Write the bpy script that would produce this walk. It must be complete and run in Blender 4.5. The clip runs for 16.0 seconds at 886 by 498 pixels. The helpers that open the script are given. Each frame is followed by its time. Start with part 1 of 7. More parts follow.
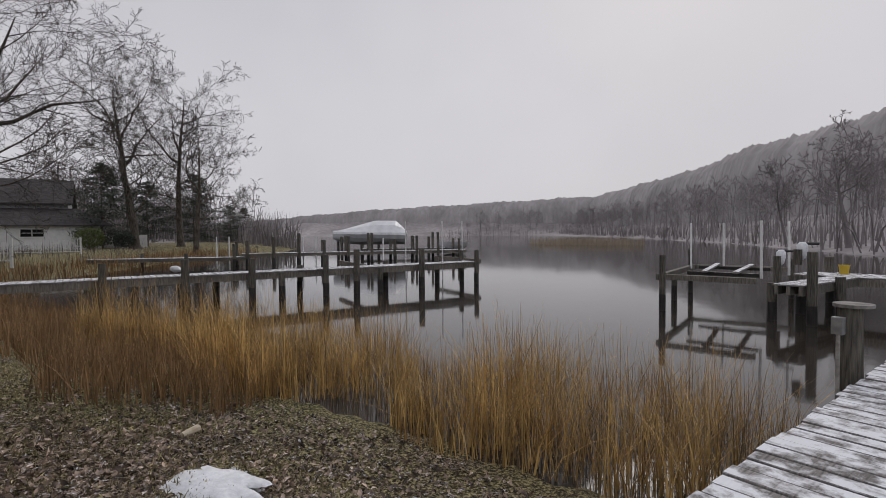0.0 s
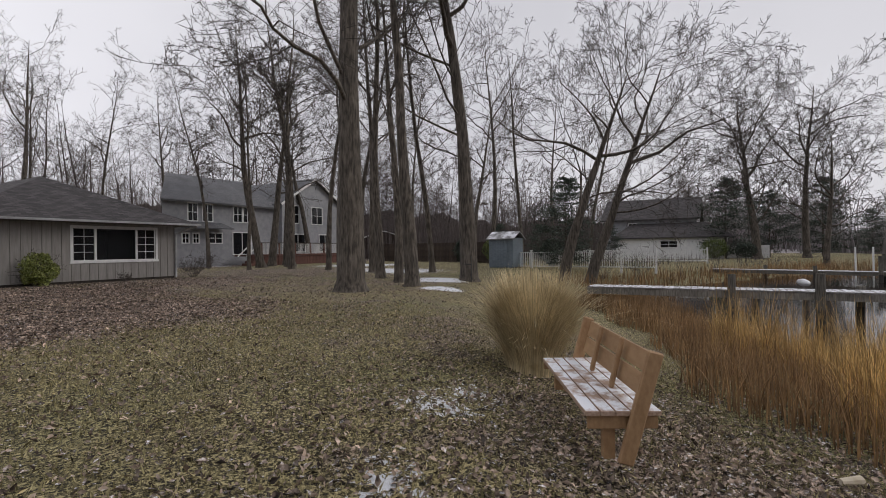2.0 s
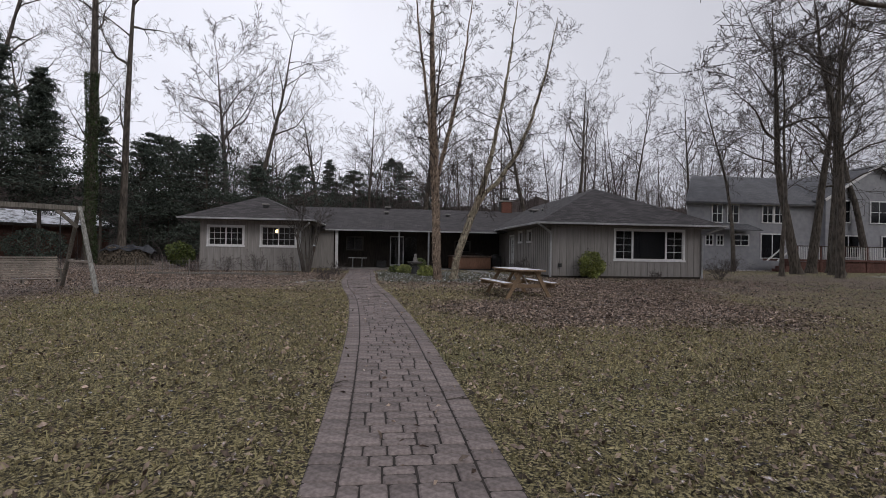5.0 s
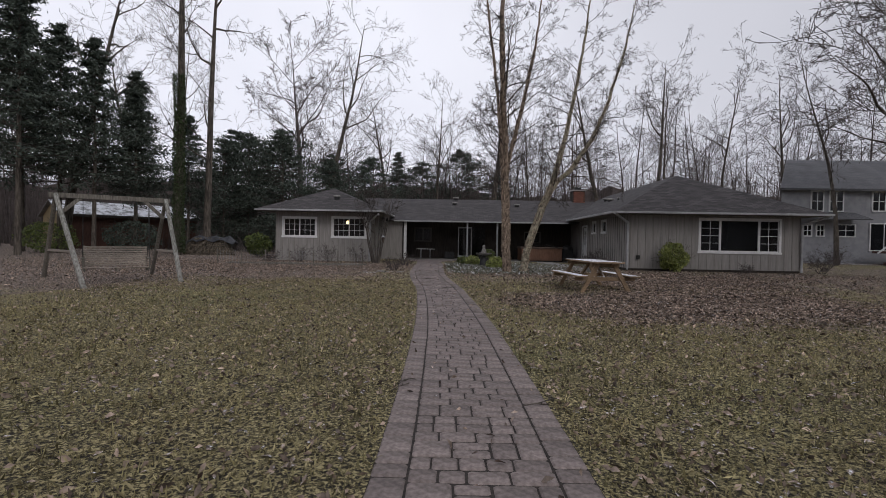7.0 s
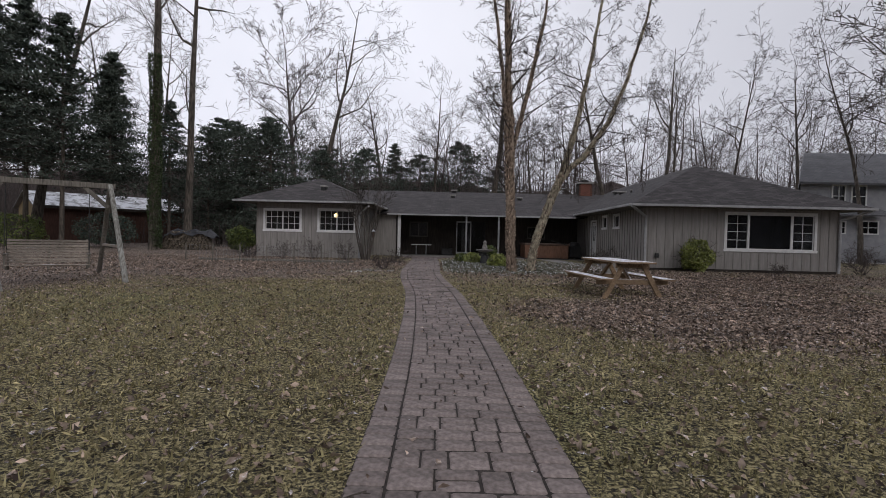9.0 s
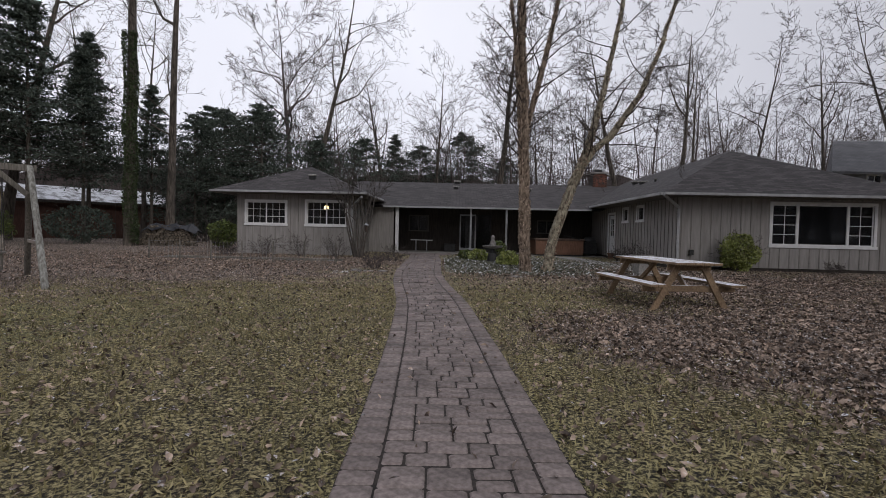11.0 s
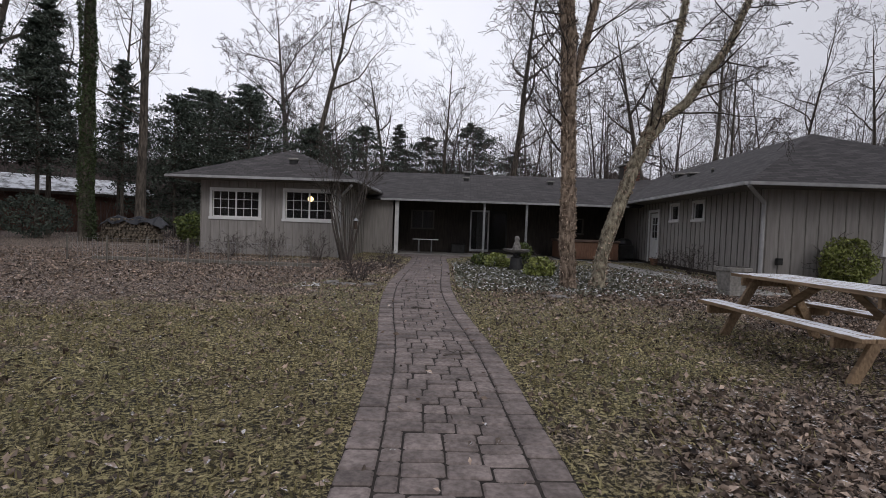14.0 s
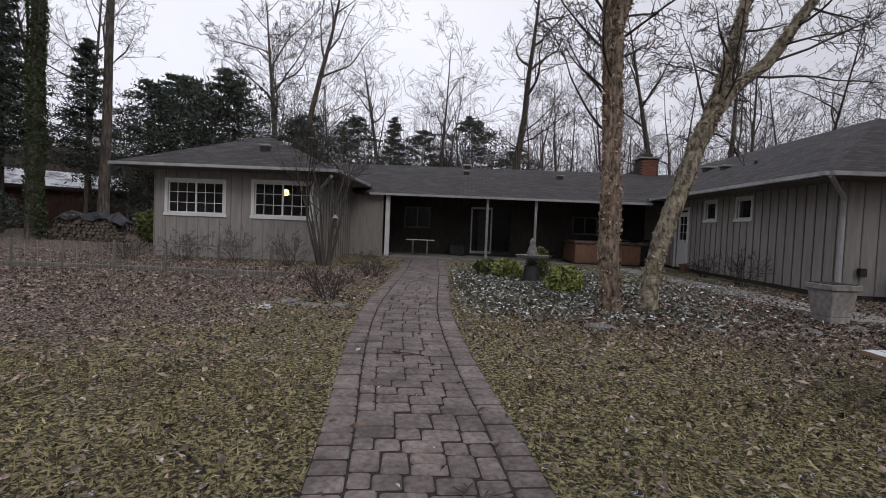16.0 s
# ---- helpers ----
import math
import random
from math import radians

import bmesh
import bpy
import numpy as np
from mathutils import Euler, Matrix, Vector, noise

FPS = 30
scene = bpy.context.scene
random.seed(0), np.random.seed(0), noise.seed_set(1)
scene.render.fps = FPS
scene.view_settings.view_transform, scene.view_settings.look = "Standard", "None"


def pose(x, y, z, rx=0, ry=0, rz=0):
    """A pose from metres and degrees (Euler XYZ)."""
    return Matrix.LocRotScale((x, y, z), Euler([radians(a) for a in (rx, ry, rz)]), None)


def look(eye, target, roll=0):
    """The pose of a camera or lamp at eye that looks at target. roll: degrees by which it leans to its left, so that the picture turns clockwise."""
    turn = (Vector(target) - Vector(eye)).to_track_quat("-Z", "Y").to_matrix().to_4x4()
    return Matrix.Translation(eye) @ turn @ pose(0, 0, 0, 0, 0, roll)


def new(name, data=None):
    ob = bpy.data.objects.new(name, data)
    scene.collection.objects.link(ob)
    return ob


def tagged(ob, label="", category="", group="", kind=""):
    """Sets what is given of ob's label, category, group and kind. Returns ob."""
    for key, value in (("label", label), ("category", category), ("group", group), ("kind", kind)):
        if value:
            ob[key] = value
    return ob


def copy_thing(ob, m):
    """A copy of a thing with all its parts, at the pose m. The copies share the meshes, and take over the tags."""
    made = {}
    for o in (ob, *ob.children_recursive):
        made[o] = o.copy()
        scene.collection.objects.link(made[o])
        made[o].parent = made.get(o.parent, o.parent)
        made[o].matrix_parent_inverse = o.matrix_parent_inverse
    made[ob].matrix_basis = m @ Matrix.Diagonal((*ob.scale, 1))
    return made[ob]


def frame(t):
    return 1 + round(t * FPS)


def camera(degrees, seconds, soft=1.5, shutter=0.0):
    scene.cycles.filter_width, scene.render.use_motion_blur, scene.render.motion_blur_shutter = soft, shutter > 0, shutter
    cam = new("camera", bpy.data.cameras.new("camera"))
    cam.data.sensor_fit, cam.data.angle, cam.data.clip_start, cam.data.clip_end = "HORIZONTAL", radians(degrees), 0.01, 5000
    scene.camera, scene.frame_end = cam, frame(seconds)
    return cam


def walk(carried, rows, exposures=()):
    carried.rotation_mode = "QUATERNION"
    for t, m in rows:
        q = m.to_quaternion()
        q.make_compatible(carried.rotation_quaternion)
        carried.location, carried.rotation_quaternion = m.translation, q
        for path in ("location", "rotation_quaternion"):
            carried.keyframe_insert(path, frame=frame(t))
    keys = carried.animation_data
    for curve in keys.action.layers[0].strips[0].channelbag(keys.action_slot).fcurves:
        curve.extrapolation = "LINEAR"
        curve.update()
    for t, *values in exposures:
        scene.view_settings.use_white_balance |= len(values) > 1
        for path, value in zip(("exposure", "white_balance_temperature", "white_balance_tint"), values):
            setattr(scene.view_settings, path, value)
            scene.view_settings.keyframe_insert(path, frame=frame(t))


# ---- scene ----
# ---- camera and walk ----
cam = camera(82.8, 16.0, soft=0.9)
PATH = [
    (0.0, 0.000, 0.000, 1.246, -123.90, -1.84, 0.47),
    (0.5, 0.059, 0.043, 1.233, -107.29, -1.32, 0.76),
    (1.0, 0.126, 0.098, 1.247, -90.93, -0.79, 0.97),
    (1.5, 0.138, 0.165, 1.272, -77.53, -0.43, 0.94),
    (2.0, 0.146, 0.231, 1.285, -60.64, 0.07, 0.79),
    (2.5, 0.090, 0.296, 1.274, -45.11, 0.39, 0.29),
    (3.0, 0.076, 0.318, 1.268, -33.47, 0.54, -0.00),
    (3.5, 0.010, 0.346, 1.270, -23.92, 0.56, -0.34),
    (4.0, -0.036, 0.371, 1.276, -16.13, 0.46, -0.56),
    (4.5, -0.064, 0.389, 1.278, -10.20, 0.35, -0.68),
    (5.0, -0.072, 0.390, 1.286, -5.98, 0.20, -0.93),
    (7.5, -0.098, 1.199, 1.254, 1.96, -1.07, -0.96),
    (8.0, -0.075, 1.750, 1.249, 1.82, -1.17, -0.91),
    (8.5, -0.095, 2.324, 1.245, 1.71, -1.31, -1.07),
    (9.0, -0.075, 2.924, 1.242, 1.55, -1.39, -1.32),
    (11.5, -0.146, 5.877, 1.210, 1.98, -2.04, -1.33),
    (12.0, -0.186, 6.503, 1.204, 2.09, -2.06, -1.49),
    (12.5, -0.222, 7.135, 1.203, 2.07, -2.09, -1.73),
    (13.0, -0.269, 7.764, 1.215, 2.31, -2.14, -1.85),
    (13.5, -0.312, 8.369, 1.225, 2.41, -2.19, -1.94),
    (14.0, -0.341, 8.972, 1.233, 2.46, -2.23, -2.02),
    (14.5, -0.393, 9.579, 1.250, 2.44, -2.26, -2.08),
    (15.0, -0.423, 10.201, 1.265, 2.28, -2.22, -2.34),
    (15.5, -0.464, 10.823, 1.273, 2.20, -2.40, -2.36),
    (16.0, -0.466, 11.448, 1.280, 2.10, -2.45, -2.35),
]
walk(cam, [(t, pose(x, y, z, 90 + pitch, roll, yaw)) for t, x, y, z, yaw, pitch, roll in PATH],
     exposures=[(0.0, 0.28, 6650, 12), (1.5, 0.42, 6700, 12), (3.0, 0.62, 6500, 12), (5.0, 0.24, 6400, 13), (7.5, 0.22, 6400, 13), (16.0, 0.3, 6400, 13)])

# ---- world, sun ----
world = bpy.data.worlds.new("overcast")
scene.world = world
world.use_nodes = True
wn = world.node_tree
wn.nodes.clear()
w_out = wn.nodes.new("ShaderNodeOutputWorld")
w_bg = wn.nodes.new("ShaderNodeBackground")
w_sky = wn.nodes.new("ShaderNodeTexSky")
w_sky.sky_type = "NISHITA"
w_sky.sun_disc = False
w_sky.sun_elevation = radians(35)
w_sky.sun_rotation = radians(150)
w_sky.dust_density = 4.0
w_mix = wn.nodes.new("ShaderNodeMix")
w_mix.data_type = "RGBA"
w_mix.inputs[0].default_value = 0.97
w_tc = wn.nodes.new("ShaderNodeTexCoord")
w_noise = wn.nodes.new("ShaderNodeTexNoise")
w_noise.inputs["Scale"].default_value = 1.6
w_noise.inputs["Detail"].default_value = 4
w_ramp = wn.nodes.new("ShaderNodeValToRGB")
w_ramp.color_ramp.elements[0].position = 0.3
w_ramp.color_ramp.elements[0].color = (5.4, 5.5, 6.0, 1)
w_ramp.color_ramp.elements[1].position = 0.7
w_ramp.color_ramp.elements[1].color = (6.4, 6.5, 6.95, 1)
wn.links.new(w_tc.outputs["Generated"], w_noise.inputs["Vector"])
wn.links.new(w_noise.outputs["Fac"], w_ramp.inputs["Fac"])
wn.links.new(w_sky.outputs["Color"], w_mix.inputs["A"])
wn.links.new(w_ramp.outputs["Color"], w_mix.inputs["B"])
w_dot = wn.nodes.new("ShaderNodeVectorMath")
w_dot.operation = "DOT_PRODUCT"
w_dot.inputs[1].default_value = (-0.25, 0.435, 0)
w_add = wn.nodes.new("ShaderNodeMath")
w_add.inputs[1].default_value = 0.5
w_side = wn.nodes.new("ShaderNodeValToRGB")
while len(w_side.color_ramp.elements) < 4:
    w_side.color_ramp.elements.new(0.5)
for k, (at, v) in enumerate(((0.0, 0.79), (0.6, 0.76), (0.8, 0.95), (0.93, 1.25))):
    w_side.color_ramp.elements[k].position = at
    w_side.color_ramp.elements[k].color = (v, v, v, 1)
w_mul = wn.nodes.new("ShaderNodeMix")
w_mul.data_type = "RGBA"
w_mul.blend_type = "MULTIPLY"
w_mul.inputs[0].default_value = 1.0
wn.links.new(w_tc.outputs["Generated"], w_dot.inputs[0])
wn.links.new(w_dot.outputs["Value"], w_add.inputs[0])
wn.links.new(w_add.outputs[0], w_side.inputs["Fac"])
wn.links.new(w_mix.outputs["Result"], w_mul.inputs["A"])
wn.links.new(w_side.outputs["Color"], w_mul.inputs["B"])
wn.links.new(w_mul.outputs["Result"], w_bg.inputs["Color"])
w_bg.inputs["Strength"].default_value = 0.1
wn.links.new(w_bg.outputs["Background"], w_out.inputs["Surface"])

sun_data = bpy.data.lights.new("sun", "SUN")
sun_data.energy = 0.6
sun_data.angle = radians(25)
sun_data.color = (1.0, 0.97, 0.93)
sun = new("sun", sun_data)
sun.matrix_world = look((20, -34, 28), (0, 0, 0))
sun.location = (20, -34, 28)


# ---- materials ----
def nodes_of(name, rough=0.8):
    m = bpy.data.materials.new(name)
    m.use_nodes = True
    t = m.node_tree
    b = t.nodes["Principled BSDF"]
    b.inputs["Roughness"].default_value = rough
    return m, t, b


def noise_node(t, scale, detail=5, vec=None, rough=0.55):
    n = t.nodes.new("ShaderNodeTexNoise")
    n.inputs["Scale"].default_value = scale
    n.inputs["Detail"].default_value = detail
    n.inputs["Roughness"].default_value = rough
    if vec is not None:
        t.links.new(vec, n.inputs["Vector"])
    return n


def ramp_node(t, fac, stops):
    r = t.nodes.new("ShaderNodeValToRGB")
    e = r.color_ramp.elements
    while len(e) < len(stops):
        e.new(0.5)
    for k, (p, c) in enumerate(stops):
        e[k].position = p
        e[k].color = (*c, 1)
    t.links.new(fac, r.inputs["Fac"])
    return r.outputs["Color"]


def mix_node(t, fac, a, b, mode="MIX"):
    m = t.nodes.new("ShaderNodeMix")
    m.data_type = "RGBA"
    m.blend_type = mode
    for sock, v in ((m.inputs[0], fac), (m.inputs["A"], a), (m.inputs["B"], b)):
        if isinstance(v, (int, float)):
            sock.default_value = v
        elif isinstance(v, tuple):
            sock.default_value = (*v, 1)
        else:
            t.links.new(v, sock)
    return m.outputs["Result"]


def bump_to(t, b, height, strength, dist=0.02):
    n = t.nodes.new("ShaderNodeBump")
    n.inputs["Strength"].default_value = strength
    n.inputs["Distance"].default_value = dist
    t.links.new(height, n.inputs["Height"])
    t.links.new(n.outputs["Normal"], b.inputs["Normal"])


def coords(t, kind="Object", scale=(1, 1, 1)):
    c = t.nodes.new("ShaderNodeTexCoord")
    mp = t.nodes.new("ShaderNodeMapping")
    mp.inputs["Scale"].default_value = scale
    t.links.new(c.outputs[kind], mp.inputs["Vector"])
    return mp.outputs["Vector"]


def snow_top(t, col, amount, scale=6.0, snow=(0.78, 0.8, 0.84)):
    """Thin snow that lies on upward faces, broken by noise."""
    g = t.nodes.new("ShaderNodeNewGeometry")
    s = t.nodes.new("ShaderNodeSeparateXYZ")
    t.links.new(g.outputs["Normal"], s.inputs[0])
    n = noise_node(t, scale, 6, g.outputs["Position"], 0.65)
    add = t.nodes.new("ShaderNodeMath")
    add.operation = "MULTIPLY"
    t.links.new(s.outputs["Z"], add.inputs[0])
    t.links.new(n.outputs["Fac"], add.inputs[1])
    f = ramp_node(t, add.outputs[0], [(1 - amount - 0.08, (0, 0, 0)), (1 - amount + 0.08, (1, 1, 1))])
    return mix_node(t, f, col, snow)


def simple(name, c1, c2, scale=8.0, rough=0.8, bump=0.2, stretch=(1, 1, 1), metal=0.0, snow=0.0, per_object=0.0, coarse=0.35, island=False, dist=0.01, snow_scale=6.0):
    """Two-scale varied surface; stretch gives a grain."""
    m, t, b = nodes_of(name, rough)
    v = coords(t, "Object", stretch)
    fine = noise_node(t, scale, 7, v)
    big = noise_node(t, scale * 0.13, 3, coords(t))
    col = ramp_node(t, fine.outputs["Fac"], [(0.36, c1), (0.64, c2)])
    dark = ramp_node(t, big.outputs["Fac"], [(0.3, (1 - coarse,) * 3), (0.7, (1 + coarse * 0.3,) * 3)])
    col = mix_node(t, 1.0, col, dark, "MULTIPLY")
    if per_object or island:
        if island:
            r = t.nodes.new("ShaderNodeNewGeometry").outputs["Random Per Island"]
        else:
            r = t.nodes.new("ShaderNodeObjectInfo").outputs["Random"]
        k = per_object or 0.3
        col = mix_node(t, 1.0, col, ramp_node(t, r, [(0, (1 - k,) * 3), (1, (1 + k,) * 3)]), "MULTIPLY")
    if snow:
        col = snow_top(t, col, snow, snow_scale)
    t.links.new(col, b.inputs["Base Color"])
    b.inputs["Metallic"].default_value = metal
    if bump:
        bump_to(t, b, fine.outputs["Fac"], bump, dist)
    return m


def glow(name, col, strength):
    m, t, b = nodes_of(name)
    b.inputs["Base Color"].default_value = (*col, 1)
    b.inputs["Emission Color"].default_value = (*col, 1)
    b.inputs["Emission Strength"].default_value = strength
    return m


M_BARK = simple("bark", (0.045, 0.037, 0.03), (0.15, 0.128, 0.105), 14, 0.95, 0.9, (1, 1, 0.18), dist=0.03)
M_TWIG = simple("twig", (0.045, 0.037, 0.032), (0.1, 0.085, 0.075), 5, 0.95, 0)
# paler than twig: slight distance haze put into the colour
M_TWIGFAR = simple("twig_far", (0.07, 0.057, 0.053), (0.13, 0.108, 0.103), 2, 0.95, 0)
# far ground paled to the hill's grey, distance haze as base colour
M_FARFLOOR = simple("hazed_far_floor", (0.26, 0.24, 0.245), (0.36, 0.335, 0.34), 0.3, 0.95, 0)
# far-bank twigs and brush, air haze painted as pale grey
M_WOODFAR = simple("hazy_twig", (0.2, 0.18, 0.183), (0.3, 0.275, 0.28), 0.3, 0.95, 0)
M_DARKFENCE = simple("dark_board_fence", (0.045, 0.032, 0.026), (0.09, 0.065, 0.05), 6, 0.9, 0.2, (6, 6, 0.5), per_object=0.2)
M_BROWNRED = simple("red_brown_boards", (0.07, 0.035, 0.026), (0.12, 0.062, 0.046), 5, 0.9, 0.2, (6, 6, 0.5))
M_DECKRED = simple("reddish_deck_wood", (0.1, 0.045, 0.035), (0.16, 0.075, 0.06), 6, 0.8, 0.2)
M_TAN = simple("tan_siding", (0.3, 0.23, 0.12), (0.38, 0.3, 0.17), 4, 0.8, 0.1)
M_YEWLEAF = simple("variegated_leaves", (0.16, 0.2, 0.04), (0.42, 0.45, 0.14), 9, 0.5, 0, island=True)
M_IVYBED = simple("groundcover_leaves", (0.085, 0.09, 0.06), (0.27, 0.265, 0.2), 9, 0.6, 0, island=True, snow=0.57, snow_scale=25)
M_CANVAS = simple("dark_tarp", (0.02, 0.022, 0.028), (0.05, 0.052, 0.06), 4, 0.5, 0.4, snow=0.3)
M_BIRCH = simple("river_birch_bark", (0.075, 0.05, 0.034), (0.4, 0.31, 0.235), 16, 0.9, 1.0, (1, 1, 0.45), dist=0.05)
M_BIRCHPALE = simple("pale_birch_bark", (0.1, 0.08, 0.055), (0.5, 0.45, 0.33), 13, 0.9, 1.0, (1, 1, 0.5), dist=0.05)
M_IVY = simple("ivy_leaves", (0.02, 0.035, 0.012), (0.07, 0.1, 0.03), 20, 0.6, 0.3)
M_PINE = simple("evergreen_foliage", (0.034, 0.05, 0.04), (0.105, 0.13, 0.1), 3, 0.8, 0, island=True)
M_SHRUB = simple("shrub_foliage", (0.04, 0.07, 0.015), (0.2, 0.24, 0.06), 10, 0.55, 0, island=True)
M_REED = simple("dry_reed", (0.3, 0.17, 0.05), (0.68, 0.46, 0.18), 3, 0.8, 0, island=True, per_object=0.6)
# reed colour greyed for the far island, haze included in it
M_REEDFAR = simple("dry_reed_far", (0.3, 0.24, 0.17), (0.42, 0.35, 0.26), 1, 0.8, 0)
M_REEDRED = simple("marsh_grass", (0.19, 0.11, 0.05), (0.36, 0.22, 0.1), 3, 0.85, 0, island=True, per_object=0.4)
M_PAMPAS = simple("ornamental_grass", (0.48, 0.37, 0.2), (0.78, 0.66, 0.42), 3, 0.8, 0, island=True, per_object=0.35)
M_LEAF = simple("fallen_leaves", (0.035, 0.021, 0.016), (0.48, 0.37, 0.29), 9, 0.75, 0, island=True, per_object=0.7, snow=0.45, snow_scale=55)
M_BLADE = simple("lawn_blades", (0.12, 0.106, 0.042), (0.36, 0.315, 0.155), 0.7, 0.8, 0, island=True, per_object=0.5)
M_THATCH = simple("dry_grass_tufts", (0.09, 0.075, 0.032), (0.5, 0.43, 0.235), 3, 0.85, 0, island=True, per_object=0.6)
M_PAVER = simple("concrete_paver", (0.16, 0.129, 0.118), (0.285, 0.236, 0.218), 28, 0.85, 0.7, per_object=0.18, dist=0.004, coarse=0.45)
M_PAVERJ = simple("concrete_paver_joined", (0.16, 0.129, 0.118), (0.285, 0.236, 0.218), 28, 0.85, 0.7, island=True, per_object=0.18, dist=0.004, coarse=0.45)
M_DIRT = simple("joint_dirt", (0.018, 0.014, 0.012), (0.05, 0.04, 0.033), 30, 0.95, 0.4)
M_DECK = simple("weathered_dock_wood", (0.13, 0.12, 0.115), (0.3, 0.28, 0.27), 9, 0.85, 0.6, (0.5, 8, 1), snow=0.53, per_object=0.15)
M_DECKS = simple("weathered_wood", (0.11, 0.1, 0.085), (0.24, 0.22, 0.19), 9, 0.9, 0.5, (4, 4, 0.6), per_object=0.15)
M_PILE = simple("piling_wood", (0.055, 0.05, 0.042), (0.17, 0.155, 0.13), 9, 0.9, 0.7, (5, 5, 0.4))
M_PILEWET = simple("wet_piling_wood", (0.012, 0.011, 0.01), (0.04, 0.035, 0.03), 9, 0.5, 0.5, (5, 5, 0.4))
M_BENCH = simple("bench_wood", (0.32, 0.185, 0.09), (0.42, 0.26, 0.135), 4, 0.6, 0.08, (1, 6, 3), snow=0.12)
M_BENCHSEAT = simple("bench_seat_wood", (0.34, 0.22, 0.15), (0.52, 0.38, 0.29), 4, 0.6, 0.1, (1, 10, 10), snow=0.53)
M_TABLE = simple("picnic_table_wood", (0.2, 0.13, 0.075), (0.36, 0.25, 0.15), 5, 0.75, 0.2, (1, 10, 6), snow=0.6, per_object=0.1)
M_SWING = simple("swing_wood", (0.2, 0.17, 0.14), (0.38, 0.33, 0.28), 7, 0.8, 0.3, (2, 8, 8), snow=0.45, per_object=0.1)
M_LICHEN = simple("lichened_pole", (0.16, 0.15, 0.13), (0.42, 0.42, 0.39), 9, 0.9, 0.5, (3, 3, 0.8))
M_LOG = simple("log_wood", (0.08, 0.065, 0.05), (0.24, 0.2, 0.15), 7, 0.9, 0.6, per_object=0.3)
# darker than grey_batten: the shadow line along side-wall battens put into the colour
M_GROOVE = simple("shadow_dark_batten", (0.135, 0.125, 0.112), (0.19, 0.176, 0.158), 5, 0.85, 0.1)
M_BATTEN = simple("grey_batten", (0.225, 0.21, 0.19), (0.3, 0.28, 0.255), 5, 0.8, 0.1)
M_GUTTER = simple("dull_white_gutter", (0.36, 0.36, 0.365), (0.5, 0.5, 0.505), 4, 0.5, 0.05)
M_PEEL = simple("peeling_bark", (0.2, 0.14, 0.1), (0.55, 0.44, 0.34), 20, 0.9, 0, island=True, per_object=0.5)
M_SIDING = simple("grey_siding", (0.262, 0.245, 0.23), (0.342, 0.321, 0.303), 5, 0.75, 0.12, (3, 3, 0.3), coarse=0.15)
M_TRIM = simple("white_trim", (0.7, 0.7, 0.7), (0.8, 0.8, 0.79), 5, 0.5, 0.05, coarse=0.1)
M_DOORW = simple("white_door_paint", (0.62, 0.62, 0.62), (0.72, 0.72, 0.71), 5, 0.5, 0.05, coarse=0.1)
M_VINYL = simple("pale_vinyl_siding", (0.29, 0.295, 0.315), (0.36, 0.365, 0.385), 3, 0.6, 0.05, coarse=0.12)
M_BROWNWALL = simple("dark_brown_wall", (0.03, 0.024, 0.02), (0.06, 0.048, 0.04), 6, 0.8, 0.15, (3, 3, 0.4))
M_HOTTUB = simple("hot_tub_panel", (0.17, 0.085, 0.05), (0.26, 0.135, 0.085), 6, 0.6, 0.2, (8, 8, 0.8))
M_COVER = simple("hot_tub_cover", (0.09, 0.055, 0.04), (0.14, 0.09, 0.07), 6, 0.6, 0.1)
M_BRICK = simple("red_brick", (0.17, 0.07, 0.05), (0.3, 0.13, 0.09), 18, 0.9, 0.4, per_object=0.2)
M_STONE = simple("stone", (0.16, 0.15, 0.14), (0.34, 0.32, 0.3), 14, 0.9, 0.6, snow=0.25)
M_CONC = simple("concrete", (0.26, 0.25, 0.23), (0.4, 0.38, 0.35), 18, 0.9, 0.3, snow=0.2)
M_SNOW = simple("snow", (0.7, 0.72, 0.76), (0.84, 0.86, 0.9), 20, 0.7, 0.8, coarse=0.1)
M_BLACK = simple("black_metal", (0.012, 0.012, 0.012), (0.03, 0.03, 0.03), 8, 0.5, 0.1)
M_STEEL = simple("galvanised_steel", (0.35, 0.36, 0.37), (0.5, 0.51, 0.52), 12, 0.4, 0.1, metal=0.8)
M_YELLOW = simple("yellow_plastic", (0.6, 0.4, 0.02), (0.7, 0.5, 0.05), 4, 0.5, 0.05)
M_WRAP = simple("white_shrink_wrap", (0.72, 0.73, 0.76), (0.84, 0.85, 0.88), 2, 0.35, 0.4, coarse=0.1, dist=0.05)
M_HULL = simple("grey_hull", (0.4, 0.41, 0.43), (0.5, 0.51, 0.53), 2, 0.35, 0.05)
M_FABRIC = simple("dark_fabric", (0.02, 0.02, 0.025), (0.06, 0.06, 0.065), 8, 0.9, 0.3)
M_SEED = simple("log_pale", (0.5, 0.42, 0.3), (0.68, 0.6, 0.47), 8, 0.8, 0.3)
M_LAMP = glow("warm_lamp", (1.0, 0.72, 0.32), 6.0)
M_ROOM = simple("room_wall", (0.12, 0.11, 0.1), (0.16, 0.15, 0.14), 4, 0.9, 0)
M_GREENPOLE = simple("grey_shed_paint", (0.16, 0.2, 0.24), (0.22, 0.26, 0.3), 4, 0.8, 0.1, (1, 1, 6))
M_CURTAIN = simple("curtain", (0.3, 0.3, 0.3), (0.42, 0.42, 0.42), 6, 0.9, 0)

M_TRUNKFAR = simple("grey_bark", (0.07, 0.06, 0.052), (0.15, 0.13, 0.115), 8, 0.95, 0.4, (1, 1, 0.2))


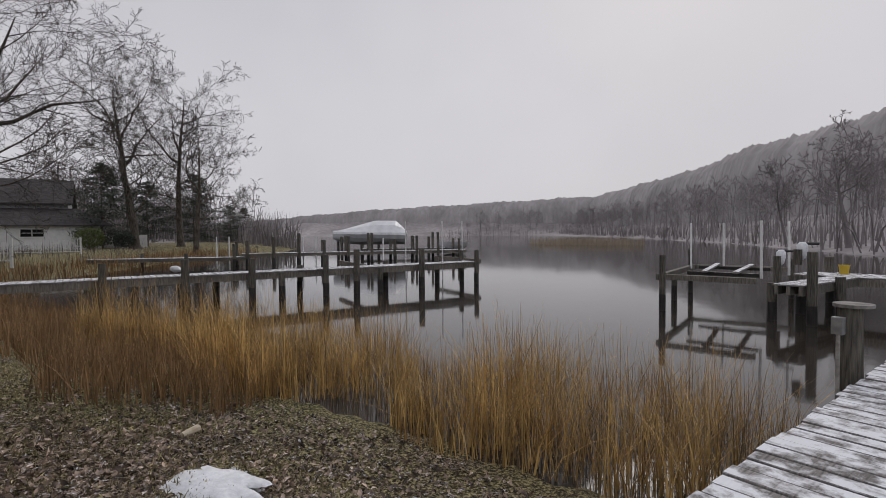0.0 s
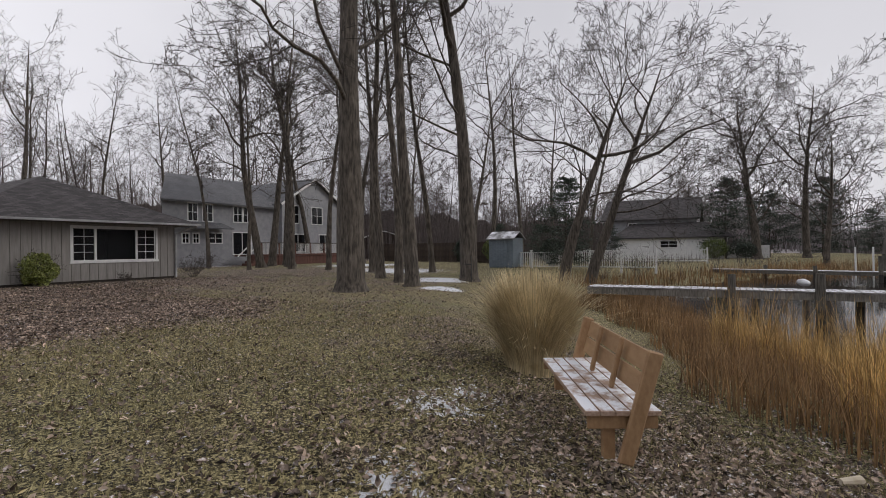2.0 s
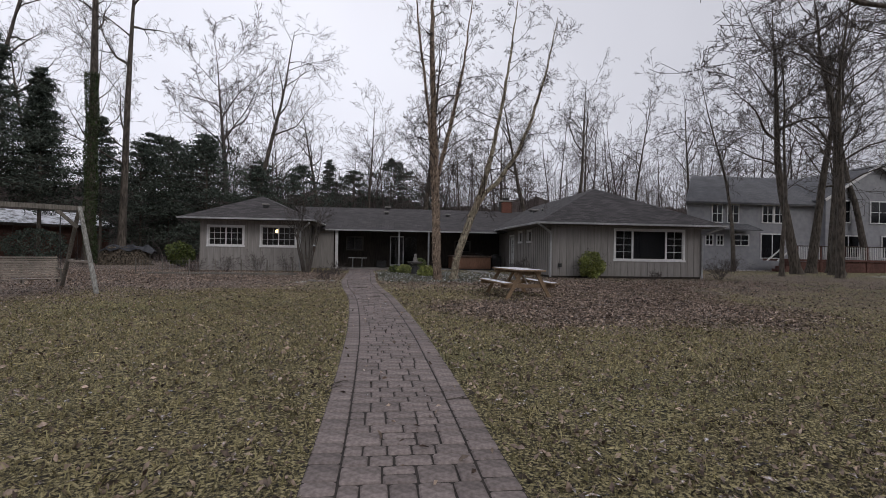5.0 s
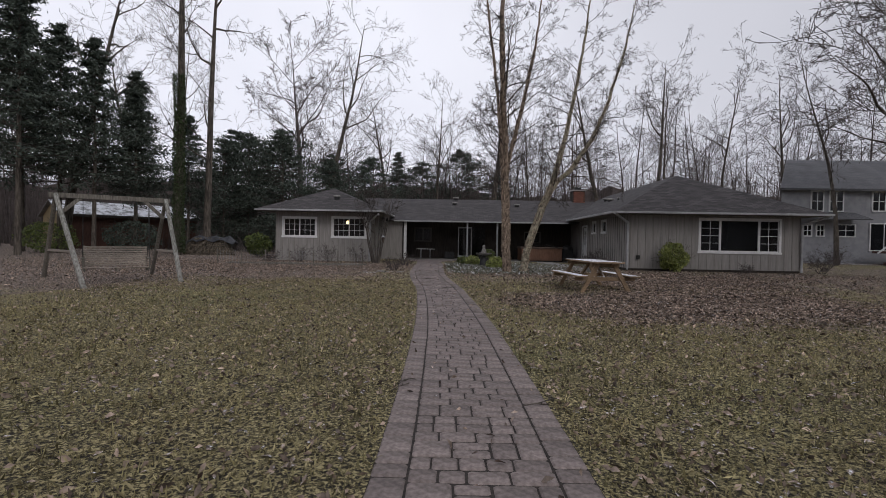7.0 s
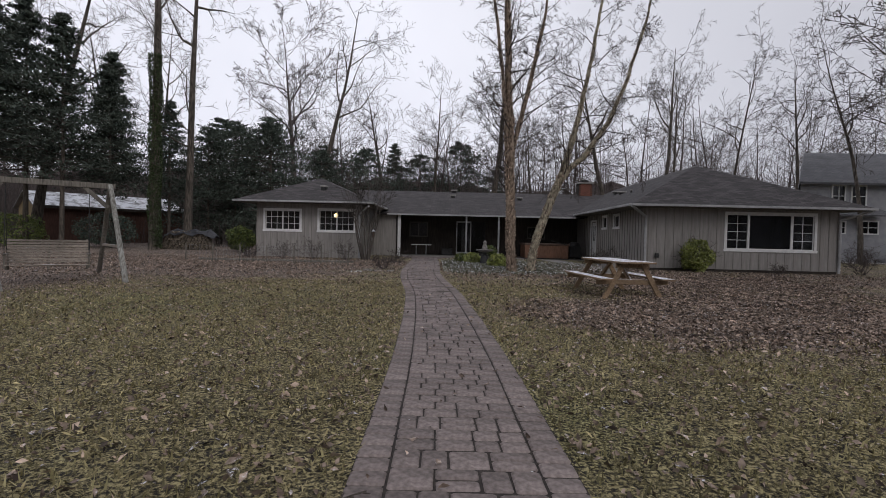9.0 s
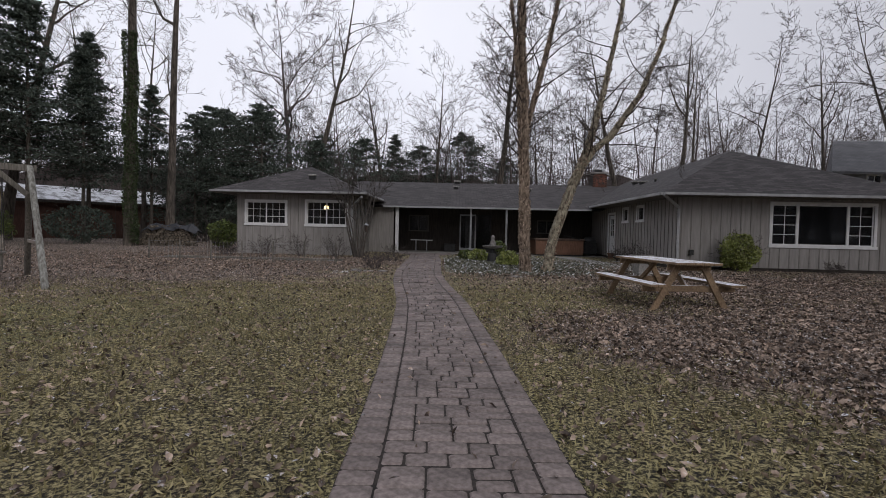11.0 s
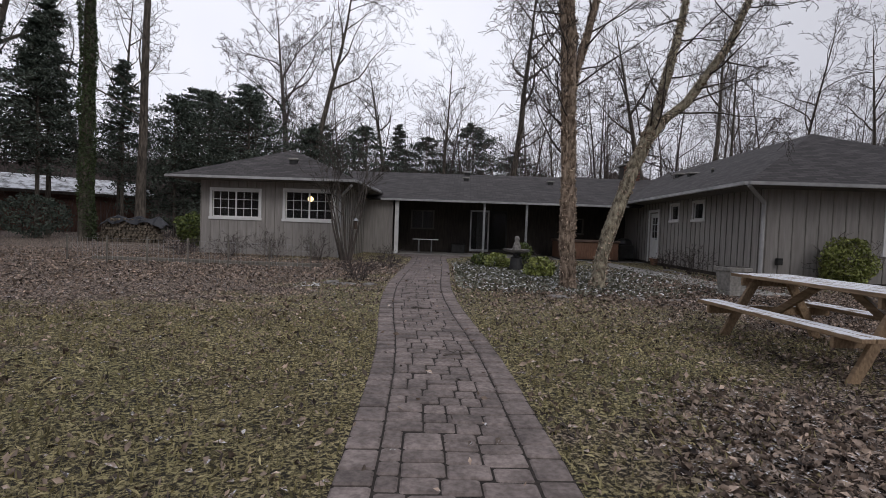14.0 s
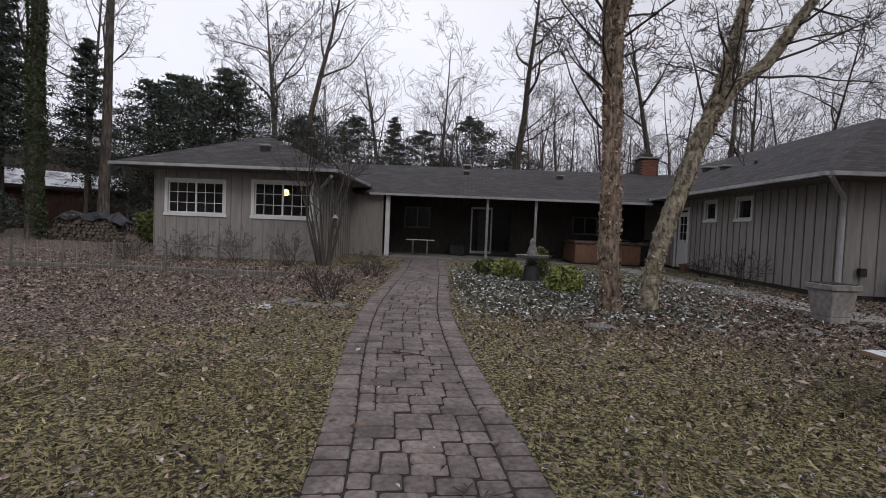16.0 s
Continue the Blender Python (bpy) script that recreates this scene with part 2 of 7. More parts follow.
def shingle_material(name, c1, c2, snow=0.0):
    m, t, b = nodes_of(name, 0.92)
    v = coords(t, "UV")
    br = t.nodes.new("ShaderNodeTexBrick")
    for k, val in (("Scale", 1.0), ("Mortar Size", 0.013), ("Brick Width", 0.3), ("Row Height", 0.13), ("Bias", 0.0)):
        br.inputs[k].default_value = val
    br.inputs["Color1"].default_value = (*c1, 1)
    br.inputs["Color2"].default_value = (*c2, 1)
    br.inputs["Mortar"].default_value = (*(0.45 * k for k in c1), 1)
    t.links.new(v, br.inputs["Vector"])
    n = noise_node(t, 1.1, 6, coords(t))
    col = mix_node(t, 1.0, br.outputs["Color"], ramp_node(t, n.outputs["Fac"], [(0.3, (0.7, 0.7, 0.7)), (0.7, (1.2, 1.2, 1.2))]), "MULTIPLY")
    n2 = noise_node(t, 60, 3, coords(t))
    col = mix_node(t, 0.2, col, ramp_node(t, n2.outputs["Fac"], [(0.3, c1), (0.7, tuple(1.5 * k for k in c2))]))
    if snow:
        col = snow_top(t, col, snow, 2.0)
    t.links.new(col, b.inputs["Base Color"])
    bump_to(t, b, br.outputs["Fac"], -0.5, 0.01)
    return m


M_SHINGLE = shingle_material("asphalt_shingle", (0.03, 0.027, 0.028), (0.1, 0.09, 0.09))
M_SHINGLE2 = shingle_material("pale_shingle", (0.12, 0.123, 0.13), (0.17, 0.17, 0.18))
M_WOODWALL = simple("wooded_distance", (0.085, 0.07, 0.066), (0.15, 0.125, 0.118), 1.2, 1.0, 0, (1, 1, 0.3))
M_SNOWROOF = shingle_material("snowy_shingle", (0.2, 0.2, 0.2), (0.26, 0.26, 0.26), 0.55)


def ground_material():
    m, t, b = nodes_of("ground", 0.95)
    g = t.nodes.new("ShaderNodeNewGeometry")
    p = g.outputs["Position"]
    fine = noise_node(t, 34, 8, p, 0.72)
    fine.inputs["Distortion"].default_value = 0.5
    mid = noise_node(t, 1.3, 6, p, 0.62)
    big = noise_node(t, 0.22, 4, p)
    grass = ramp_node(t, fine.outputs["Fac"], [(0.43, (0.01, 0.008, 0.005)), (0.5, (0.12, 0.1, 0.045)), (0.58, (0.48, 0.41, 0.21))])
    green = ramp_node(t, fine.outputs["Fac"], [(0.43, (0.009, 0.009, 0.005)), (0.5, (0.105, 0.097, 0.04)), (0.58, (0.4, 0.37, 0.17))])
    litter = ramp_node(t, fine.outputs["Fac"], [(0.45, (0.008, 0.005, 0.004)), (0.5, (0.085, 0.055, 0.04)), (0.57, (0.45, 0.36, 0.29))])
    col = mix_node(t, ramp_node(t, big.outputs["Fac"], [(0.5, (0, 0, 0)), (0.64, (1, 1, 1))]), grass, green)
    att = t.nodes.new("ShaderNodeAttribute")
    att.attribute_name = "litter"
    add = t.nodes.new("ShaderNodeMath")
    add.operation = "ADD"
    t.links.new(att.outputs["Fac"], add.inputs[0])
    t.links.new(mid.outputs["Fac"], add.inputs[1])
    col = mix_node(t, ramp_node(t, add.outputs[0], [(0.62, (0, 0, 0)), (0.8, (1, 1, 1))]), col, litter)
    att2 = t.nodes.new("ShaderNodeAttribute")
    att2.attribute_name = "snow"
    fn = noise_node(t, 9, 7, p, 0.7)
    add2 = t.nodes.new("ShaderNodeMath")
    add2.operation = "ADD"
    t.links.new(att2.outputs["Fac"], add2.inputs[0])
    t.links.new(fn.outputs["Fac"], add2.inputs[1])
    col = mix_node(t, ramp_node(t, add2.outputs[0], [(0.98, (0, 0, 0)), (1.08, (1, 1, 1))]), col, (0.72, 0.74, 0.78))
    t.links.new(col, b.inputs["Base Color"])
    bump_to(t, b, fine.outputs["Fac"], 0.9, 0.03)
    return m


M_GROUND = ground_material()


def water_material():
    m, t, b = nodes_of("water", 0.06)
    b.inputs["Base Color"].default_value = (0.035, 0.03, 0.026, 1)
    b.inputs["IOR"].default_value = 1.33
    g = t.nodes.new("ShaderNodeNewGeometry")
    mp = t.nodes.new("ShaderNodeMapping")
    mp.inputs["Scale"].default_value = (1, 1, 1)
    t.links.new(g.outputs["Position"], mp.inputs["Vector"])
    n = noise_node(t, 1.4, 3, mp.outputs["Vector"])
    bump_to(t, b, n.outputs["Fac"], 0.045, 0.05)
    return m


M_WATER = water_material()


def glass_material():
    m, t, b = nodes_of("window_glass", 0.03)
    b.inputs["Base Color"].default_value = (0.02, 0.022, 0.025, 1)
    b.inputs["Alpha"].default_value = 0.35
    b.inputs["IOR"].default_value = 1.5
    return m


M_GLASS = glass_material()


# ---- helpers of this place ----
def part(name, bm, material, parent=None, label="", kind="", smooth=False, bevel=0.0):
    if bevel:
        bmesh.ops.bevel(bm, geom=list(bm.edges), offset=bevel, segments=1, affect="EDGES")
    me = bpy.data.meshes.new(name)
    bm.to_mesh(me)
    bm.free()
    if smooth:
        me.shade_smooth()
    me.materials.append(material)
    ob = new(name, me)
    ob.parent = parent
    return tagged(ob, label=label, kind=kind)


def array_mesh(name, verts, faces, material, smooth=False):
    """A mesh from arrays of vertices and of faces with one corner count."""
    me = bpy.data.meshes.new(name)
    verts = np.asarray(verts, dtype=np.float32)
    faces = np.asarray(faces, dtype=np.int32)
    n, k = faces.shape
    me.vertices.add(len(verts))
    me.vertices.foreach_set("co", verts.ravel())
    me.loops.add(n * k)
    me.loops.foreach_set("vertex_index", faces.ravel())
    me.polygons.add(n)
    me.polygons.foreach_set("loop_start", np.arange(0, n * k, k, dtype=np.int32))
    me.update(calc_edges=True)
    me.validate()
    if smooth:
        me.shade_smooth()
    me.materials.append(material)
    return me


def thing(name, label, category, loc=(0, 0, 0), rz=0.0, group=""):
    ob = new(name)
    ob.empty_display_size = 0.2
    ob.matrix_basis = pose(*loc, 0, 0, rz)
    return tagged(ob, label=label, category=category, group=group)


def box(bm, x0, x1, y0, y1, z0, z1, m=None):
    v = [bm.verts.new((x, y, z)) for x in (x0, x1) for y in (y0, y1) for z in (z0, z1)]
    for f in ((0, 1, 3, 2), (4, 6, 7, 5), (0, 4, 5, 1), (2, 3, 7, 6), (0, 2, 6, 4), (1, 5, 7, 3)):
        bm.faces.new([v[k] for k in f])
    if m is not None:
        bmesh.ops.transform(bm, matrix=m, verts=v)
    return v


def box_part(name, dims, material, parent, label="", bevel=0.004, m=None):
    bm = bmesh.new()
    box(bm, *dims, m=m)
    return part(name, bm, material, parent, label, bevel=bevel)


def tube(bm, a, b, r0, r1=None, seg=8, cap=True):
    a, b = Vector(a), Vector(b)
    r1 = r0 if r1 is None else r1
    q = (b - a).to_track_quat("Z", "Y")
    rings = []
    for c, r in ((a, r0), (b, r1)):
        rings.append([bm.verts.new(c + q @ Vector((r * math.cos(2 * math.pi * k / seg), r * math.sin(2 * math.pi * k / seg), 0))) for k in range(seg)])
    for k in range(seg):
        j = (k + 1) % seg
        bm.faces.new((rings[0][k], rings[0][j], rings[1][j], rings[1][k]))
    if cap:
        bm.faces.new(rings[0][::-1])
        bm.faces.new(rings[1])


def tube_part(name, a, b, r0, material, parent, r1=None, seg=10, label=""):
    bm = bmesh.new()
    tube(bm, a, b, r0, r1, seg)
    return part(name, bm, material, parent, label, smooth=False)


def beam(bm, a, b, w, h):
    """A squared timber from a to b, w wide and h high."""
    a, b = Vector(a), Vector(b)
    q = (b - a).to_track_quat("Y", "Z")
    box(bm, -w / 2, w / 2, 0, (b - a).length, -h / 2, h / 2, Matrix.Translation(a) @ q.to_matrix().to_4x4())


def beam_part(name, a, b, w, h, material, parent, label="", bevel=0.004):
    bm = bmesh.new()
    beam(bm, a, b, w, h)
    return part(name, bm, material, parent, label, bevel=bevel)


def lathe(bm, profile, seg=16):
    rings = [[bm.verts.new((r * math.cos(2 * math.pi * k / seg), r * math.sin(2 * math.pi * k / seg), z)) for k in range(seg)] for r, z in profile]
    for a, b in zip(rings, rings[1:]):
        for k in range(seg):
            j = (k + 1) % seg
            bm.faces.new((a[k], a[j], b[j], b[k]))
    bm.faces.new(rings[0][::-1])
    bm.faces.new(rings[-1])


def smoothstep(a, b, x):
    t = np.clip((np.asarray(x, float) - a) / (b - a), 0, 1)
    return t * t * (3 - 2 * t)


# ---- the lie of the land ----
WATER_Z = -0.9
CREEK = [(-400, -12), (-60, -8), (-10, -5), (1.2, -3.9), (2.6, -3.3), (4.5, -2.8), (7, -1.8), (10, -0.6), (14, 0.8), (17.3, 2.6), (22, 4.0),
         (27, 4.2), (35, 0), (45, -5), (54, -10), (60, -18), (75, -25), (110, -18), (420, -60), (390, -134), (234, -246), (110, -150),
         (70, -112), (42, -84), (24, -62),
         (12, -48), (-20, -45), (-100, -70), (-400, -150)]


def creek_distance(x, y):
    """Metres from the creek's edge, negative over water."""
    x, y = np.asarray(x, float), np.asarray(y, float)
    best = np.full(x.shape, 1e9)
    inside = np.zeros(x.shape, bool)
    for (ax, ay), (bx, by) in zip(CREEK, CREEK[1:] + CREEK[:1]):
        dx, dy = bx - ax, by - ay
        k = np.clip(((x - ax) * dx + (y - ay) * dy) / (dx * dx + dy * dy), 0, 1)
        best = np.minimum(best, np.hypot(x - ax - k * dx, y - ay - k * dy))
        cross = ((ay > y) != (by > y)) & (x < dx * (y - ay) / (dy if dy else 1e-9) + ax)
        inside ^= cross
    return np.where(inside, -best, best)


def land(x, y):
    x, y = np.asarray(x, float), np.asarray(y, float)
    s = creek_distance(x, y)
    high = -0.9 + 0.9 * smoothstep(-0.6, 2.4, s)
    low = -0.9 + 0.9 * smoothstep(-0.8, 7.5, s)
    k = smoothstep(0.9, 2.4, x)
    z = np.where(s > 0, high * (1 - k) + low * k, -0.9 - 0.1 - 0.2 * np.minimum(-s, 6))
    z = np.where(s <= 0, np.minimum(z, -0.92), z)
    far = smoothstep(0, 90, s) * smoothstep(-50, -100, y + 0.12 * np.maximum(x, 0)) * 15
    z = z + far + 0.2 * smoothstep(11, 21, y) * (s > 0)
    bump = 0.02 * (np.sin(x * 1.7 + 0.6 * y) + np.sin(y * 1.3 - 0.7 * x)) * (s > 1)
    path = smoothstep(0.8, 1.8, np.abs(x - centre(y)))
    return z + bump * path * smoothstep(22, 18, y)


PATH_Y = [-2, 3, 5, 8, 11, 13.8, 16, 18, 21.3, 24, 27]
PATH_X = [0.12, 0.07, 0.02, -0.1, -0.3, -0.55, -0.92, -1.15, -1.27, -1.38, -1.6]


def centre(y):
    y = np.asarray(y, float)
    return (np.interp(y - 0.7, PATH_Y, PATH_X) + np.interp(y, PATH_Y, PATH_X) + np.interp(y + 0.7, PATH_Y, PATH_X)) / 3


def gz(x, y):
    return float(land(np.array([x]), np.array([y]))[0])


def ground_lines(a, b, fine0, fine1, step):
    out = list(np.arange(fine0, fine1 + step / 2, step))
    d, v = step, fine1
    while v < b:
        d *= 1.17
        v += d
        out.append(v)
    d, v = step, fine0
    while v > a:
        d *= 1.17
        v -= d
        out.insert(0, v)
    return np.array(out)


LITTER = [(2.55, 11.5, 1.45, 1.0), (4.0, 10.7, 1.75, 1.0), (6.2, 12.0, 2.9, 1.0), (7.0, 16.2, 2.9, 0.85), (3.5, -0.6, 3.0, 0.18), (5, 1.2, 2.0, 0.22), (-7, 19.5, 4, 0.75), (-12, 18, 6, 0.75), (-15, 27, 8, 0.7),
          (3.5, 20, 3.2, 0.6), (-4, 21.5, 2.4, 0.65), (9, 8, 3.5, 0.2), (16, 13, 7, 0.2), (13, 19, 5, 0.35), (20, 22, 9, 0.3), (-30, 22, 14, 0.7), (8, 4, 3, 0.25)]
SNOWS = [(3.0, 0.9, 1.1, 0.35), (2.75, 2.1, 0.7, 0.5), (4.9, 2.6, 0.9, 0.5), (4.0, -0.63, 0.42, 0.9), (4.2, 2.6, 0.8, 0.55), (14.9, 8.6, 1.0, 0.8), (18.5, 11, 2.0, 0.75), (3.5, -1.0, 1.2, 0.38), (24, 17, 5, 0.6), (30, 24, 6, 0.6),
         (3.3, 18.9, 1.4, 0.38), (1.5, 21.5, 2.4, 0.36), (-3.1, 18.0, 0.7, 0.5), (4.3, 11.5, 2.0, 0.3), (26, 36, 5, 0.5), (60, 3, 8, 0.5), (12.6, 10.4, 1.2, 0.42)]


def field(spots, x, y):
    f = np.zeros(np.shape(x))
    for cx, cy, r, k in spots:
        f = np.maximum(f, k * np.exp(-((x - cx) ** 2 + (y - cy) ** 2) / (r * r)))
    return f


def build_ground():
    gx = ground_lines(-700, 700, -14, 20, 0.22)
    gy = ground_lines(-600, 700, -7, 28, 0.22)
    X, Y = np.meshgrid(gx, gy)
    Z = land(X, Y)
    nx, ny = len(gx), len(gy)
    v = np.stack([X.ravel(), Y.ravel(), Z.ravel()], 1)
    i = (np.arange(ny - 1)[:, None] * nx + np.arange(nx - 1)[None]).ravel()
    me = array_mesh("ground", v, np.stack([i, i + 1, i + nx + 1, i + nx], 1), M_GROUND, smooth=True)
    for nm, spots in (("litter", LITTER), ("snow", SNOWS)):
        a = me.attributes.new(nm, "FLOAT", "POINT")
        f = field(spots, v[:, 0], v[:, 1])
        if nm == "litter":
            f = np.where((v[:, 1] > 33) | (v[:, 1] < -30), 0.5, f)
        a.data.foreach_set("value", f.astype(np.float32))
    # faces beyond the creek get the floor colour with haze painted in
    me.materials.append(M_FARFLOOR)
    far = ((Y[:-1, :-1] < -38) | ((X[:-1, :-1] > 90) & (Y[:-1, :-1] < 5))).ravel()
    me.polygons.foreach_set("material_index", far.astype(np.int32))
    tagged(new("ground", me), "leaf-strewn winter lawn with thin snow patches", "ground", kind="structure")
    bm = bmesh.new()
    box(bm, -700, 700, -600, 12, -6, WATER_Z)
    bm.faces.ensure_lookup_table()
    part("water", bm, M_WATER, kind="structure", label="calm grey creek water mirroring the sky")


build_ground()


# ---- our house ----
def wall_strip(bm, a0, a1, t0, t1, z0, z1, holes, along="x"):
    """A wall from a0 to a1, between t0 and t1 across, with rectangular holes (a, b, low, high)."""
    def put(p, q, lo, hi):
        if q - p > 1e-4 and hi - lo > 1e-4:
            if along == "x":
                box(bm, p, q, t0, t1, lo, hi)
            else:
                box(bm, t0, t1, p, q, lo, hi)
    last = a0
    for p, q, lo, hi in sorted(holes):
        put(last, p, z0, z1)
        put(p, q, z0, lo)
        put(p, q, hi, z1)
        last = q
    put(last, a1, z0, z1)


def window(house, side, p, q, lo, hi, at, cols=4, rows=3, wide=0.07, muntins=True, mullion=True, name="window", trim=0.085, paint=None):
    """A window in a wall: side 's' faces -y, 'w' faces -x. at: the wall's outer face."""
    w = new(name)
    w.parent = house
    base = Matrix.Translation((p, at, 0)) if side == "s" else Matrix.Translation((at, q, 0)) @ pose(0, 0, 0, 0, 0, -90)
    w.matrix_basis = base
    L = q - p
    bm = bmesh.new()
    box(bm, -trim, L + trim, -0.025, 0.0, hi, hi + trim)
    box(bm, -trim - 0.02, L + trim + 0.02, -0.045, 0.0, lo - trim, lo)
    box(bm, -trim, 0, -0.025, 0.0, lo, hi)
    box(bm, L, L + trim, -0.025, 0.0, lo, hi)
    part("frame", bm, paint or M_TRIM, w, "white painted casing")
    bm = bmesh.new()
    box(bm, 0, L, 0.02, 0.055, lo, lo + 0.035)
    box(bm, 0, L, 0.02, 0.055, hi - 0.035, hi)
    box(bm, 0, 0.035, 0.02, 0.055, lo + 0.035, hi - 0.035)
    box(bm, L - 0.035, L, 0.02, 0.055, lo + 0.035, hi - 0.035)
    if mullion:
        box(bm, L / 2 - 0.025, L / 2 + 0.025, 0.018, 0.055, lo + 0.035, hi - 0.035)
    part("sash", bm, paint or M_TRIM, w)
    if muntins:
        bm = bmesh.new()
        for k in range(1, cols):
            x = L * k / cols
            if mullion and abs(x - L / 2) < 0.03:
                continue
            box(bm, x - 0.009, x + 0.009, 0.026, 0.034, lo + 0.035, hi - 0.035)
        part("muntin", bm, paint or M_TRIM, w)
        bm = bmesh.new()
        for k in range(1, rows):
            z = lo + (hi - lo) * k / rows
            box(bm, 0.035, L - 0.035, 0.027, 0.033, z - 0.009, z + 0.009)
        part("muntin", bm, paint or M_TRIM, w)
    bm = bmesh.new()
    box(bm, 0.03, L - 0.03, 0.036, 0.042, lo + 0.03, hi - 0.03)
    part("pane", bm, M_GLASS, w)
    return w


def battens(house, side, p, q, z0, z1, at, holes, step=0.305, phase=0.1, mat=None):
    bm = bmesh.new()
    box(bm, -0.011, 0.011, -0.016, 0.0, 0, 1)
    first = None
    a = p + phase
    while a < q:
        spans = [(z0, z1)]
        for hp, hq, lo, hi in holes:
            if hp - 0.11 < a < hq + 0.11:
                spans = [(z0, lo - 0.11), (hi + 0.11, z1)]
        for lo, hi in spans:
            if hi - lo < 0.05:
                continue
            if first is None:
                ob = part("batten", bm, mat or M_GROOVE, house)
                first = ob.data
            else:
                ob = new("batten", first)
                ob.parent = house
            ob.matrix_basis = (Matrix.Translation((a, at, lo)) if side == "s" else Matrix.Translation((at, a, lo)) @ pose(0, 0, 0, 0, 0, -90)) @ Matrix.Diagonal((1, 1, hi - lo, 1))
        a += step


def roof_mesh(name, faces, parent, material, thick=0.1, label=""):
    """Roof planes as solid slabs with UVs laid along the slope."""
    bm = bmesh.new()
    uv = bm.loops.layers.uv.new("UVMap")
    for f in faces:
        pts = [Vector(p) for p in f]
        n = (pts[1] - pts[0]).cross(pts[2] - pts[0]).normalized()
        if n.z < 0:
            pts.reverse()
            n = -n
        h = Vector((0, 0, 1)).cross(n)
        h = h.normalized() if h.length > 1e-4 else Vector((1, 0, 0))
        up = n.cross(h)
        tv = [bm.verts.new(p) for p in pts]
        lv = [bm.verts.new(p - Vector((0, 0, thick))) for p in pts]
        fs = [bm.faces.new(tv), bm.faces.new(lv[::-1])]
        for k in range(len(pts)):
            j = (k + 1) % len(pts)
            fs.append(bm.faces.new((tv[k], lv[k], lv[j], tv[j])))
        for fc in fs:
            for lp in fc.loops:
                lp[uv].uv = (lp.vert.co.dot(h), lp.vert.co.dot(up))
    return part(name, bm, material, parent, label)


G = 0.2
house = thing("house", "low grey board-and-batten house with dark hipped shingle roof", "house", (0, 0, 0))

# the wing beside the picnic table
RX0, RX1, RY0, RY1 = 6.75, 13.6, 21.3, 37.0
BIGWIN = (9.64, 12.74, 1.04, 2.3)
SIDE_HOLES = [(24.3, 24.95, 1.82, 2.32), (26.05, 26.65, 1.82, 2.32), (27.75, 28.6, 0.28, 2.15)]
bm = bmesh.new()
wall_strip(bm, RX0, RX1, RY0, RY0 + 0.15, 0.3, 2.5, [BIGWIN])
wall_strip(bm, RY0 + 0.15, RY1, RX0, RX0 + 0.15, 0.3, 2.5, SIDE_HOLES, "y")
box(bm, RX1 - 0.15, RX1, RY0 + 0.15, RY1, 0.3, 2.5)
box(bm, RX0, RX1, RY1, RY1 + 0.15, 0.3, 2.5)
part("wall", bm, M_SIDING, house, "grey vertical board siding")
bm = bmesh.new()
wall_strip(bm, RX0 + 0.03, RX1 - 0.03, RY0 + 0.03, RY0 + 0.15, -0.2, 0.3, [])
box(bm, RX0 + 0.03, RX0 + 0.15, RY0 + 0.15, RY1, -0.2, 0.3)
box(bm, RX1 - 0.15, RX1 - 0.03, RY0 + 0.15, RY1, -0.2, 0.3)
part("foundation", bm, M_BROWNWALL, house, "dark foundation strip")
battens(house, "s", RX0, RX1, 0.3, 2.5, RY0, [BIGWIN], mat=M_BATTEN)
# side wall: default batten colour, darkened to stand for groove shadow
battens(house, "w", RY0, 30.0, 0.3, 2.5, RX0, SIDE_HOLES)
w = window(house, "s", BIGWIN[0], BIGWIN[1], BIGWIN[2], BIGWIN[3], RY0, muntins=False, mullion=False)
bm = bmesh.new()
for x in (0.78, BIGWIN[1] - BIGWIN[0] - 0.78):
    box(bm, x - 0.04, x + 0.04, 0.0, 0.05, 1.075, 2.265)
part("mullion", bm, M_TRIM, w)
bm = bmesh.new()
for x0 in (0.05, BIGWIN[1] - BIGWIN[0] - 0.74):
    box(bm, x0 + 0.335, x0 + 0.355, 0.026, 0.035, 1.075, 2.265)
    for k in (1, 2, 3):
        box(bm, x0, x0 + 0.69, 0.025, 0.034, 1.075 + 1.19 * k / 4 - 0.009, 1.075 + 1.19 * k / 4 + 0.009)
part("muntins", bm, M_TRIM, w)
for hp, hq, lo, hi in SIDE_HOLES[:2]:
    window(house, "w", hp, hq, lo, hi, RX0, muntins=False, mullion=False, trim=0.075)
# side door
d = new("door")
d.parent = house
bm = bmesh.new()
wall_strip(bm, 27.79, 28.56, RX0 + 0.03, RX0 + 0.075, 0.28, 2.11, [(27.93, 28.42, 1.2, 1.95)], "y")
part("leaf", bm, M_DOORW, d, "white door leaf with a glazed upper half", bevel=0.004)
box_part("pane", (RX0 + 0.045, RX0 + 0.055, 27.93, 28.42, 1.2, 1.95), M_GLASS, d, bevel=0)
bm = bmesh.new()
for z in (1.45, 1.7):
    box(bm, RX0 + 0.028, RX0 + 0.045, 27.93, 28.42, z - 0.01, z + 0.01)
box(bm, RX0 + 0.027, RX0 + 0.044, 28.165, 28.185, 1.2, 1.95)
part("muntins", bm, M_TRIM, d)
bm = bmesh.new()
box(bm, RX0 - 0.03, RX0, 27.66, 27.75, 0.28, 2.24)
box(bm, RX0 - 0.03, RX0, 28.6, 28.69, 0.28, 2.24)
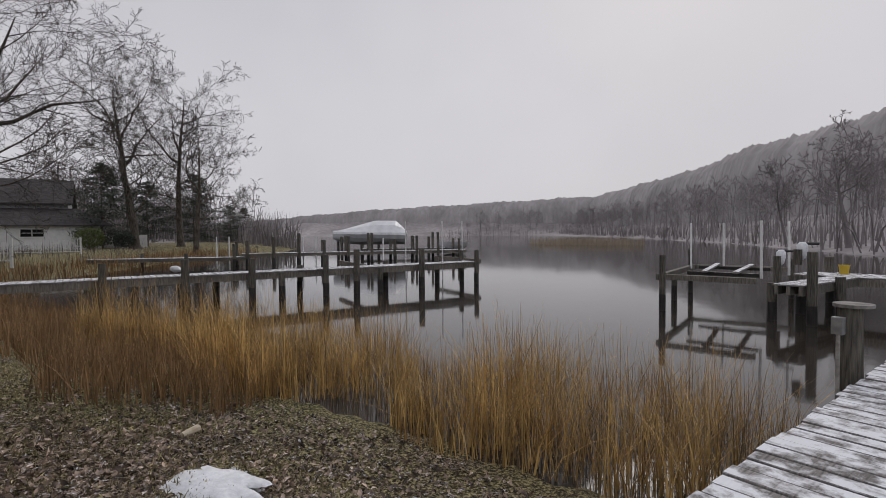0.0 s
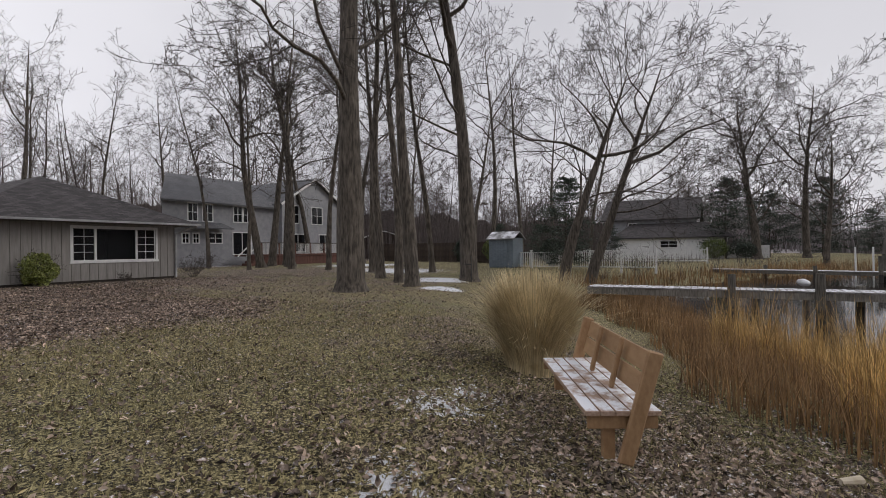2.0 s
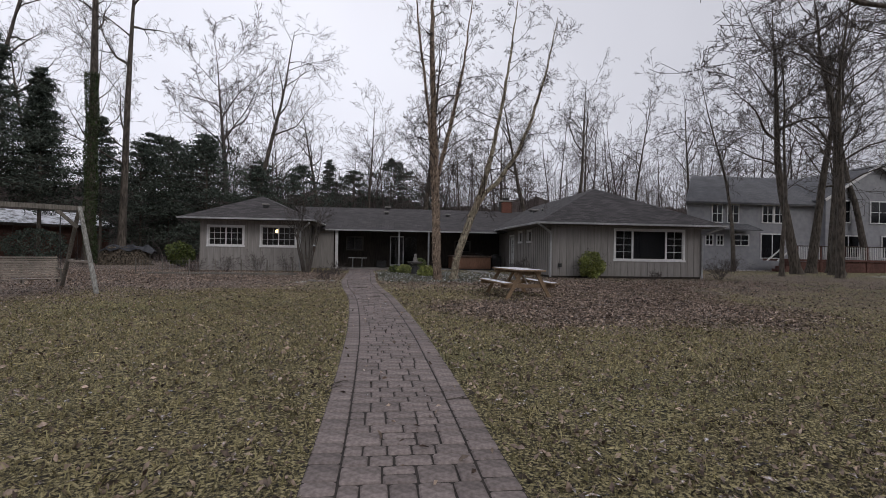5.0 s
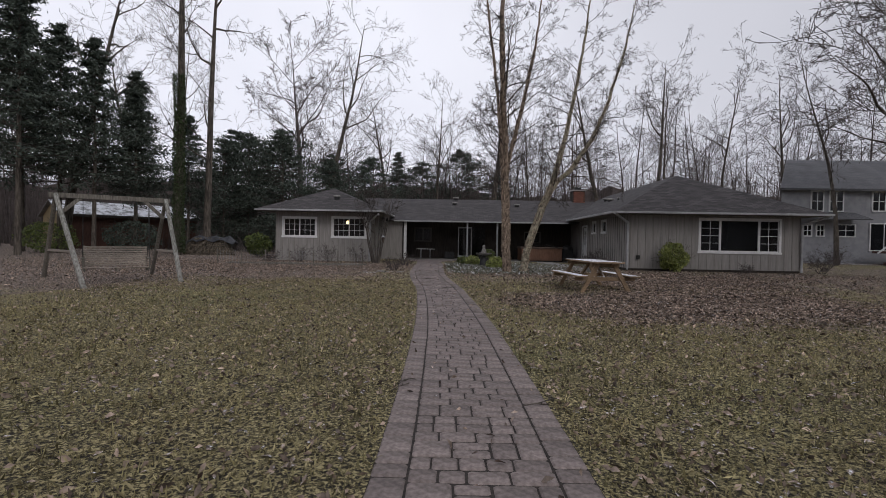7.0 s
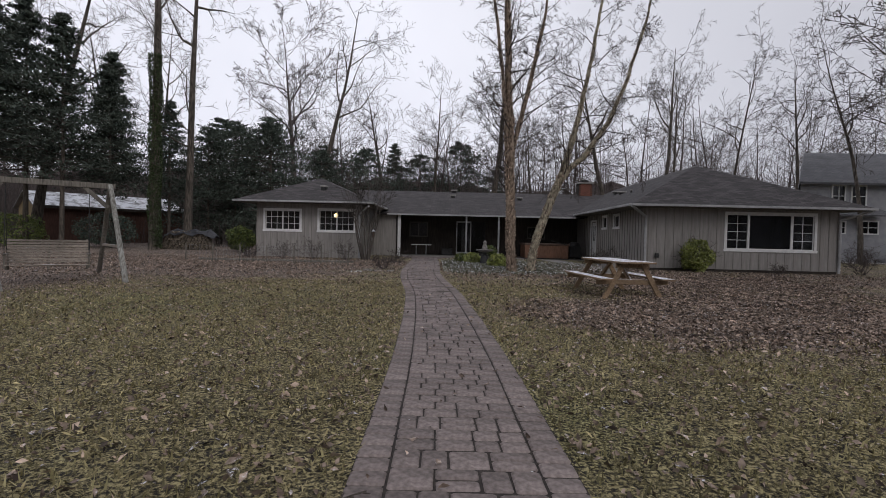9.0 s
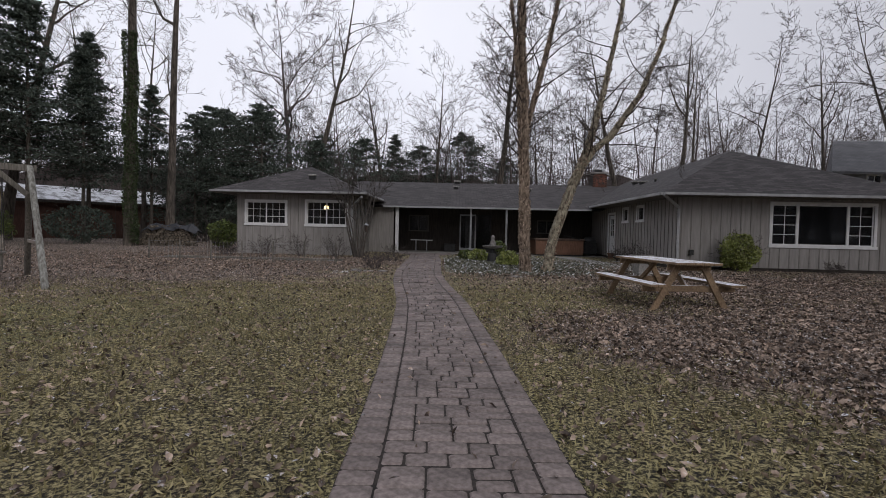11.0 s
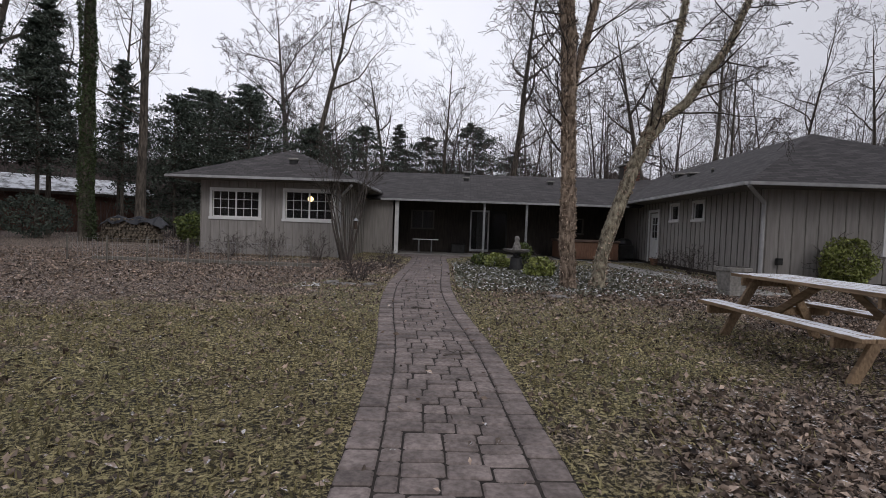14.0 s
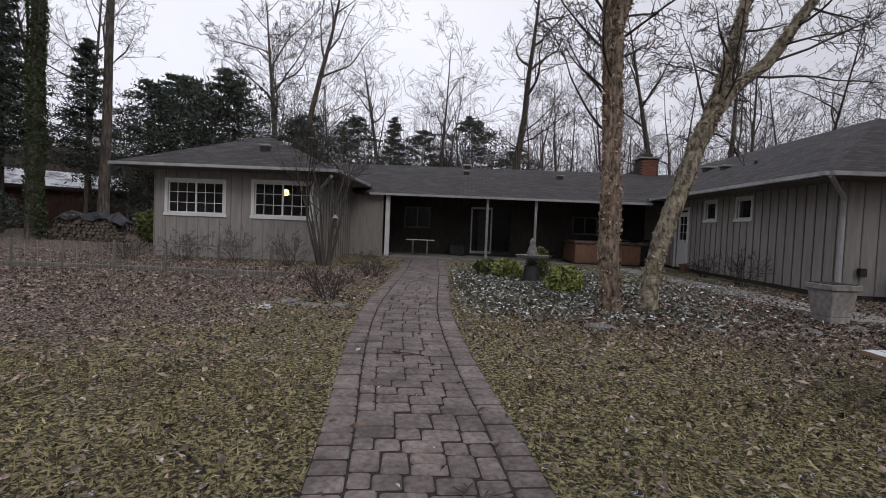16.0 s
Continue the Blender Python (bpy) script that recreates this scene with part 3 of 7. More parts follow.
box(bm, RX0 - 0.03, RX0, 27.75, 28.6, 2.15, 2.24)
part("frame", bm, M_TRIM, d)
tube_part("handle", (RX0 - 0.03, 27.87, 1.15), (RX0 + 0.03, 27.87, 1.15), 0.028, M_STEEL, d)

# roof of the right wing: hip at its front, ridge running back
E0, E1, EY, EZ = 6.0, 14.3, 20.6, 2.56
RID = (10.15, 24.9, 4.55)
RBK = (10.15, 36.0, 4.55)
roof_mesh("roof", [((E0, EY, EZ), (E1, EY, EZ), RID), ((E0, EY, EZ), RID, RBK, (E0, 38, EZ)), ((E1, EY, EZ), (E1, 38, EZ), RBK, RID),
                   ((E0, 38, EZ), RBK, (E1, 38, EZ))], house, M_SHINGLE, 0.07, "dark asphalt shingle hipped roof")
# the left building
LX0, LX1, LY0, LY1 = -9.0, -4.4, 25.1, 31.5
LWIN = [(-8.6, -7.05, 1.4, 2.26), (-6.18, -4.62, 1.4, 2.3)]
bm = bmesh.new()
wall_strip(bm, LX0, LX1, LY0, LY0 + 0.15, 0.12, 2.6, LWIN)
box(bm, LX0, LX0 + 0.15, LY0 + 0.15, LY1, 0.12, 2.6)
box(bm, LX1 - 0.15, LX1, LY0 + 0.15, LY1, 0.12, 2.6)
box(bm, LX0, LX1, LY1, LY1 + 0.15, 0.12, 2.6)
part("wall", bm, M_SIDING, house, "grey vertical board siding")
battens(house, "s", LX0, LX1, 0.12, 2.6, LY0, LWIN, phase=0.03, mat=M_BATTEN)
battens(house, "w", LY0, LY1, 0.12, 2.6, LX1 + 0.02, [], phase=0.2)
for hp, hq, lo, hi in LWIN:
    window(house, "s", hp, hq, lo, hi, LY0, cols=6, rows=3)
LE0, LE1, LEY, LEZ = -9.65, -3.75, 24.3, 2.66
LA = (-6.7, 27.3, 3.95)
LB = (-6.7, 30.5, 3.95)
roof_mesh("roof", [((LE0, LEY, LEZ), (LE1, LEY, LEZ), LA), ((LE0, LEY, LEZ), LA, LB, (LE0, 33, LEZ)), ((LE1, LEY, LEZ), (LE1, 33, LEZ), LB, LA), ((LE0, 33, LEZ), LB, (LE1, 33, LEZ))],
          house, M_SHINGLE, 0.07, "dark asphalt shingle hipped roof")
# the middle with its porch
PY, PZ = 28.9, 2.4
roof_mesh("roof", [((-4.2, PY, PZ), (6.4, PY, PZ), (12, 35.0, 4.1), (-6.5, 35.0, 4.1)), ((-6.5, 35.0, 4.1), (12, 35.0, 4.1), (12, 41, 2.6), (-6.5, 41, 2.6))],
          house, M_SHINGLE, 0.08, "long dark asphalt shingle roof over the porch")
bm = bmesh.new()
PH = [(-2.75, -1.75, 1.25, 2.05), (-0.1, 1.55, 0.3, 2.15), (3.95, 4.9, 1.25, 1.9)]
wall_strip(bm, -4.4, 6.75, 31.6, 31.75, 0.1, 2.9, PH)
part("wall", bm, M_BROWNWALL, house, "dark brown porch wall")
box_part("wall", (-4.4, -3.25, 29.15, 29.3, 0.1, 2.38), M_SIDING, house, "grey siding return beside the porch")
for hp, hq, lo, hi in (PH[0], PH[2]):
    window(house, "s", hp, hq, lo, hi, 31.6, muntins=False, trim=0.03, paint=M_GROOVE)
sd = new("sliding_door")
sd.parent = house
for k, (a, b2) in enumerate(((-0.1, 0.75), (0.72, 1.55))):
    bm = bmesh.new()
    wall_strip(bm, a, b2, 31.62 + 0.045 * k, 31.66 + 0.045 * k, 0.3, 2.15, [(a + 0.06, b2 - 0.06, 0.4, 2.07)])
    part("frame", bm, M_BLACK if k else M_STEEL, sd)
    box_part("pane", (a + 0.06, b2 - 0.06, 31.635 + 0.045 * k, 31.642 + 0.045 * k, 0.4, 2.07), M_GLASS, sd, bevel=0)
box_part("curtain", (0.2, 0.7, 31.8, 31.83, 0.4, 2.1), M_CURTAIN, sd, "pale curtain panel", bevel=0)
for x, r, mt in ((-3.08, 0.075, M_TRIM), (0.42, 0.045, M_STEEL), (2.1, 0.045, M_STEEL)):
    box_part("porch_post", (x - r, x + r, 29.05, 29.05 + 2 * r, 0.15, 2.34), mt, house, "white square post" if r > 0.05 else "slim grey post")
# eaves: fascia, gutters, downpipes
bm = bmesh.new()
for a, b2 in (((E0, EY, EZ), (E1, EY, EZ)), ((E0, EY, EZ), (E0, 28.95, EZ)), ((E1, EY, EZ), (E1, 38, EZ)), ((LE0, LEY, LEZ), (LE1, LEY, LEZ)), ((LE0, LEY, LEZ), (LE0, 33, LEZ)), ((LE1, LEY, LEZ), (LE1, 28.7, LEZ)), ((-3.7, PY, PZ), (6.0, PY, PZ))):
    v = Vector(b2) - Vector(a)
    side = Vector((-v.y, v.x, 0)).normalized()
    off = -side * 0.05 if (v.x > 0) else (side * 0.05 if a[0] in (E0, LE0) else -side * 0.05)
    beam(bm, Vector(a) + off - Vector((0, 0, 0.04)), Vector(b2) + off - Vector((0, 0, 0.04)), 0.1, 0.075)
part("gutter", bm, M_GUTTER, house, "white gutter under the eaves")
for a, b2, c2 in (((E0, EY), (RX0 - 0.02, RY0 - 0.06), 0.25), ((LE1 - 0.1, LEY), (LX1 + 0.02, LY0 - 0.06), 0.15), ((E1 - 0.1, EY), (RX1 + 0.0, RY0 - 0.07), 0.25)):
    bm = bmesh.new()
    tube(bm, (a[0], a[1], EZ - 0.08), (b2[0], b2[1], EZ - 0.42), 0.045, seg=8)
    tube(bm, (b2[0], b2[1], EZ - 0.42), (b2[0], b2[1], c2), 0.045, seg=8)
    part("downpipe", bm, M_GUTTER, house, "white downpipe at the corner")
# soffits
bm = bmesh.new()
box(bm, E0 + 0.02, E1 - 0.02, EY + 0.02, 37.9, 2.47, 2.485)
box(bm, LE0 + 0.02, LE1 - 0.02, LEY + 0.02, 32.9, 2.57, 2.585)
part("ceiling", bm, M_ROOM, house, "grey soffit and room ceiling")
# floors inside
bm = bmesh.new()
box(bm, RX0 + 0.15, RX1 - 0.15, RY0 + 0.15, RY1, 0.22, 0.3)
box(bm, LX0 + 0.15, LX1 - 0.15, LY0 + 0.15, LY1, 0.22, 0.3)
box(bm, -4.25, 6.75, 31.75, 40, 0.1, 0.2)
part("floor", bm, M_ROOM, house, "dim interior floor")
bm = bmesh.new()
box(bm, -4.4, 6.75, 38.0, 38.1, 0.2, 2.9)
box(bm, RX0 + 0.15, RX1 - 0.15, 26.5, 26.6, 0.3, 2.46)
part("wall", bm, M_ROOM, house, "plain inner partition")
# chimney
ch = new("chimney")
ch.parent = house
bm = bmesh.new()
box(bm, 7.5, 8.3, 34.6, 35.4, 3.2, 4.76)
part("stack", bm, M_BROWNWALL, ch, "chimney core")
bm = bmesh.new()
box(bm, -0.095, 0.095, -0.012, 0.0, -0.028, 0.028)
brick0 = None
for row in range(24):
    z = 3.22 + 0.064 * row
    for k in range(5):
        x = 7.5 + 0.1 + 0.2 * k + (0.1 if row % 2 else 0)
        if x > 8.22:
            continue
        if brick0 is None:
            ob = part("brick", bm, M_BRICK, ch)
            brick0 = ob.data
        else:
            ob = new("brick", brick0)
            ob.parent = ch
        ob.location = (x, 34.6, z)
box_part("cap", (7.42, 8.38, 34.5, 35.5, 4.76, 4.83), M_CONC, ch, "concrete chimney cap")
box_part("flue", (7.7, 8.1, 34.8, 35.2, 4.83, 5.02), M_BLACK, ch, "dark metal flue hood")
# roof vents
for x, y, z, r in ((-6.15, 25.7, 3.32, 0.16), (-0.35, 33.2, 3.65, 0.17), (3.6, 32.9, 3.56, 0.17), (-0.3, 34.8, 4.1, 0.2), (8.2, 28.5, 3.6, 0.2), (8.6, 30.5, 3.8, 0.25), (7.9, 26.3, 3.5, 0.05)):
    v = new("roof_vent")
    v.parent = house
    v.location = (x, y, z)
    box_part("hood", (-r, r, -r * 0.9, r * 0.9, 0.05, 0.12), M_CONC, v, "weathered grey vent hood", 0.02)
    box_part("base", (-r * 0.7, r * 0.7, -r * 0.6, r * 0.6, -0.15, 0.05), M_BLACK, v)
# lamp behind the left building's second window
lamp = thing("ceiling_lamp", "small warm glowing globe lamp hanging inside the room", "lamp", (-5.7, 26.2, 0))
bm = bmesh.new()
bmesh.ops.create_uvsphere(bm, u_segments=16, v_segments=10, radius=0.1, matrix=Matrix.Translation((0, 0, 2.12)))
part("shade", bm, M_LAMP, lamp, "warm white glass globe", smooth=True)
tube_part("cord", (0, 0, 2.2), (0, 0, 2.57), 0.008, M_BLACK, lamp)


# ---- docks ----
def dock(label, a, b2, width, z, board, posts, gap=0.012, post_h=(0.55, 0.9), rail=True, seed=1, skip=()):
    """A dock from a to b2 (plan) of separate boards on stringers and pilings."""
    rnd = random.Random(seed)
    a, b2 = Vector((*a, 0)), Vector((*b2, 0))
    ang = math.degrees(math.atan2((b2 - a).y, (b2 - a).x))
    L = (b2 - a).length
    d = thing("dock", label, "dock", (a.x, a.y, z), ang)
    for k in (-1, 0, 1):
        y = k * (width / 2 - 0.06)
        box_part("stringer", (0, L, y - 0.04, y + 0.04, -0.24, -0.045), M_DECKS, d, bevel=0)
    meshes = []
    for k in range(4):
        bm = bmesh.new()
        box(bm, -board / 2 + gap / 2, board / 2 - gap / 2, -width / 2, width / 2, -0.04, 0)
        bmesh.ops.bevel(bm, geom=list(bm.edges), offset=0.005, segments=1, affect="EDGES")
        me = bpy.data.meshes.new("board")
        bm.to_mesh(me)
        bm.free()
        me.materials.append(M_DECK)
        meshes.append(me)
    for k in range(int(L / board)):
        if k in skip:
            continue
        ob = new("board", meshes[k % 4])
        ob.parent = d
        ob.matrix_basis = pose(board * (k + 0.5), rnd.uniform(-0.02, 0.02), rnd.uniform(-0.004, 0.004), rnd.uniform(-0.5, 0.5), 0, rnd.uniform(-0.5, 0.5))
    for s, side, top in posts:
        y = side * (width / 2 + 0.11)
        r = rnd.uniform(0.1, 0.12)
        bm = bmesh.new()
        tube(bm, (s, y, WATER_Z - z - 1.2), (s + rnd.uniform(-0.02, 0.02), y, WATER_Z - z + 0.45), r * 1.03, r, 12)
        part("piling", bm, M_PILEWET, d, "wet dark piling foot", smooth=False)
        bm = bmesh.new()
        tube(bm, (s, y, WATER_Z - z + 0.45), (s + rnd.uniform(-0.02, 0.02), y + rnd.uniform(-0.02, 0.02), top), r, r * 0.95, 12)
        part("piling", bm, M_PILE, d, "weathered round piling")
    return d


near = dock("weathered grey plank dock dusted with snow, starting at the lawn's edge", (0.35, -1.4), (1.55, -16.6), 1.9, -0.1, 0.15, [(4.5, 1, 0.62), (9, -1, 0.5), (14.0, -1, 0.5), (4.5, -1, 0.5)], seed=3)
arm = dock("snow-covered cross dock at the end of the plank dock", (0.6, -16.9), (6.3, -16.9), 1.3, 0.0, 0.15, [(1.2, -1, 0.5), (3.8, -1, 0.45), (5.3, -1, 0.45)], seed=4)
finger = dock("short snow-topped finger pier beside the boat lift", (5.1, -16.2), (5.1, -12.9), 0.62, 0.0, 0.15, [(3.15, 1, 0.75), (3.1, -1, 0.0), (1.5, 1, 0.1), (1.5, -1, 0.1)], seed=5)
left = dock("long narrow plank dock with patchy snow reaching into the creek", (17.3, 4.2), (17.3, -13.1), 1.0, 0.02, 0.16,
            [(4.1, -1, 0.45), (6.15, -1, 0.5), (8.06, -1, 0.45), (10.5, -1, 0.5), (11.66, -1, 0.66), (14.4, -1, 0.6), (17.1, -1, 0.5), (10.0, 1, 0.1), (13.45, 1, 0.15), (15.9, 1, 0.2), (17.2, 1, 0.45), (7.2, 1, 0.1), (9.0, -1, -0.05), (12.6, -1, -0.05)], seed=6)


# ---- trees ----
def grow(rng, out, p, d, length, r, level, top, params):
    """Adds the pieces of one branch and of its children: start, end, radii, level."""
    steps = params["steps"][min(level, len(params["steps"]) - 1)]
    wob = params["wobble"][min(level, len(params["wobble"]) - 1)]
    seg = length / steps
    kids = params["kids"][level] if level < top else 0
    first = params["first"][min(level, len(params["first"]) - 1)]
    pts = [(p, r)]
    for k in range(steps):
        d = d + rng.normal(0, wob, 3)
        d[2] += params["lift"][min(level, len(params["lift"]) - 1)]
        d = d / np.linalg.norm(d)
        q = p + d * seg
        r2 = max(r * (1 - (k + 1) / steps * params["taper"]), 0.004)
        out.append((p, q, pts[-1][1], r2, level))
        p = q
        pts.append((q, r2))
    for c in range(kids):
        f = first + (1 - first) * (c + rng.uniform(0.1, 0.9)) / kids
        k = min(int(f * steps), steps - 1)
        a, ra = pts[k]
        b, rb = pts[k + 1]
        w = f * steps - k
        q = a + (b - a) * w
        rr = (ra + (rb - ra) * w)
        ax = (b - a) / np.linalg.norm(b - a)
        side = rng.normal(0, 1, 3)
        side -= ax * side.dot(ax)
        side /= np.linalg.norm(side)
        ang = math.radians(rng.uniform(*params["angle"][min(level, len(params["angle"]) - 1)]))
        nd = ax * math.cos(ang) + side * math.sin(ang)
        if level == 0 and nd[2] < 0.05:
            nd[2] = abs(nd[2]) + 0.1
        scale = params["ratio"][min(level, len(params["ratio"]) - 1)] * rng.uniform(0.7, 1.15) * (1.15 - 0.55 * f)
        grow(rng, out, q, nd, length * scale, rr * ((rng.uniform(0.18, 0.32) if f < 0.5 else rng.uniform(0.5, 0.75)) if level == 0 else rng.uniform(0.42, 0.66)), level + 1, top, params)


BASE = dict(steps=(9, 8, 5, 3, 2), wobble=(0.045, 0.17, 0.2, 0.2, 0.16), kids=(9, 6, 5, 4, 0), first=(0.4, 0.22, 0.15, 0.12), lift=(0.02, 0.045, 0.02, 0.015, 0.0),
            angle=((35, 65), (30, 60), (30, 60), (30, 60)), ratio=(0.5, 0.5, 0.5, 0.5), taper=0.93)


def tubes(segs, sides, minr=0.0):
    """Tapered tubes round many segments at once."""
    A = np.array([s[0] for s in segs])
    B = np.array([s[1] for s in segs])
    R0 = np.maximum(np.array([s[2] for s in segs]), minr)
    R1 = np.maximum(np.array([s[3] for s in segs]), minr)
    D = B - A
    D /= np.linalg.norm(D, axis=1)[:, None]
    ref = np.where(np.abs(D[:, 2:3]) > 0.8, np.array([[1.0, 0, 0]]), np.array([[0, 0, 1.0]]))
    U = np.cross(D, ref)
    U /= np.linalg.norm(U, axis=1)[:, None]
    V = np.cross(D, U)
    n = len(segs)
    vs = np.empty((n, 2, sides, 3))
    for k in range(sides):
        c, s = math.cos(2 * math.pi * k / sides), math.sin(2 * math.pi * k / sides)
        o = U * c + V * s
        vs[:, 0, k] = A + o * R0[:, None]
        vs[:, 1, k] = B + o * R1[:, None]
    base = np.arange(n)[:, None] * (2 * sides)
    fs = []
    for k in range(sides):
        j = (k + 1) % sides
        fs.append(np.concatenate([base + k, base + j, base + sides + j, base + sides + k], 1))
    return vs.reshape(-1, 3), np.concatenate(fs)


def pipe(segs, sides, minr=0.0, lump=0.06):
    """One continuous skin round a chain of segments, a little lumpy."""
    pts = [np.array(q[0]) for q in segs] + [np.array(segs[-1][1])]
    rad = [q[2] for q in segs] + [segs[-1][3]]
    v, u = [], None
    for k, (c, r) in enumerate(zip(pts, rad)):
        d = pts[min(k + 1, len(pts) - 1)] - pts[max(k - 1, 0)]
        d = d / np.linalg.norm(d)
        if u is None:
            u = np.array([1.0, 0, 0]) if abs(d[2]) > 0.7 else np.array([0, 0, 1.0])
        u = u - d * u.dot(d)
        u /= np.linalg.norm(u)
        w = np.cross(d, u)
        for j in range(sides):
            a = 2 * math.pi * j / sides
            q = max(r, minr) * (1 + lump * math.sin(2.3 * j + 1.7 * k) + lump * math.sin(1.1 * j * k + 0.6))
            v.append(c + (u * math.cos(a) + w * math.sin(a)) * q)
    f = [(k * sides + j, k * sides + (j + 1) % sides, (k + 1) * sides + (j + 1) % sides, (k + 1) * sides + j) for k in range(len(pts) - 1) for j in range(sides)]
    return np.array(v), np.array(f)


def tree(label, loc, height, r, seed, lean=(0, 0), top=4, bark=None, twig=None, rz=0.0, minr=0.008, flare=True, name="tree", **kw):
    params = dict(BASE, **kw)
    rng = np.random.default_rng(seed)
    out = []
    d = np.array([lean[0], lean[1], 1.0])
    d /= np.linalg.norm(d)
    grow(rng, out, np.array([0, 0, -0.15]), d, height, r, 0, top, params)
    t = thing(name, label, "tree", loc, rz)
    trunk = [s for s in out if s[4] == 0]
    if flare:
        p, q, r0, r1, _ = trunk[0]
        L = np.linalg.norm(q - p)
        a, b = p + (q - p) * min(0.22 / L, 0.2), p + (q - p) * min(0.6 / L, 0.4)
        trunk[0] = (b, q, r0, r1, 0)
        trunk[:0] = [(p, a, r0 * 1.6, r0 * 1.28, 0), (a, b, r0 * 1.28, r0 * 1.04, 0)]
    chains = []
    for q in out:
        if q[4] == 1:
            if chains and np.array_equal(chains[-1][-1][1], q[0]):
                chains[-1].append(q)
            else:
                chains.append([q])
    groups = [("trunk", trunk, 12, bark or M_BARK)] + [("limb", c, 6, bark or M_BARK) for c in chains] + [("crown", [q for q in out if q[4] >= 2], 3, twig or M_TWIG)]
    for nm, segs, sides, mt in groups:
        if segs:
            v, f = tubes(segs, sides, minr) if nm == "crown" else pipe(segs, sides, minr)
            ob = new(nm, array_mesh(nm, v, f, mt, smooth=True))
            ob.parent = t
    return t


def on(x, y, dz=0.0):
    return (x, y, gz(x, y) + dz)


oak = tree("tall thick-trunked bare oak with crooked lower limbs standing in leaf litter", on(12.7, 10.7), 21, 0.45, 5, kids=(14, 8, 6, 4, 0), first=(0.24, 0.25, 0.2, 0.15), ratio=(0.4, 0.5, 0.5, 0.5), wobble=(0.02, 0.2, 0.22, 0.22))
tree("slender bare tree with a straight trunk beside a snow patch", on(15.1, 9.9), 18, 0.25, 12, first=(0.45, 0.3, 0.2, 0.15), ratio=(0.35, 0.5, 0.5, 0.5))
tree("thin leaning bare tree near the lawn's edge", on(17.0, 11.8), 15, 0.19, 22, lean=(0.12, 0.05), first=(0.4, 0.3, 0.2), ratio=(0.4, 0.5, 0.5, 0.5))
tree("broad dark bare tree with long limbs spreading toward the creek", on(19.4, 9.8), 19, 0.37, 31, kids=(14, 8, 6, 4, 0), first=(0.26, 0.2, 0.2), wobble=(0.03, 0.16, 0.2, 0.22), ratio=(0.5, 0.5, 0.5, 0.5), angle=((45, 75), (30, 60), (30, 60), (30, 60)))
tree("low spreading bare tree leaning over the bank", on(25.0, 7.4), 11, 0.3, 41, lean=(0.1, -0.22), kids=(13, 8, 6, 4, 0), first=(0.25, 0.2, 0.2), ratio=(0.7, 0.55, 0.5, 0.5), angle=((40, 75), (30, 60), (30, 60), (30, 60)))
tree("low spreading bare tree leaning over the water", on(27.3, 6.6), 12, 0.3, 43, lean=(0.12, -0.3), kids=(13, 8, 6, 4, 0), first=(0.3, 0.2, 0.2), ratio=(0.7, 0.55, 0.5, 0.5), angle=((40, 75), (30, 60), (30, 60), (30, 60)))

for x, y, h, r, sd, ln in ((26.5, 27.8, 18, 0.36, 51, (0, 0)), (24.6, 28.6, 16, 0.3, 52, (-0.16, 0.0)), (27.2, 30.5, 17, 0.3, 53, (0.1, 0)), (21.0, 25.5, 14, 0.12, 54, (0.02, 0))):
    tree("tall bare tree with a dense twiggy crown before the neighbour's deck", on(x, y), h, r, sd, lean=ln, kids=(14, 7, 5, 3, 0), first=(0.3, 0.2, 0.2, 0.15), ratio=(0.42, 0.5, 0.5, 0.5), minr=0.013)
tree("tall straight bare tree with a slim dark trunk", on(-16.95, 34.0), 24, 0.26, 57, lean=(0.012, 0.0), kids=(14, 7, 5, 3, 0), first=(0.22, 0.2, 0.2, 0.15), ratio=(0.26, 0.52, 0.5, 0.5), wobble=(0.012, 0.14, 0.18, 0.2), minr=0.008)
tree("broad round-crowned bare oak far behind the pines", on(-18.5, 60), 22, 0.42, 58, kids=(20, 8, 6, 4, 0), first=(0.22, 0.2, 0.2, 0.15), ratio=(0.5, 0.5, 0.5, 0.5), wobble=(0.03, 0.12, 0.16, 0.2), angle=((35, 70), (25, 55), (25, 55), (25, 55)), minr=0.016, bark=M_TWIGFAR, twig=M_TWIGFAR)
shared = []
for k, (h, r) in enumerate(((17, 0.2), (19, 0.26), (15, 0.15), (18, 0.3), (16, 0.18))):
    shared.append(tree("bare deciduous tree with a slim grey trunk in the side yard", (400 + k * 12, 420, 0), h, r, 60 + k, top=4, kids=(12, 6, 4, 3, 0), first=(0.33, 0.2, 0.15, 0.12), ratio=(0.36, 0.52, 0.52, 0.5), minr=0.0085))
SPOTS = [(18.5, 13.8, 0), (23.8, 14.2, 2), (21.5, 16.5, 4), (23, 24, 0), (35, 28, 1), (31, 20, 2), (29, 31, 0), (24, 33.5, 2), (33, 12.5, 4), (38, 17, 0), (28, 24, 4), (45, 22, 3), (41, 30, 2), (22.5, 20.5, 2), (36, 35, 3),
         (-26, 33, 3), (-31, 27, 0), (-23, 41, 4), (-12, 46, 1), (2.5, 47, 3), (-2, 52, 0), (12.5, 45, 3), (7.5, 54, 4), (17.5, 48, 1), (22, 44, 2), (-7, 56, 3), (-29, 46, 1), (28, 46, 0), (16, 41.5, 4), (51, 12, 1), (56, 17, 0), (48, 33, 4), (-36, 36, 2)]
rnd = random.Random(5)
first_use = set()
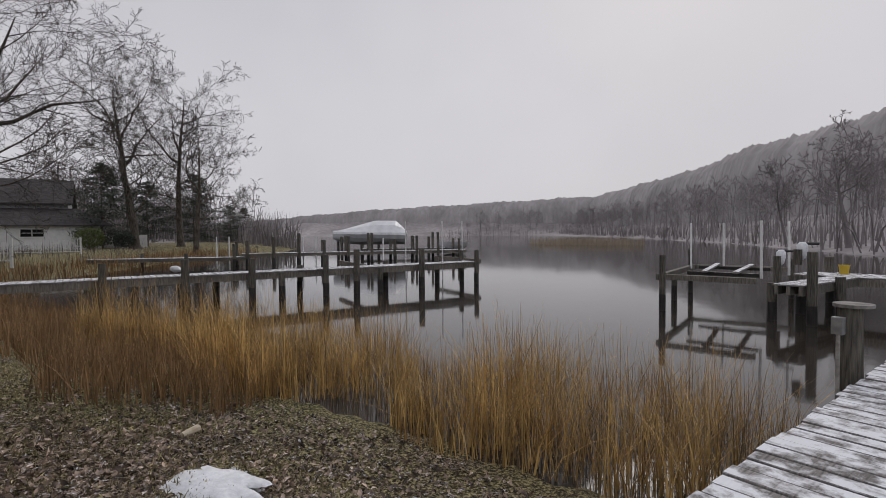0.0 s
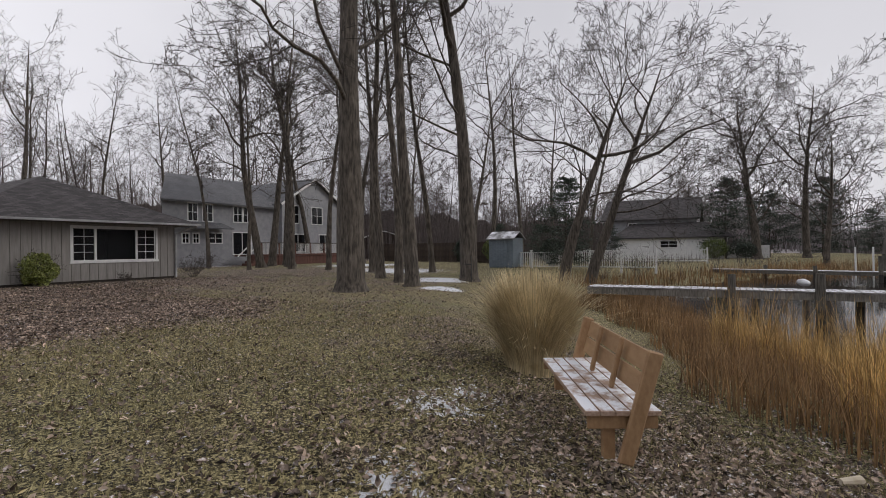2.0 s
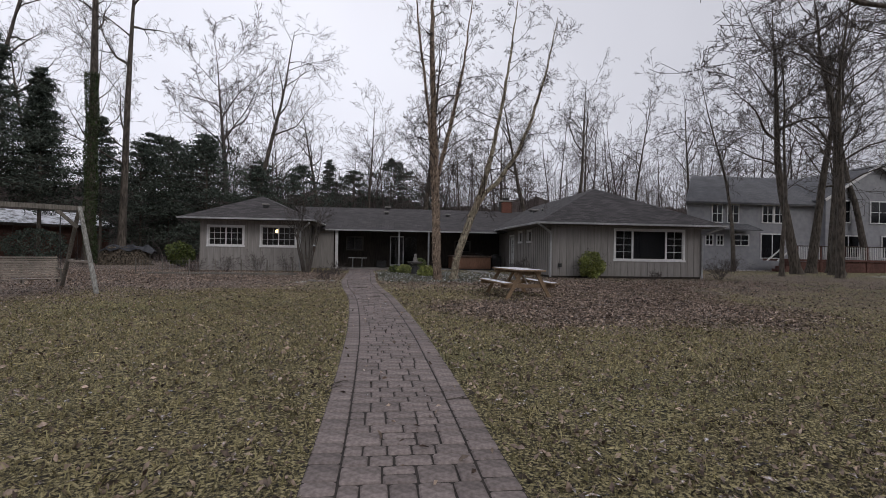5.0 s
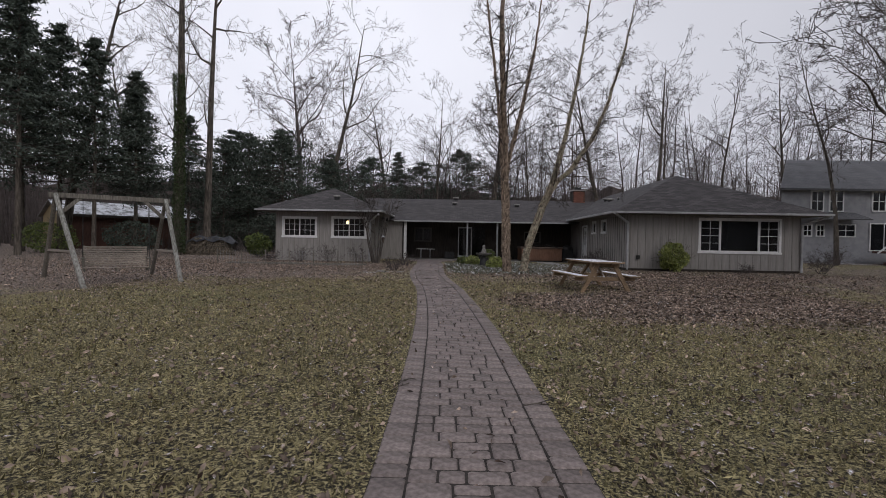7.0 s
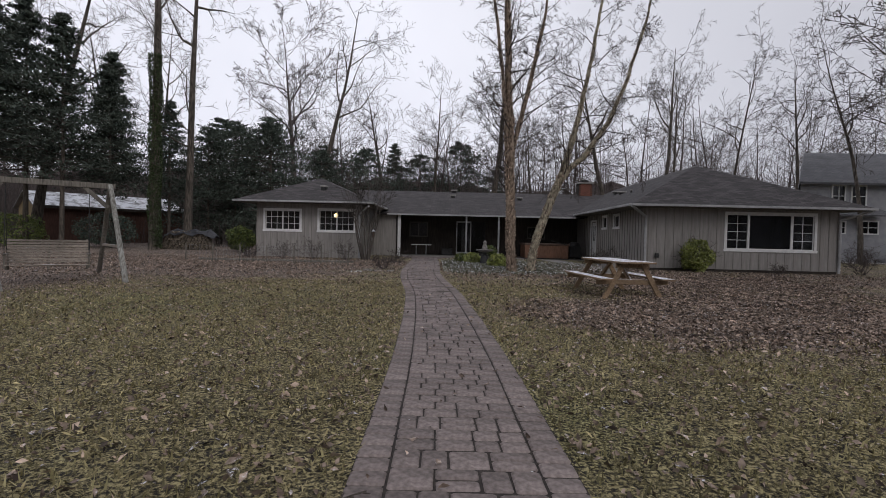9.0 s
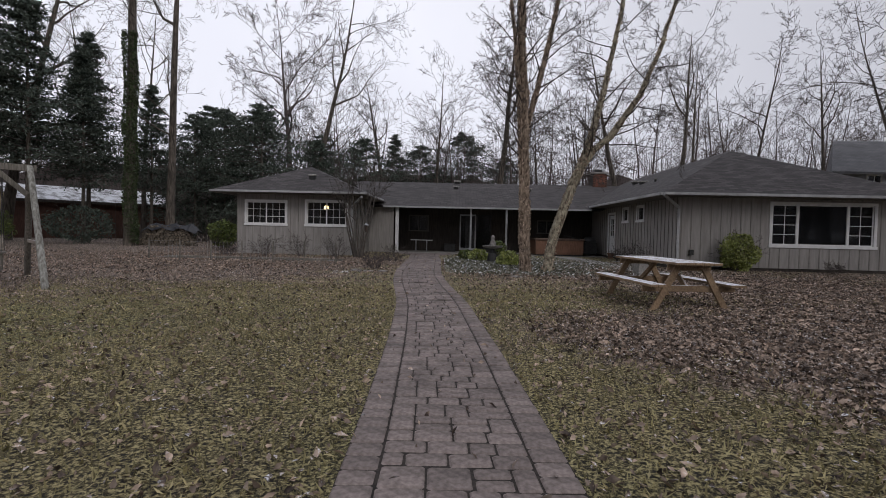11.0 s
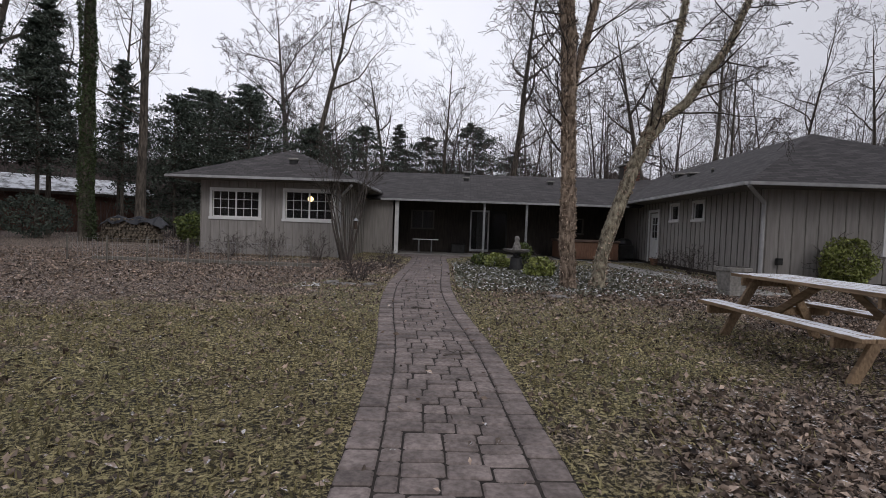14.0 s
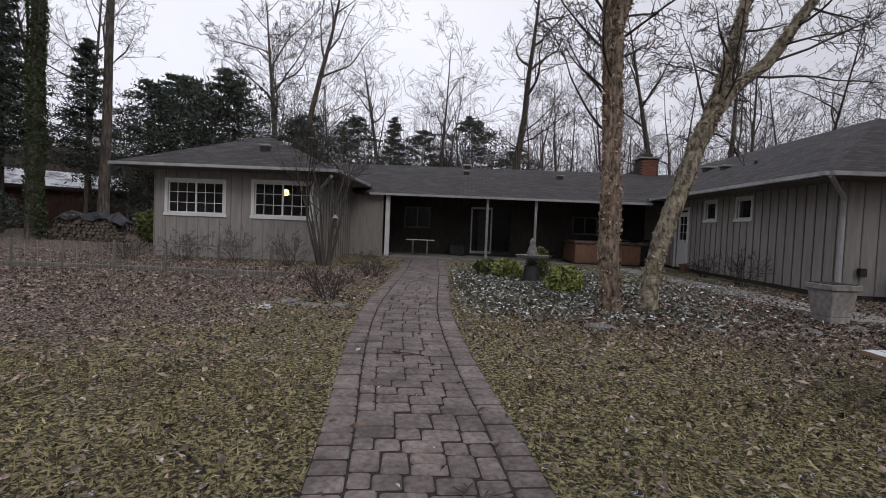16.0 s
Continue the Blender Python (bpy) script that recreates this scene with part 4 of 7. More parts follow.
for x, y, k in SPOTS:
    m = pose(*on(x, y), 0, 0, rnd.uniform(0, 360)) @ Matrix.Diagonal((1, 1, 1, 1))
    if k not in first_use:
        first_use.add(k)
        shared[k].matrix_basis = m
        ob = shared[k]
    else:
        ob = copy_thing(shared[k], m)
    s = rnd.uniform(0.85, 1.12)
    ob.scale = (s, s, s)
for x, y, h, r, sd in ((57.2, -2.4, 16, 0.42, 81), (61, -6.8, 17, 0.36, 82), (54, -7.3, 11.5, 0.28, 83)):
    tree("bare spreading tree standing on the far side of the inlet", on(x, y), h, r, sd, kids=(17, 8, 6, 4, 0), first=(0.2, 0.15, 0.12), ratio=(0.58, 0.5, 0.5, 0.5), minr=0.012, angle=((40, 80), (30, 60), (30, 60), (30, 60)), lift=(0.02, 0.06, 0.02, 0.01))

for x, y, h, r, sd in ((18.5, -60, 10, 0.25, 84), (27, -68, 9, 0.2, 85)):
    tree("bare crooked tree leaning over the far bank", on(x, y), h, r, sd, lean=(0.1, 0.25), kids=(11, 6, 5, 4, 0), first=(0.2, 0.2, 0.2), ratio=(0.55, 0.5, 0.5, 0.5), minr=0.02, angle=((35, 75), (30, 60), (30, 60), (30, 60)), bark=M_WOODFAR, twig=M_WOODFAR)

# river birches in the bed
def drawn_tree(name, label, loc, chains, seed, bark, every=0.32, reach=2.3, low=2.4, peels=2000):
    """A tree whose main stems follow given lines (x, y, z, radius), with grown branches on them."""
    rng = np.random.default_rng(seed)
    t = thing(name, label, "tree", loc)
    kids, flakes = [], []
    for n, chain in enumerate(chains):
        pts = [np.array(q[:3]) - np.array([loc[0], loc[1], loc[2]]) for q in chain]
        rad = [q[3] for q in chain]
        segs = []
        for a, b, ra, rb in zip(pts, pts[1:], rad, rad[1:]):
            cuts = max(2, int(np.linalg.norm(b - a) / 0.35))
            last, lr = a, ra
            for k in range(1, cuts + 1):
                f = k / cuts
                q = a + (b - a) * f + (rng.normal(0, 0.012, 3) if k < cuts else 0)
                r = (ra + (rb - ra) * f) * (1 + (rng.normal(0, 0.05) if k < cuts else 0))
                segs.append((last, q, lr, r))
                m = int(peels * lr / 0.15 * 0.05) if last[2] < 7.5 else 0
                if m:
                    u, az = rng.random(m)[:, None], rng.uniform(0, 2 * math.pi, m)
                    flakes.append(last + (q - last) * u + (lr * 0.97 + rng.uniform(0, 0.02, m))[:, None] * np.stack([np.cos(az), np.sin(az), np.zeros(m)], 1))
                if last[2] > low and rng.random() < np.linalg.norm(q - last) / every:
                    ax = (q - last) / np.linalg.norm(q - last)
                    side = rng.normal(0, 1, 3)
                    side -= ax * side.dot(ax)
                    side /= np.linalg.norm(side)
                    an = math.radians(rng.uniform(40, 75))
                    grow(rng, kids, last, ax * math.cos(an) + side * math.sin(an), reach * rng.uniform(0.5, 1.25) * max(0.45, 1 - last[2] / 18), min(lr * 0.3, 0.022), 1, 4,
                         dict(BASE, kids=(0, 6, 5, 3, 0), wobble=(0, 0.1, 0.14, 0.16, 0.16), lift=(0, 0.02, 0.0, -0.02, 0)))
                last, lr = q, r
        v, f = pipe(segs, 12)
        ob = new("trunk" if n == 0 else "stem", array_mesh("trunk", v, f, bark, True))
        ob.parent = t
    v, f = tubes([q for q in kids if q[4] == 1], 5, 0.004)
    ob = new("limb", array_mesh("limb", v, f, M_TWIG, True))
    ob.parent = t
    tagged(ob, kind="stuff")
    v, f = tubes([q for q in kids if q[4] > 1], 3, 0.0045)
    ob = new("crown", array_mesh("crown", v, f, M_TWIG))
    ob.parent = t
    c = np.concatenate(flakes)
    v, f = leaf_quads(c, np.full(len(c), 0.03), rng, 0.1, 0.6)
    ob = new("peeling_bark", array_mesh("peeling_bark", v, f, M_PEEL))
    ob.parent = t
    tagged(ob, "pale curling bark flakes", kind="stuff")


# crape myrtle at the corner of the left building
cm = thing("crape_myrtle", "multi-stemmed bare crape myrtle with dry seed heads beside the grey wall", "shrub", on(-3.9, 24.0))
rng = np.random.default_rng(7)
segs = []
for k in range(9):
    a = k * 0.7
    grow(rng, segs, np.array([0.12 * math.cos(a), 0.12 * math.sin(a), -0.1]), np.array([0.2 * math.cos(a), 0.2 * math.sin(a), 1.0]), rng.uniform(2.6, 3.6), 0.04, 1, 4,
         dict(BASE, kids=(0, 5, 4, 3, 0), first=(0.5, 0.45, 0.3), angle=((15, 35),), wobble=(0.06, 0.06, 0.12, 0.15)))
for nm, lv in (("stem", (1,)), ("twig", (2, 3, 4))):
    v, f = tubes([s for s in segs if s[4] in lv], 5, 0.004)
    ob = new(nm, array_mesh(nm, v, f, M_TRUNKFAR if nm == "stem" else M_TWIG, True))
    ob.parent = cm


def leaf_quads(centres, size, rng, flat=0.0, aspect=0.55):
    """Small two-triangle leaves, bent along their middle, at the centres."""
    n = len(centres)
    a = rng.normal(0, 1, (n, 3))
    a[:, 2] *= 1 - flat
    a /= np.linalg.norm(a, axis=1)[:, None]
    up = rng.normal(0, 1, (n, 3)) * (1 - flat) + np.array([0, 0, 1.0]) * (0.2 + flat)
    b = np.cross(up, a)
    b /= np.linalg.norm(b, axis=1)[:, None]
    c = np.cross(a, b)
    s = (size * rng.uniform(0.6, 1.3, n))[:, None]
    v = np.stack([centres - a * s, centres - b * s * aspect + c * s * 0.25, centres + a * s, centres + b * s * aspect + c * s * 0.25], 1)
    i = np.arange(n)[:, None] * 4
    return v.reshape(-1, 3), np.concatenate([np.concatenate([i, i + 1, i + 2], 1), np.concatenate([i, i + 2, i + 3], 1)])


drawn_tree("birch_tree", "tall river birch of three close stems with peeling brown bark", (1.66, 18.5, 0.15),
           [[(1.66, 18.5, 0.0, 0.19), (1.64, 18.5, 0.4, 0.14), (1.6, 18.5, 1.5, 0.13), (1.54, 18.5, 3, 0.125), (1.49, 18.5, 4.5, 0.11), (1.4, 18.5, 6, 0.1), (1.3, 18.5, 9, 0.08), (1.3, 18.5, 12.5, 0.02)],
            [(1.57, 18.45, 0.0, 0.08), (1.49, 18.44, 2, 0.07), (1.39, 18.42, 4, 0.06), (1.24, 18.4, 6, 0.05), (0.85, 18.4, 9, 0.035), (0.6, 18.4, 11.5, 0.01)],
            [(1.52, 18.62, 3.3, 0.08), (1.62, 18.8, 4, 0.075), (2.05, 18.9, 5.8, 0.065), (2.5, 19, 8, 0.045), (2.9, 19.1, 11, 0.012)]], 91, M_BIRCH)
drawn_tree("birch_tree", "leaning forked river birch with pale lichened peeling bark", (2.24, 18.75, 0.15),
           [[(2.2, 18.74, -0.02, 0.18), (2.27, 18.76, 0.35, 0.14), (2.45, 18.85, 1.26, 0.13), (2.74, 18.95, 2.07, 0.13), (2.94, 19.05, 2.63, 0.125), (3.16, 19.1, 3.1, 0.12), (3.22, 19.13, 3.3, 0.12)],
            [(3.12, 19.1, 3.0, 0.11), (3.35, 19.2, 3.65, 0.105), (3.57, 19.3, 4.4, 0.095), (3.78, 19.4, 5.2, 0.08), (4.1, 19.5, 6.8, 0.06), (4.5, 19.7, 9, 0.04), (4.8, 19.8, 11.5, 0.012)],
            [(3.14, 19.1, 3.05, 0.1), (3.45, 19.1, 3.5, 0.09), (3.9, 19.1, 3.87, 0.085), (4.25, 19.1, 4.4, 0.08), (4.7, 19.15, 5.05, 0.07), (5.3, 19.3, 6.5, 0.055), (5.9, 19.4, 8.5, 0.035), (6.3, 19.5, 10.5, 0.01)]], 93, M_BIRCHPALE)


def evergreen(label, loc, h, w, seed, base=0.1, n=11000, tall=True, name="evergreen_tree", leaf=0.09, material=None):
    """A conifer or holly: trunk, drooping boughs, small clumps of foliage with gaps."""
    rng = np.random.default_rng(seed)
    t = thing(name, label, "tree", loc)
    segs = [(np.array([0, 0, -0.1]), np.array([0.05, 0, h * 0.5]), 0.035 * h ** 0.75 * 0.6, 0.02 * h ** 0.75 * 0.6, 0), (np.array([0.05, 0, h * 0.5]), np.array([0, 0.05, h]), 0.02 * h ** 0.75 * 0.6, 0.01, 0)]
    boughs = []
    cs = []
    nb = 140
    for k in range(nb):
        f = base + (1 - base) * (k + rng.random()) / nb
        prof = (1 - f) ** 0.8 + 0.05 if tall else math.sin(math.pi * min(1, 0.18 + 0.82 * f)) ** 0.7 + 0.08
        L = w * prof * rng.uniform(0.55, 1.2)
        az = rng.uniform(0, 2 * math.pi)
        d = np.array([math.cos(az), math.sin(az), rng.uniform(-0.15, 0.35)])
        a = np.array([0, 0, f * h])
        b = a + d * L
        boughs.append((a, b, 0.03, 0.008, 1))
        m = n // nb
        u = rng.uniform(0.2, 1.05, m)[:, None] ** 0.8
        cs.append(a + (b - a) * u + rng.normal(0, 1, (m, 3)) * np.array([0.3, 0.3, 0.12]) * (0.3 + L * 0.3))
    v, f = tubes(segs, 8)
    ob = new("trunk", array_mesh("trunk", v, f, M_BARK, True))
    ob.parent = t
    v, f = tubes(boughs, 3)
    ob = new("bough", array_mesh("bough", v, f, M_TWIG, True))
    ob.parent = t
    v, f = leaf_quads(np.concatenate(cs), np.full(sum(map(len, cs)), leaf), rng, 0.2, 0.35)
    ob = new("crown", array_mesh("crown", v, f, material or M_PINE))
    ob.parent = t
    return t


ev = [evergreen("tall dark evergreen with thin open boughs dusted by snow", on(-21.8, 34), 12, 3.2, 1, 0.3, 9500, True, leaf=0.11),
      evergreen("dense dark green pine behind the house roof", on(0.2, 62), 12, 4.6, 2, 0.1, 8500, False, leaf=0.16),
      evergreen("bushy dark evergreen at the edge of the yard", on(-14, 40), 9.5, 3.4, 3, 0.05, 7500, False, leaf=0.13)]
EV = [(-22.3, 25.5, 0, 1.2), (-20.6, 28.5, 0, 1.0), (-20.2, 31.5, 0, 0.85), (-23.4, 29.5, 0, 1.1), (-19.3, 36.0, 0, 0.8), (-26.5, 30.5, 0, 1.2), (-7.3, 60, 0, 0.95), (-15.5, 44.5, 2, 1.05), (-18.4, 39.5, 2, 0.9), (-17.5, 42, 2, 1.0), (-11, 43, 2, 0.8), (-8, 47, 2, 0.9), (-20, 45, 2, 1.1), (-4.5, 60, 1, 0.85), (5, 64, 1, 0.8), (-13, 52, 1, 0.8), 
      (58, 0.2, 2, 0.85), (68, -9, 2, 0.9), (66, -4, 1, 0.6), (82, -16, 2, 0.6), (100, -22, 2, 0.8), (31.5, 9.0, 2, 0.6), (46, 12.5, 2, 0.35), (44, 15, 2, 0.35), (42.5, 18, 2, 0.35), (48.5, 9.5, 2, 0.35)]
for x, y, k, s in EV:
    ob = copy_thing(ev[k], pose(*on(x, y), 0, 0, rnd.uniform(0, 360)))
    ob.scale = (s, s, s)


# ---- far woods ----
def woods(name, label, spots, heights, seed, material, variants=5, minr=0.03, top=3, kids=(8, 5, 4, 0)):
    """Many simple bare trees in one mesh."""
    rng = np.random.default_rng(seed)
    protos = []
    for k in range(variants):
        out = []
        grow(rng, out, np.array([0, 0, -0.5]), np.array([rng.normal(0, 0.04), rng.normal(0, 0.04), 1.0]), 1.0 * 14, 0.16, 0, top,
             dict(BASE, steps=(5, 3, 2, 1), kids=kids, wobble=(0.04, 0.12, 0.15, 0.1), first=(0.3, 0.15, 0.1), ratio=(0.4, 0.52, 0.55)))
        protos.append(tubes(out, 3, minr))
    V, F, n = [], [], 0
    for (x, y, z), h in zip(spots, heights):
        v, f = protos[rng.integers(variants)]
        a = rng.uniform(0, 2 * math.pi)
        s = h / 14
        c, sn = math.cos(a) * s, math.sin(a) * s
        w = np.stack([v[:, 0] * c - v[:, 1] * sn + x, v[:, 0] * sn + v[:, 1] * c + y, v[:, 2] * s + z], 1)
        V.append(w)
        F.append(f + n)
        n += len(v)
    me = array_mesh(name, np.concatenate(V), np.concatenate(F), material)
    return tagged(new(name, me), label, "woods", kind="stuff")


rng = np.random.default_rng(11)
xs = rng.uniform(-75, 85, 360)
ys = rng.uniform(44, 100, 360)
keep = ~((xs > 18) & (xs < 48) & (ys < 50)) & ~((xs > -14) & (xs < 16) & (ys < 46)) & ~((xs < -20) & (xs > -45) & (ys < 56))
xs, ys = xs[keep], ys[keep]
woods("woodland", "bare winter woods behind the houses", np.stack([xs, ys, land(xs, ys)], 1), rng.uniform(9, 16, len(xs)) * np.where(xs > 10, 1.22, 1), 12, M_TWIGFAR, minr=0.013, kids=(8, 5, 3, 0))
xs = rng.uniform(52, 150, 130)
ys = rng.uniform(-6, 60, 130)
keep = (creek_distance(xs, ys) > 4) & ~((xs < 76) & (ys < 13))
xs, ys = xs[keep], ys[keep]
woods("woodland", "bare trees beyond the neighbouring lots", np.stack([xs, ys, land(xs, ys)], 1), rng.uniform(9, 15, len(xs)), 13, M_TWIGFAR, minr=0.03)
xs = rng.uniform(-80, 300, 3000)
ys = rng.uniform(-330, -45, 3000)
s = creek_distance(xs, ys)
keep = (s > 1) & (s < 60) & (ys < -45)
xs, ys, s = xs[keep], ys[keep], s[keep]
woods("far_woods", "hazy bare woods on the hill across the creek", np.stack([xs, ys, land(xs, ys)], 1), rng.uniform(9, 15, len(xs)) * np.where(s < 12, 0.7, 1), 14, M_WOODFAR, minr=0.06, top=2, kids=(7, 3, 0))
xs = rng.uniform(-80, -38, 90)
ys = rng.uniform(-4, 44, 90)
woods("woodland", "bare woods beside the lawn", np.stack([xs, ys, land(xs, ys)], 1), rng.uniform(10, 16, 90), 15, M_TWIG, minr=0.022)


xs = rng.uniform(-40, 300, 60000)
ys = rng.uniform(-330, -45, 60000)
s = creek_distance(xs, ys)
k = (s > 0) & (s < 9) & (ys < -44)
FARBRUSH = (xs[k][:16000], ys[k][:16000])


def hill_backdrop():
    """The tree-covered hill behind the creek, a rough strip of canopy. Its haze is in the material."""
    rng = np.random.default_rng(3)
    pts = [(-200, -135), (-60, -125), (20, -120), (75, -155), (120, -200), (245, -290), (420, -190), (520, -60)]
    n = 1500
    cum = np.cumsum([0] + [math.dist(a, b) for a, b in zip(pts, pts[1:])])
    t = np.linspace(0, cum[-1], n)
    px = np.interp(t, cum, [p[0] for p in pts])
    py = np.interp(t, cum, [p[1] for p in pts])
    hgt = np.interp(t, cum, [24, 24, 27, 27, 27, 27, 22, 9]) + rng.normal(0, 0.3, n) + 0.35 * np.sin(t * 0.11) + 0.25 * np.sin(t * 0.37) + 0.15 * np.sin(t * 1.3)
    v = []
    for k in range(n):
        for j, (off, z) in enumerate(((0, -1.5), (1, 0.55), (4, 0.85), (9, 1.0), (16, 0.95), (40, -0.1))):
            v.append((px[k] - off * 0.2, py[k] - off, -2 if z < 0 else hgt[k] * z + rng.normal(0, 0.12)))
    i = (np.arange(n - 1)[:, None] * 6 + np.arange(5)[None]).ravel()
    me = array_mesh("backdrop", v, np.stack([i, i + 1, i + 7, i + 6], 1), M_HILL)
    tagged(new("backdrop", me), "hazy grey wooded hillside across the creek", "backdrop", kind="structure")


# distance haze is put into the pale grey colour and a faint emission
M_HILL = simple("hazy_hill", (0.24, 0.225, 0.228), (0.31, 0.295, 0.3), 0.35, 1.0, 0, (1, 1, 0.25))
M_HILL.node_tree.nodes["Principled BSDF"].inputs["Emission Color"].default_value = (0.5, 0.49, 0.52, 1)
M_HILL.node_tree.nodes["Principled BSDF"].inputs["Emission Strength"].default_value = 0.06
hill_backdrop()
xs = rng.uniform(85, 330, 2600)
ys = rng.uniform(-55, 10, 2600)
s = creek_distance(xs, ys)
keep = (s > 1) & (s < 30)
xs, ys = xs[keep][:420], ys[keep][:420]
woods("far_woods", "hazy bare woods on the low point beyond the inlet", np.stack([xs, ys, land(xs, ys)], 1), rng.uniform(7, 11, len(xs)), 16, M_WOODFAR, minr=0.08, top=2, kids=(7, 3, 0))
xs = rng.uniform(70, 330, 60000)
ys = rng.uniform(-58, 10, 60000)
s = creek_distance(xs, ys)
k = (s > 0.5) & (s < 7)
FARBRUSH = (np.concatenate([FARBRUSH[0], xs[k][:6000]]), np.concatenate([FARBRUSH[1], ys[k][:6000]]))


# ---- reeds and grasses ----
def blades(name, label, category, roots, heights, rng, material, width=0.006, lean=0.25, kind="stuff", segs=3, parent=None, plume=False):
    """Arching blades in one mesh."""
    n = len(roots)
    az = rng.uniform(0, 2 * math.pi, n)
    L = np.abs(rng.normal(0, lean, n))
    wd = np.stack([-np.sin(az + rng.normal(0, 0.8, n)), np.cos(az), np.zeros(n)], 1) * (width * rng.uniform(0.6, 1.4, n))[:, None]
    V = np.empty((n, segs + 1, 2, 3))
    for k in range(segs + 1):
        f = k / segs
        c = roots + np.stack([np.cos(az) * L * f ** 1.8, np.sin(az) * L * f ** 1.8, f * (1 - 0.25 * L * f)], 1) * heights[:, None]
        wk = wd * (1 - 0.85 * f)
        V[:, k, 0] = c - wk
        V[:, k, 1] = c + wk
    i = np.arange(n)[:, None] * (2 * (segs + 1))
    F = np.concatenate([np.concatenate([i + 2 * k, i + 2 * k + 1, i + 2 * k + 3, i + 2 * k + 2], 1) for k in range(segs)])
    ob = new(name, array_mesh(name, V.reshape(-1, 3), F, material))
    ob.parent = parent
    return tagged(ob, label, category if not parent else "", kind=kind)


rng = np.random.default_rng(21)
def marsh(n, x0, x1, y0, y1, near_edge, far_edge):
    x = rng.uniform(x0, x1, n)
    y = rng.uniform(y0, y1, n)
    s = creek_distance(x, y)
    k = (s < near_edge + 0.35 * np.sin(x * 1.9) + 0.25 * np.sin(y * 3.1)) & (s > far_edge + 0.8 * np.sin(x * 0.9 + y)) & (x > 1.75 + 0.12 * np.maximum(0, -3 - y))
    return x[k], y[k]


x, y = marsh(46000, 1.7, 13, -9, 0.5, 0.3, -3.0)
k = rng.random(len(x)) < 0.45 + 0.55 * (np.sin(x * 2.3 + 1.3 * np.sin(y * 2)) * np.sin(y * 2.7 + x) > -0.25)
x, y = x[k], y[k]
blades("reeds", "tall golden dry reeds along the creek's edge", "reeds", np.stack([x, y, land(x, y) - 0.02], 1), rng.uniform(0.55, 1.35, len(x)) * (1 + 0.25 * np.sin(2.1 * x + 1.7 * np.sin(1.9 * y))), rng, M_REED, 0.0055, 0.36)
x, y = marsh(60000, 4, 24, -9, 5, 1.7, -4.2)
k = (x + 0.9 * y > 5.0)
x, y = x[k], y[k]
blades("marsh_grass", "shorter rust-brown marsh grass between lawn and dock", "reeds", np.stack([x, y, land(x, y) - 0.02], 1), rng.uniform(0.35, 0.75, len(x)), rng, M_REEDRED, 0.008, 0.3)
x = rng.uniform(24, 60, 14000)
y = rng.uniform(-14, 8, 14000)
s = creek_distance(x, y)
k = (s > -1.0) & (s < 3)
x, y = x[k], y[k]
blades("marsh_grass", "brown bank grass on the far side of the inlet", "reeds", np.stack([x, y, land(x, y) - 0.02], 1), rng.uniform(0.4, 0.9, len(x)), rng, M_REEDRED, 0.02, 0.3)
x = rng.uniform(28, 85, 30000)
y = rng.uniform(-100, -42, 30000)
k = ((x - 58) / 11) ** 2 + ((y + 68) / 7) ** 2 < 1
x, y = x[k], y[k]
blades("reed_island", "tawny reed island out in the creek", "reeds", np.stack([x, y, np.full(len(x), -0.95)], 1), rng.uniform(0.8, 1.5, len(x)), rng, M_REEDFAR, 0.03, 0.2)

x, y = FARBRUSH
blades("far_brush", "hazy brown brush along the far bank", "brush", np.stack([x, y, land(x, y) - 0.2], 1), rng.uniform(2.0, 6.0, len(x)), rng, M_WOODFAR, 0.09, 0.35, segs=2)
pampas = thing("ornamental_grass", "large rounded clump of tan ornamental grass beside the bench", "ornamental grass", on(6.6, 2.5))
n = 6500
a = rng.uniform(0, 2 * math.pi, n)
r = 0.36 * np.sqrt(rng.random(n))
roots = np.stack([r * np.cos(a), r * np.sin(a), np.full(n, -0.03)], 1)
hts = rng.uniform(0.7, 1.55, n)
lean = np.abs(rng.normal(0, 0.26, n)) + r * 0.35
V = np.empty((n, 6, 2, 3))
wd = np.stack([-np.sin(a), np.cos(a), np.zeros(n)], 1) * 0.0055
for k in range(6):
    f = k / 5
    c = roots + np.stack([np.cos(a) * lean * f ** 1.6, np.sin(a) * lean * f ** 1.6, f * (1 - 0.55 * np.minimum(lean, 1) * f ** 2)], 1) * hts[:, None]
    V[:, k, 0] = c - wd * (1 - 0.7 * f)
    V[:, k, 1] = c + wd * (1 - 0.7 * f)
i = np.arange(n)[:, None] * 12
F = np.concatenate([np.concatenate([i + 2 * k, i + 2 * k + 1, i + 2 * k + 3, i + 2 * k + 2], 1) for k in range(5)])
ob = new("blades", array_mesh("blades", V.reshape(-1, 3), F, M_PAMPAS))
ob.parent = pampas


# ---- fallen leaves and lawn blades ----
def off_path(x, y):
    return np.abs(x - centre(y)) > 0.62


rng = np.random.default_rng(31)
xs, ys = [], []
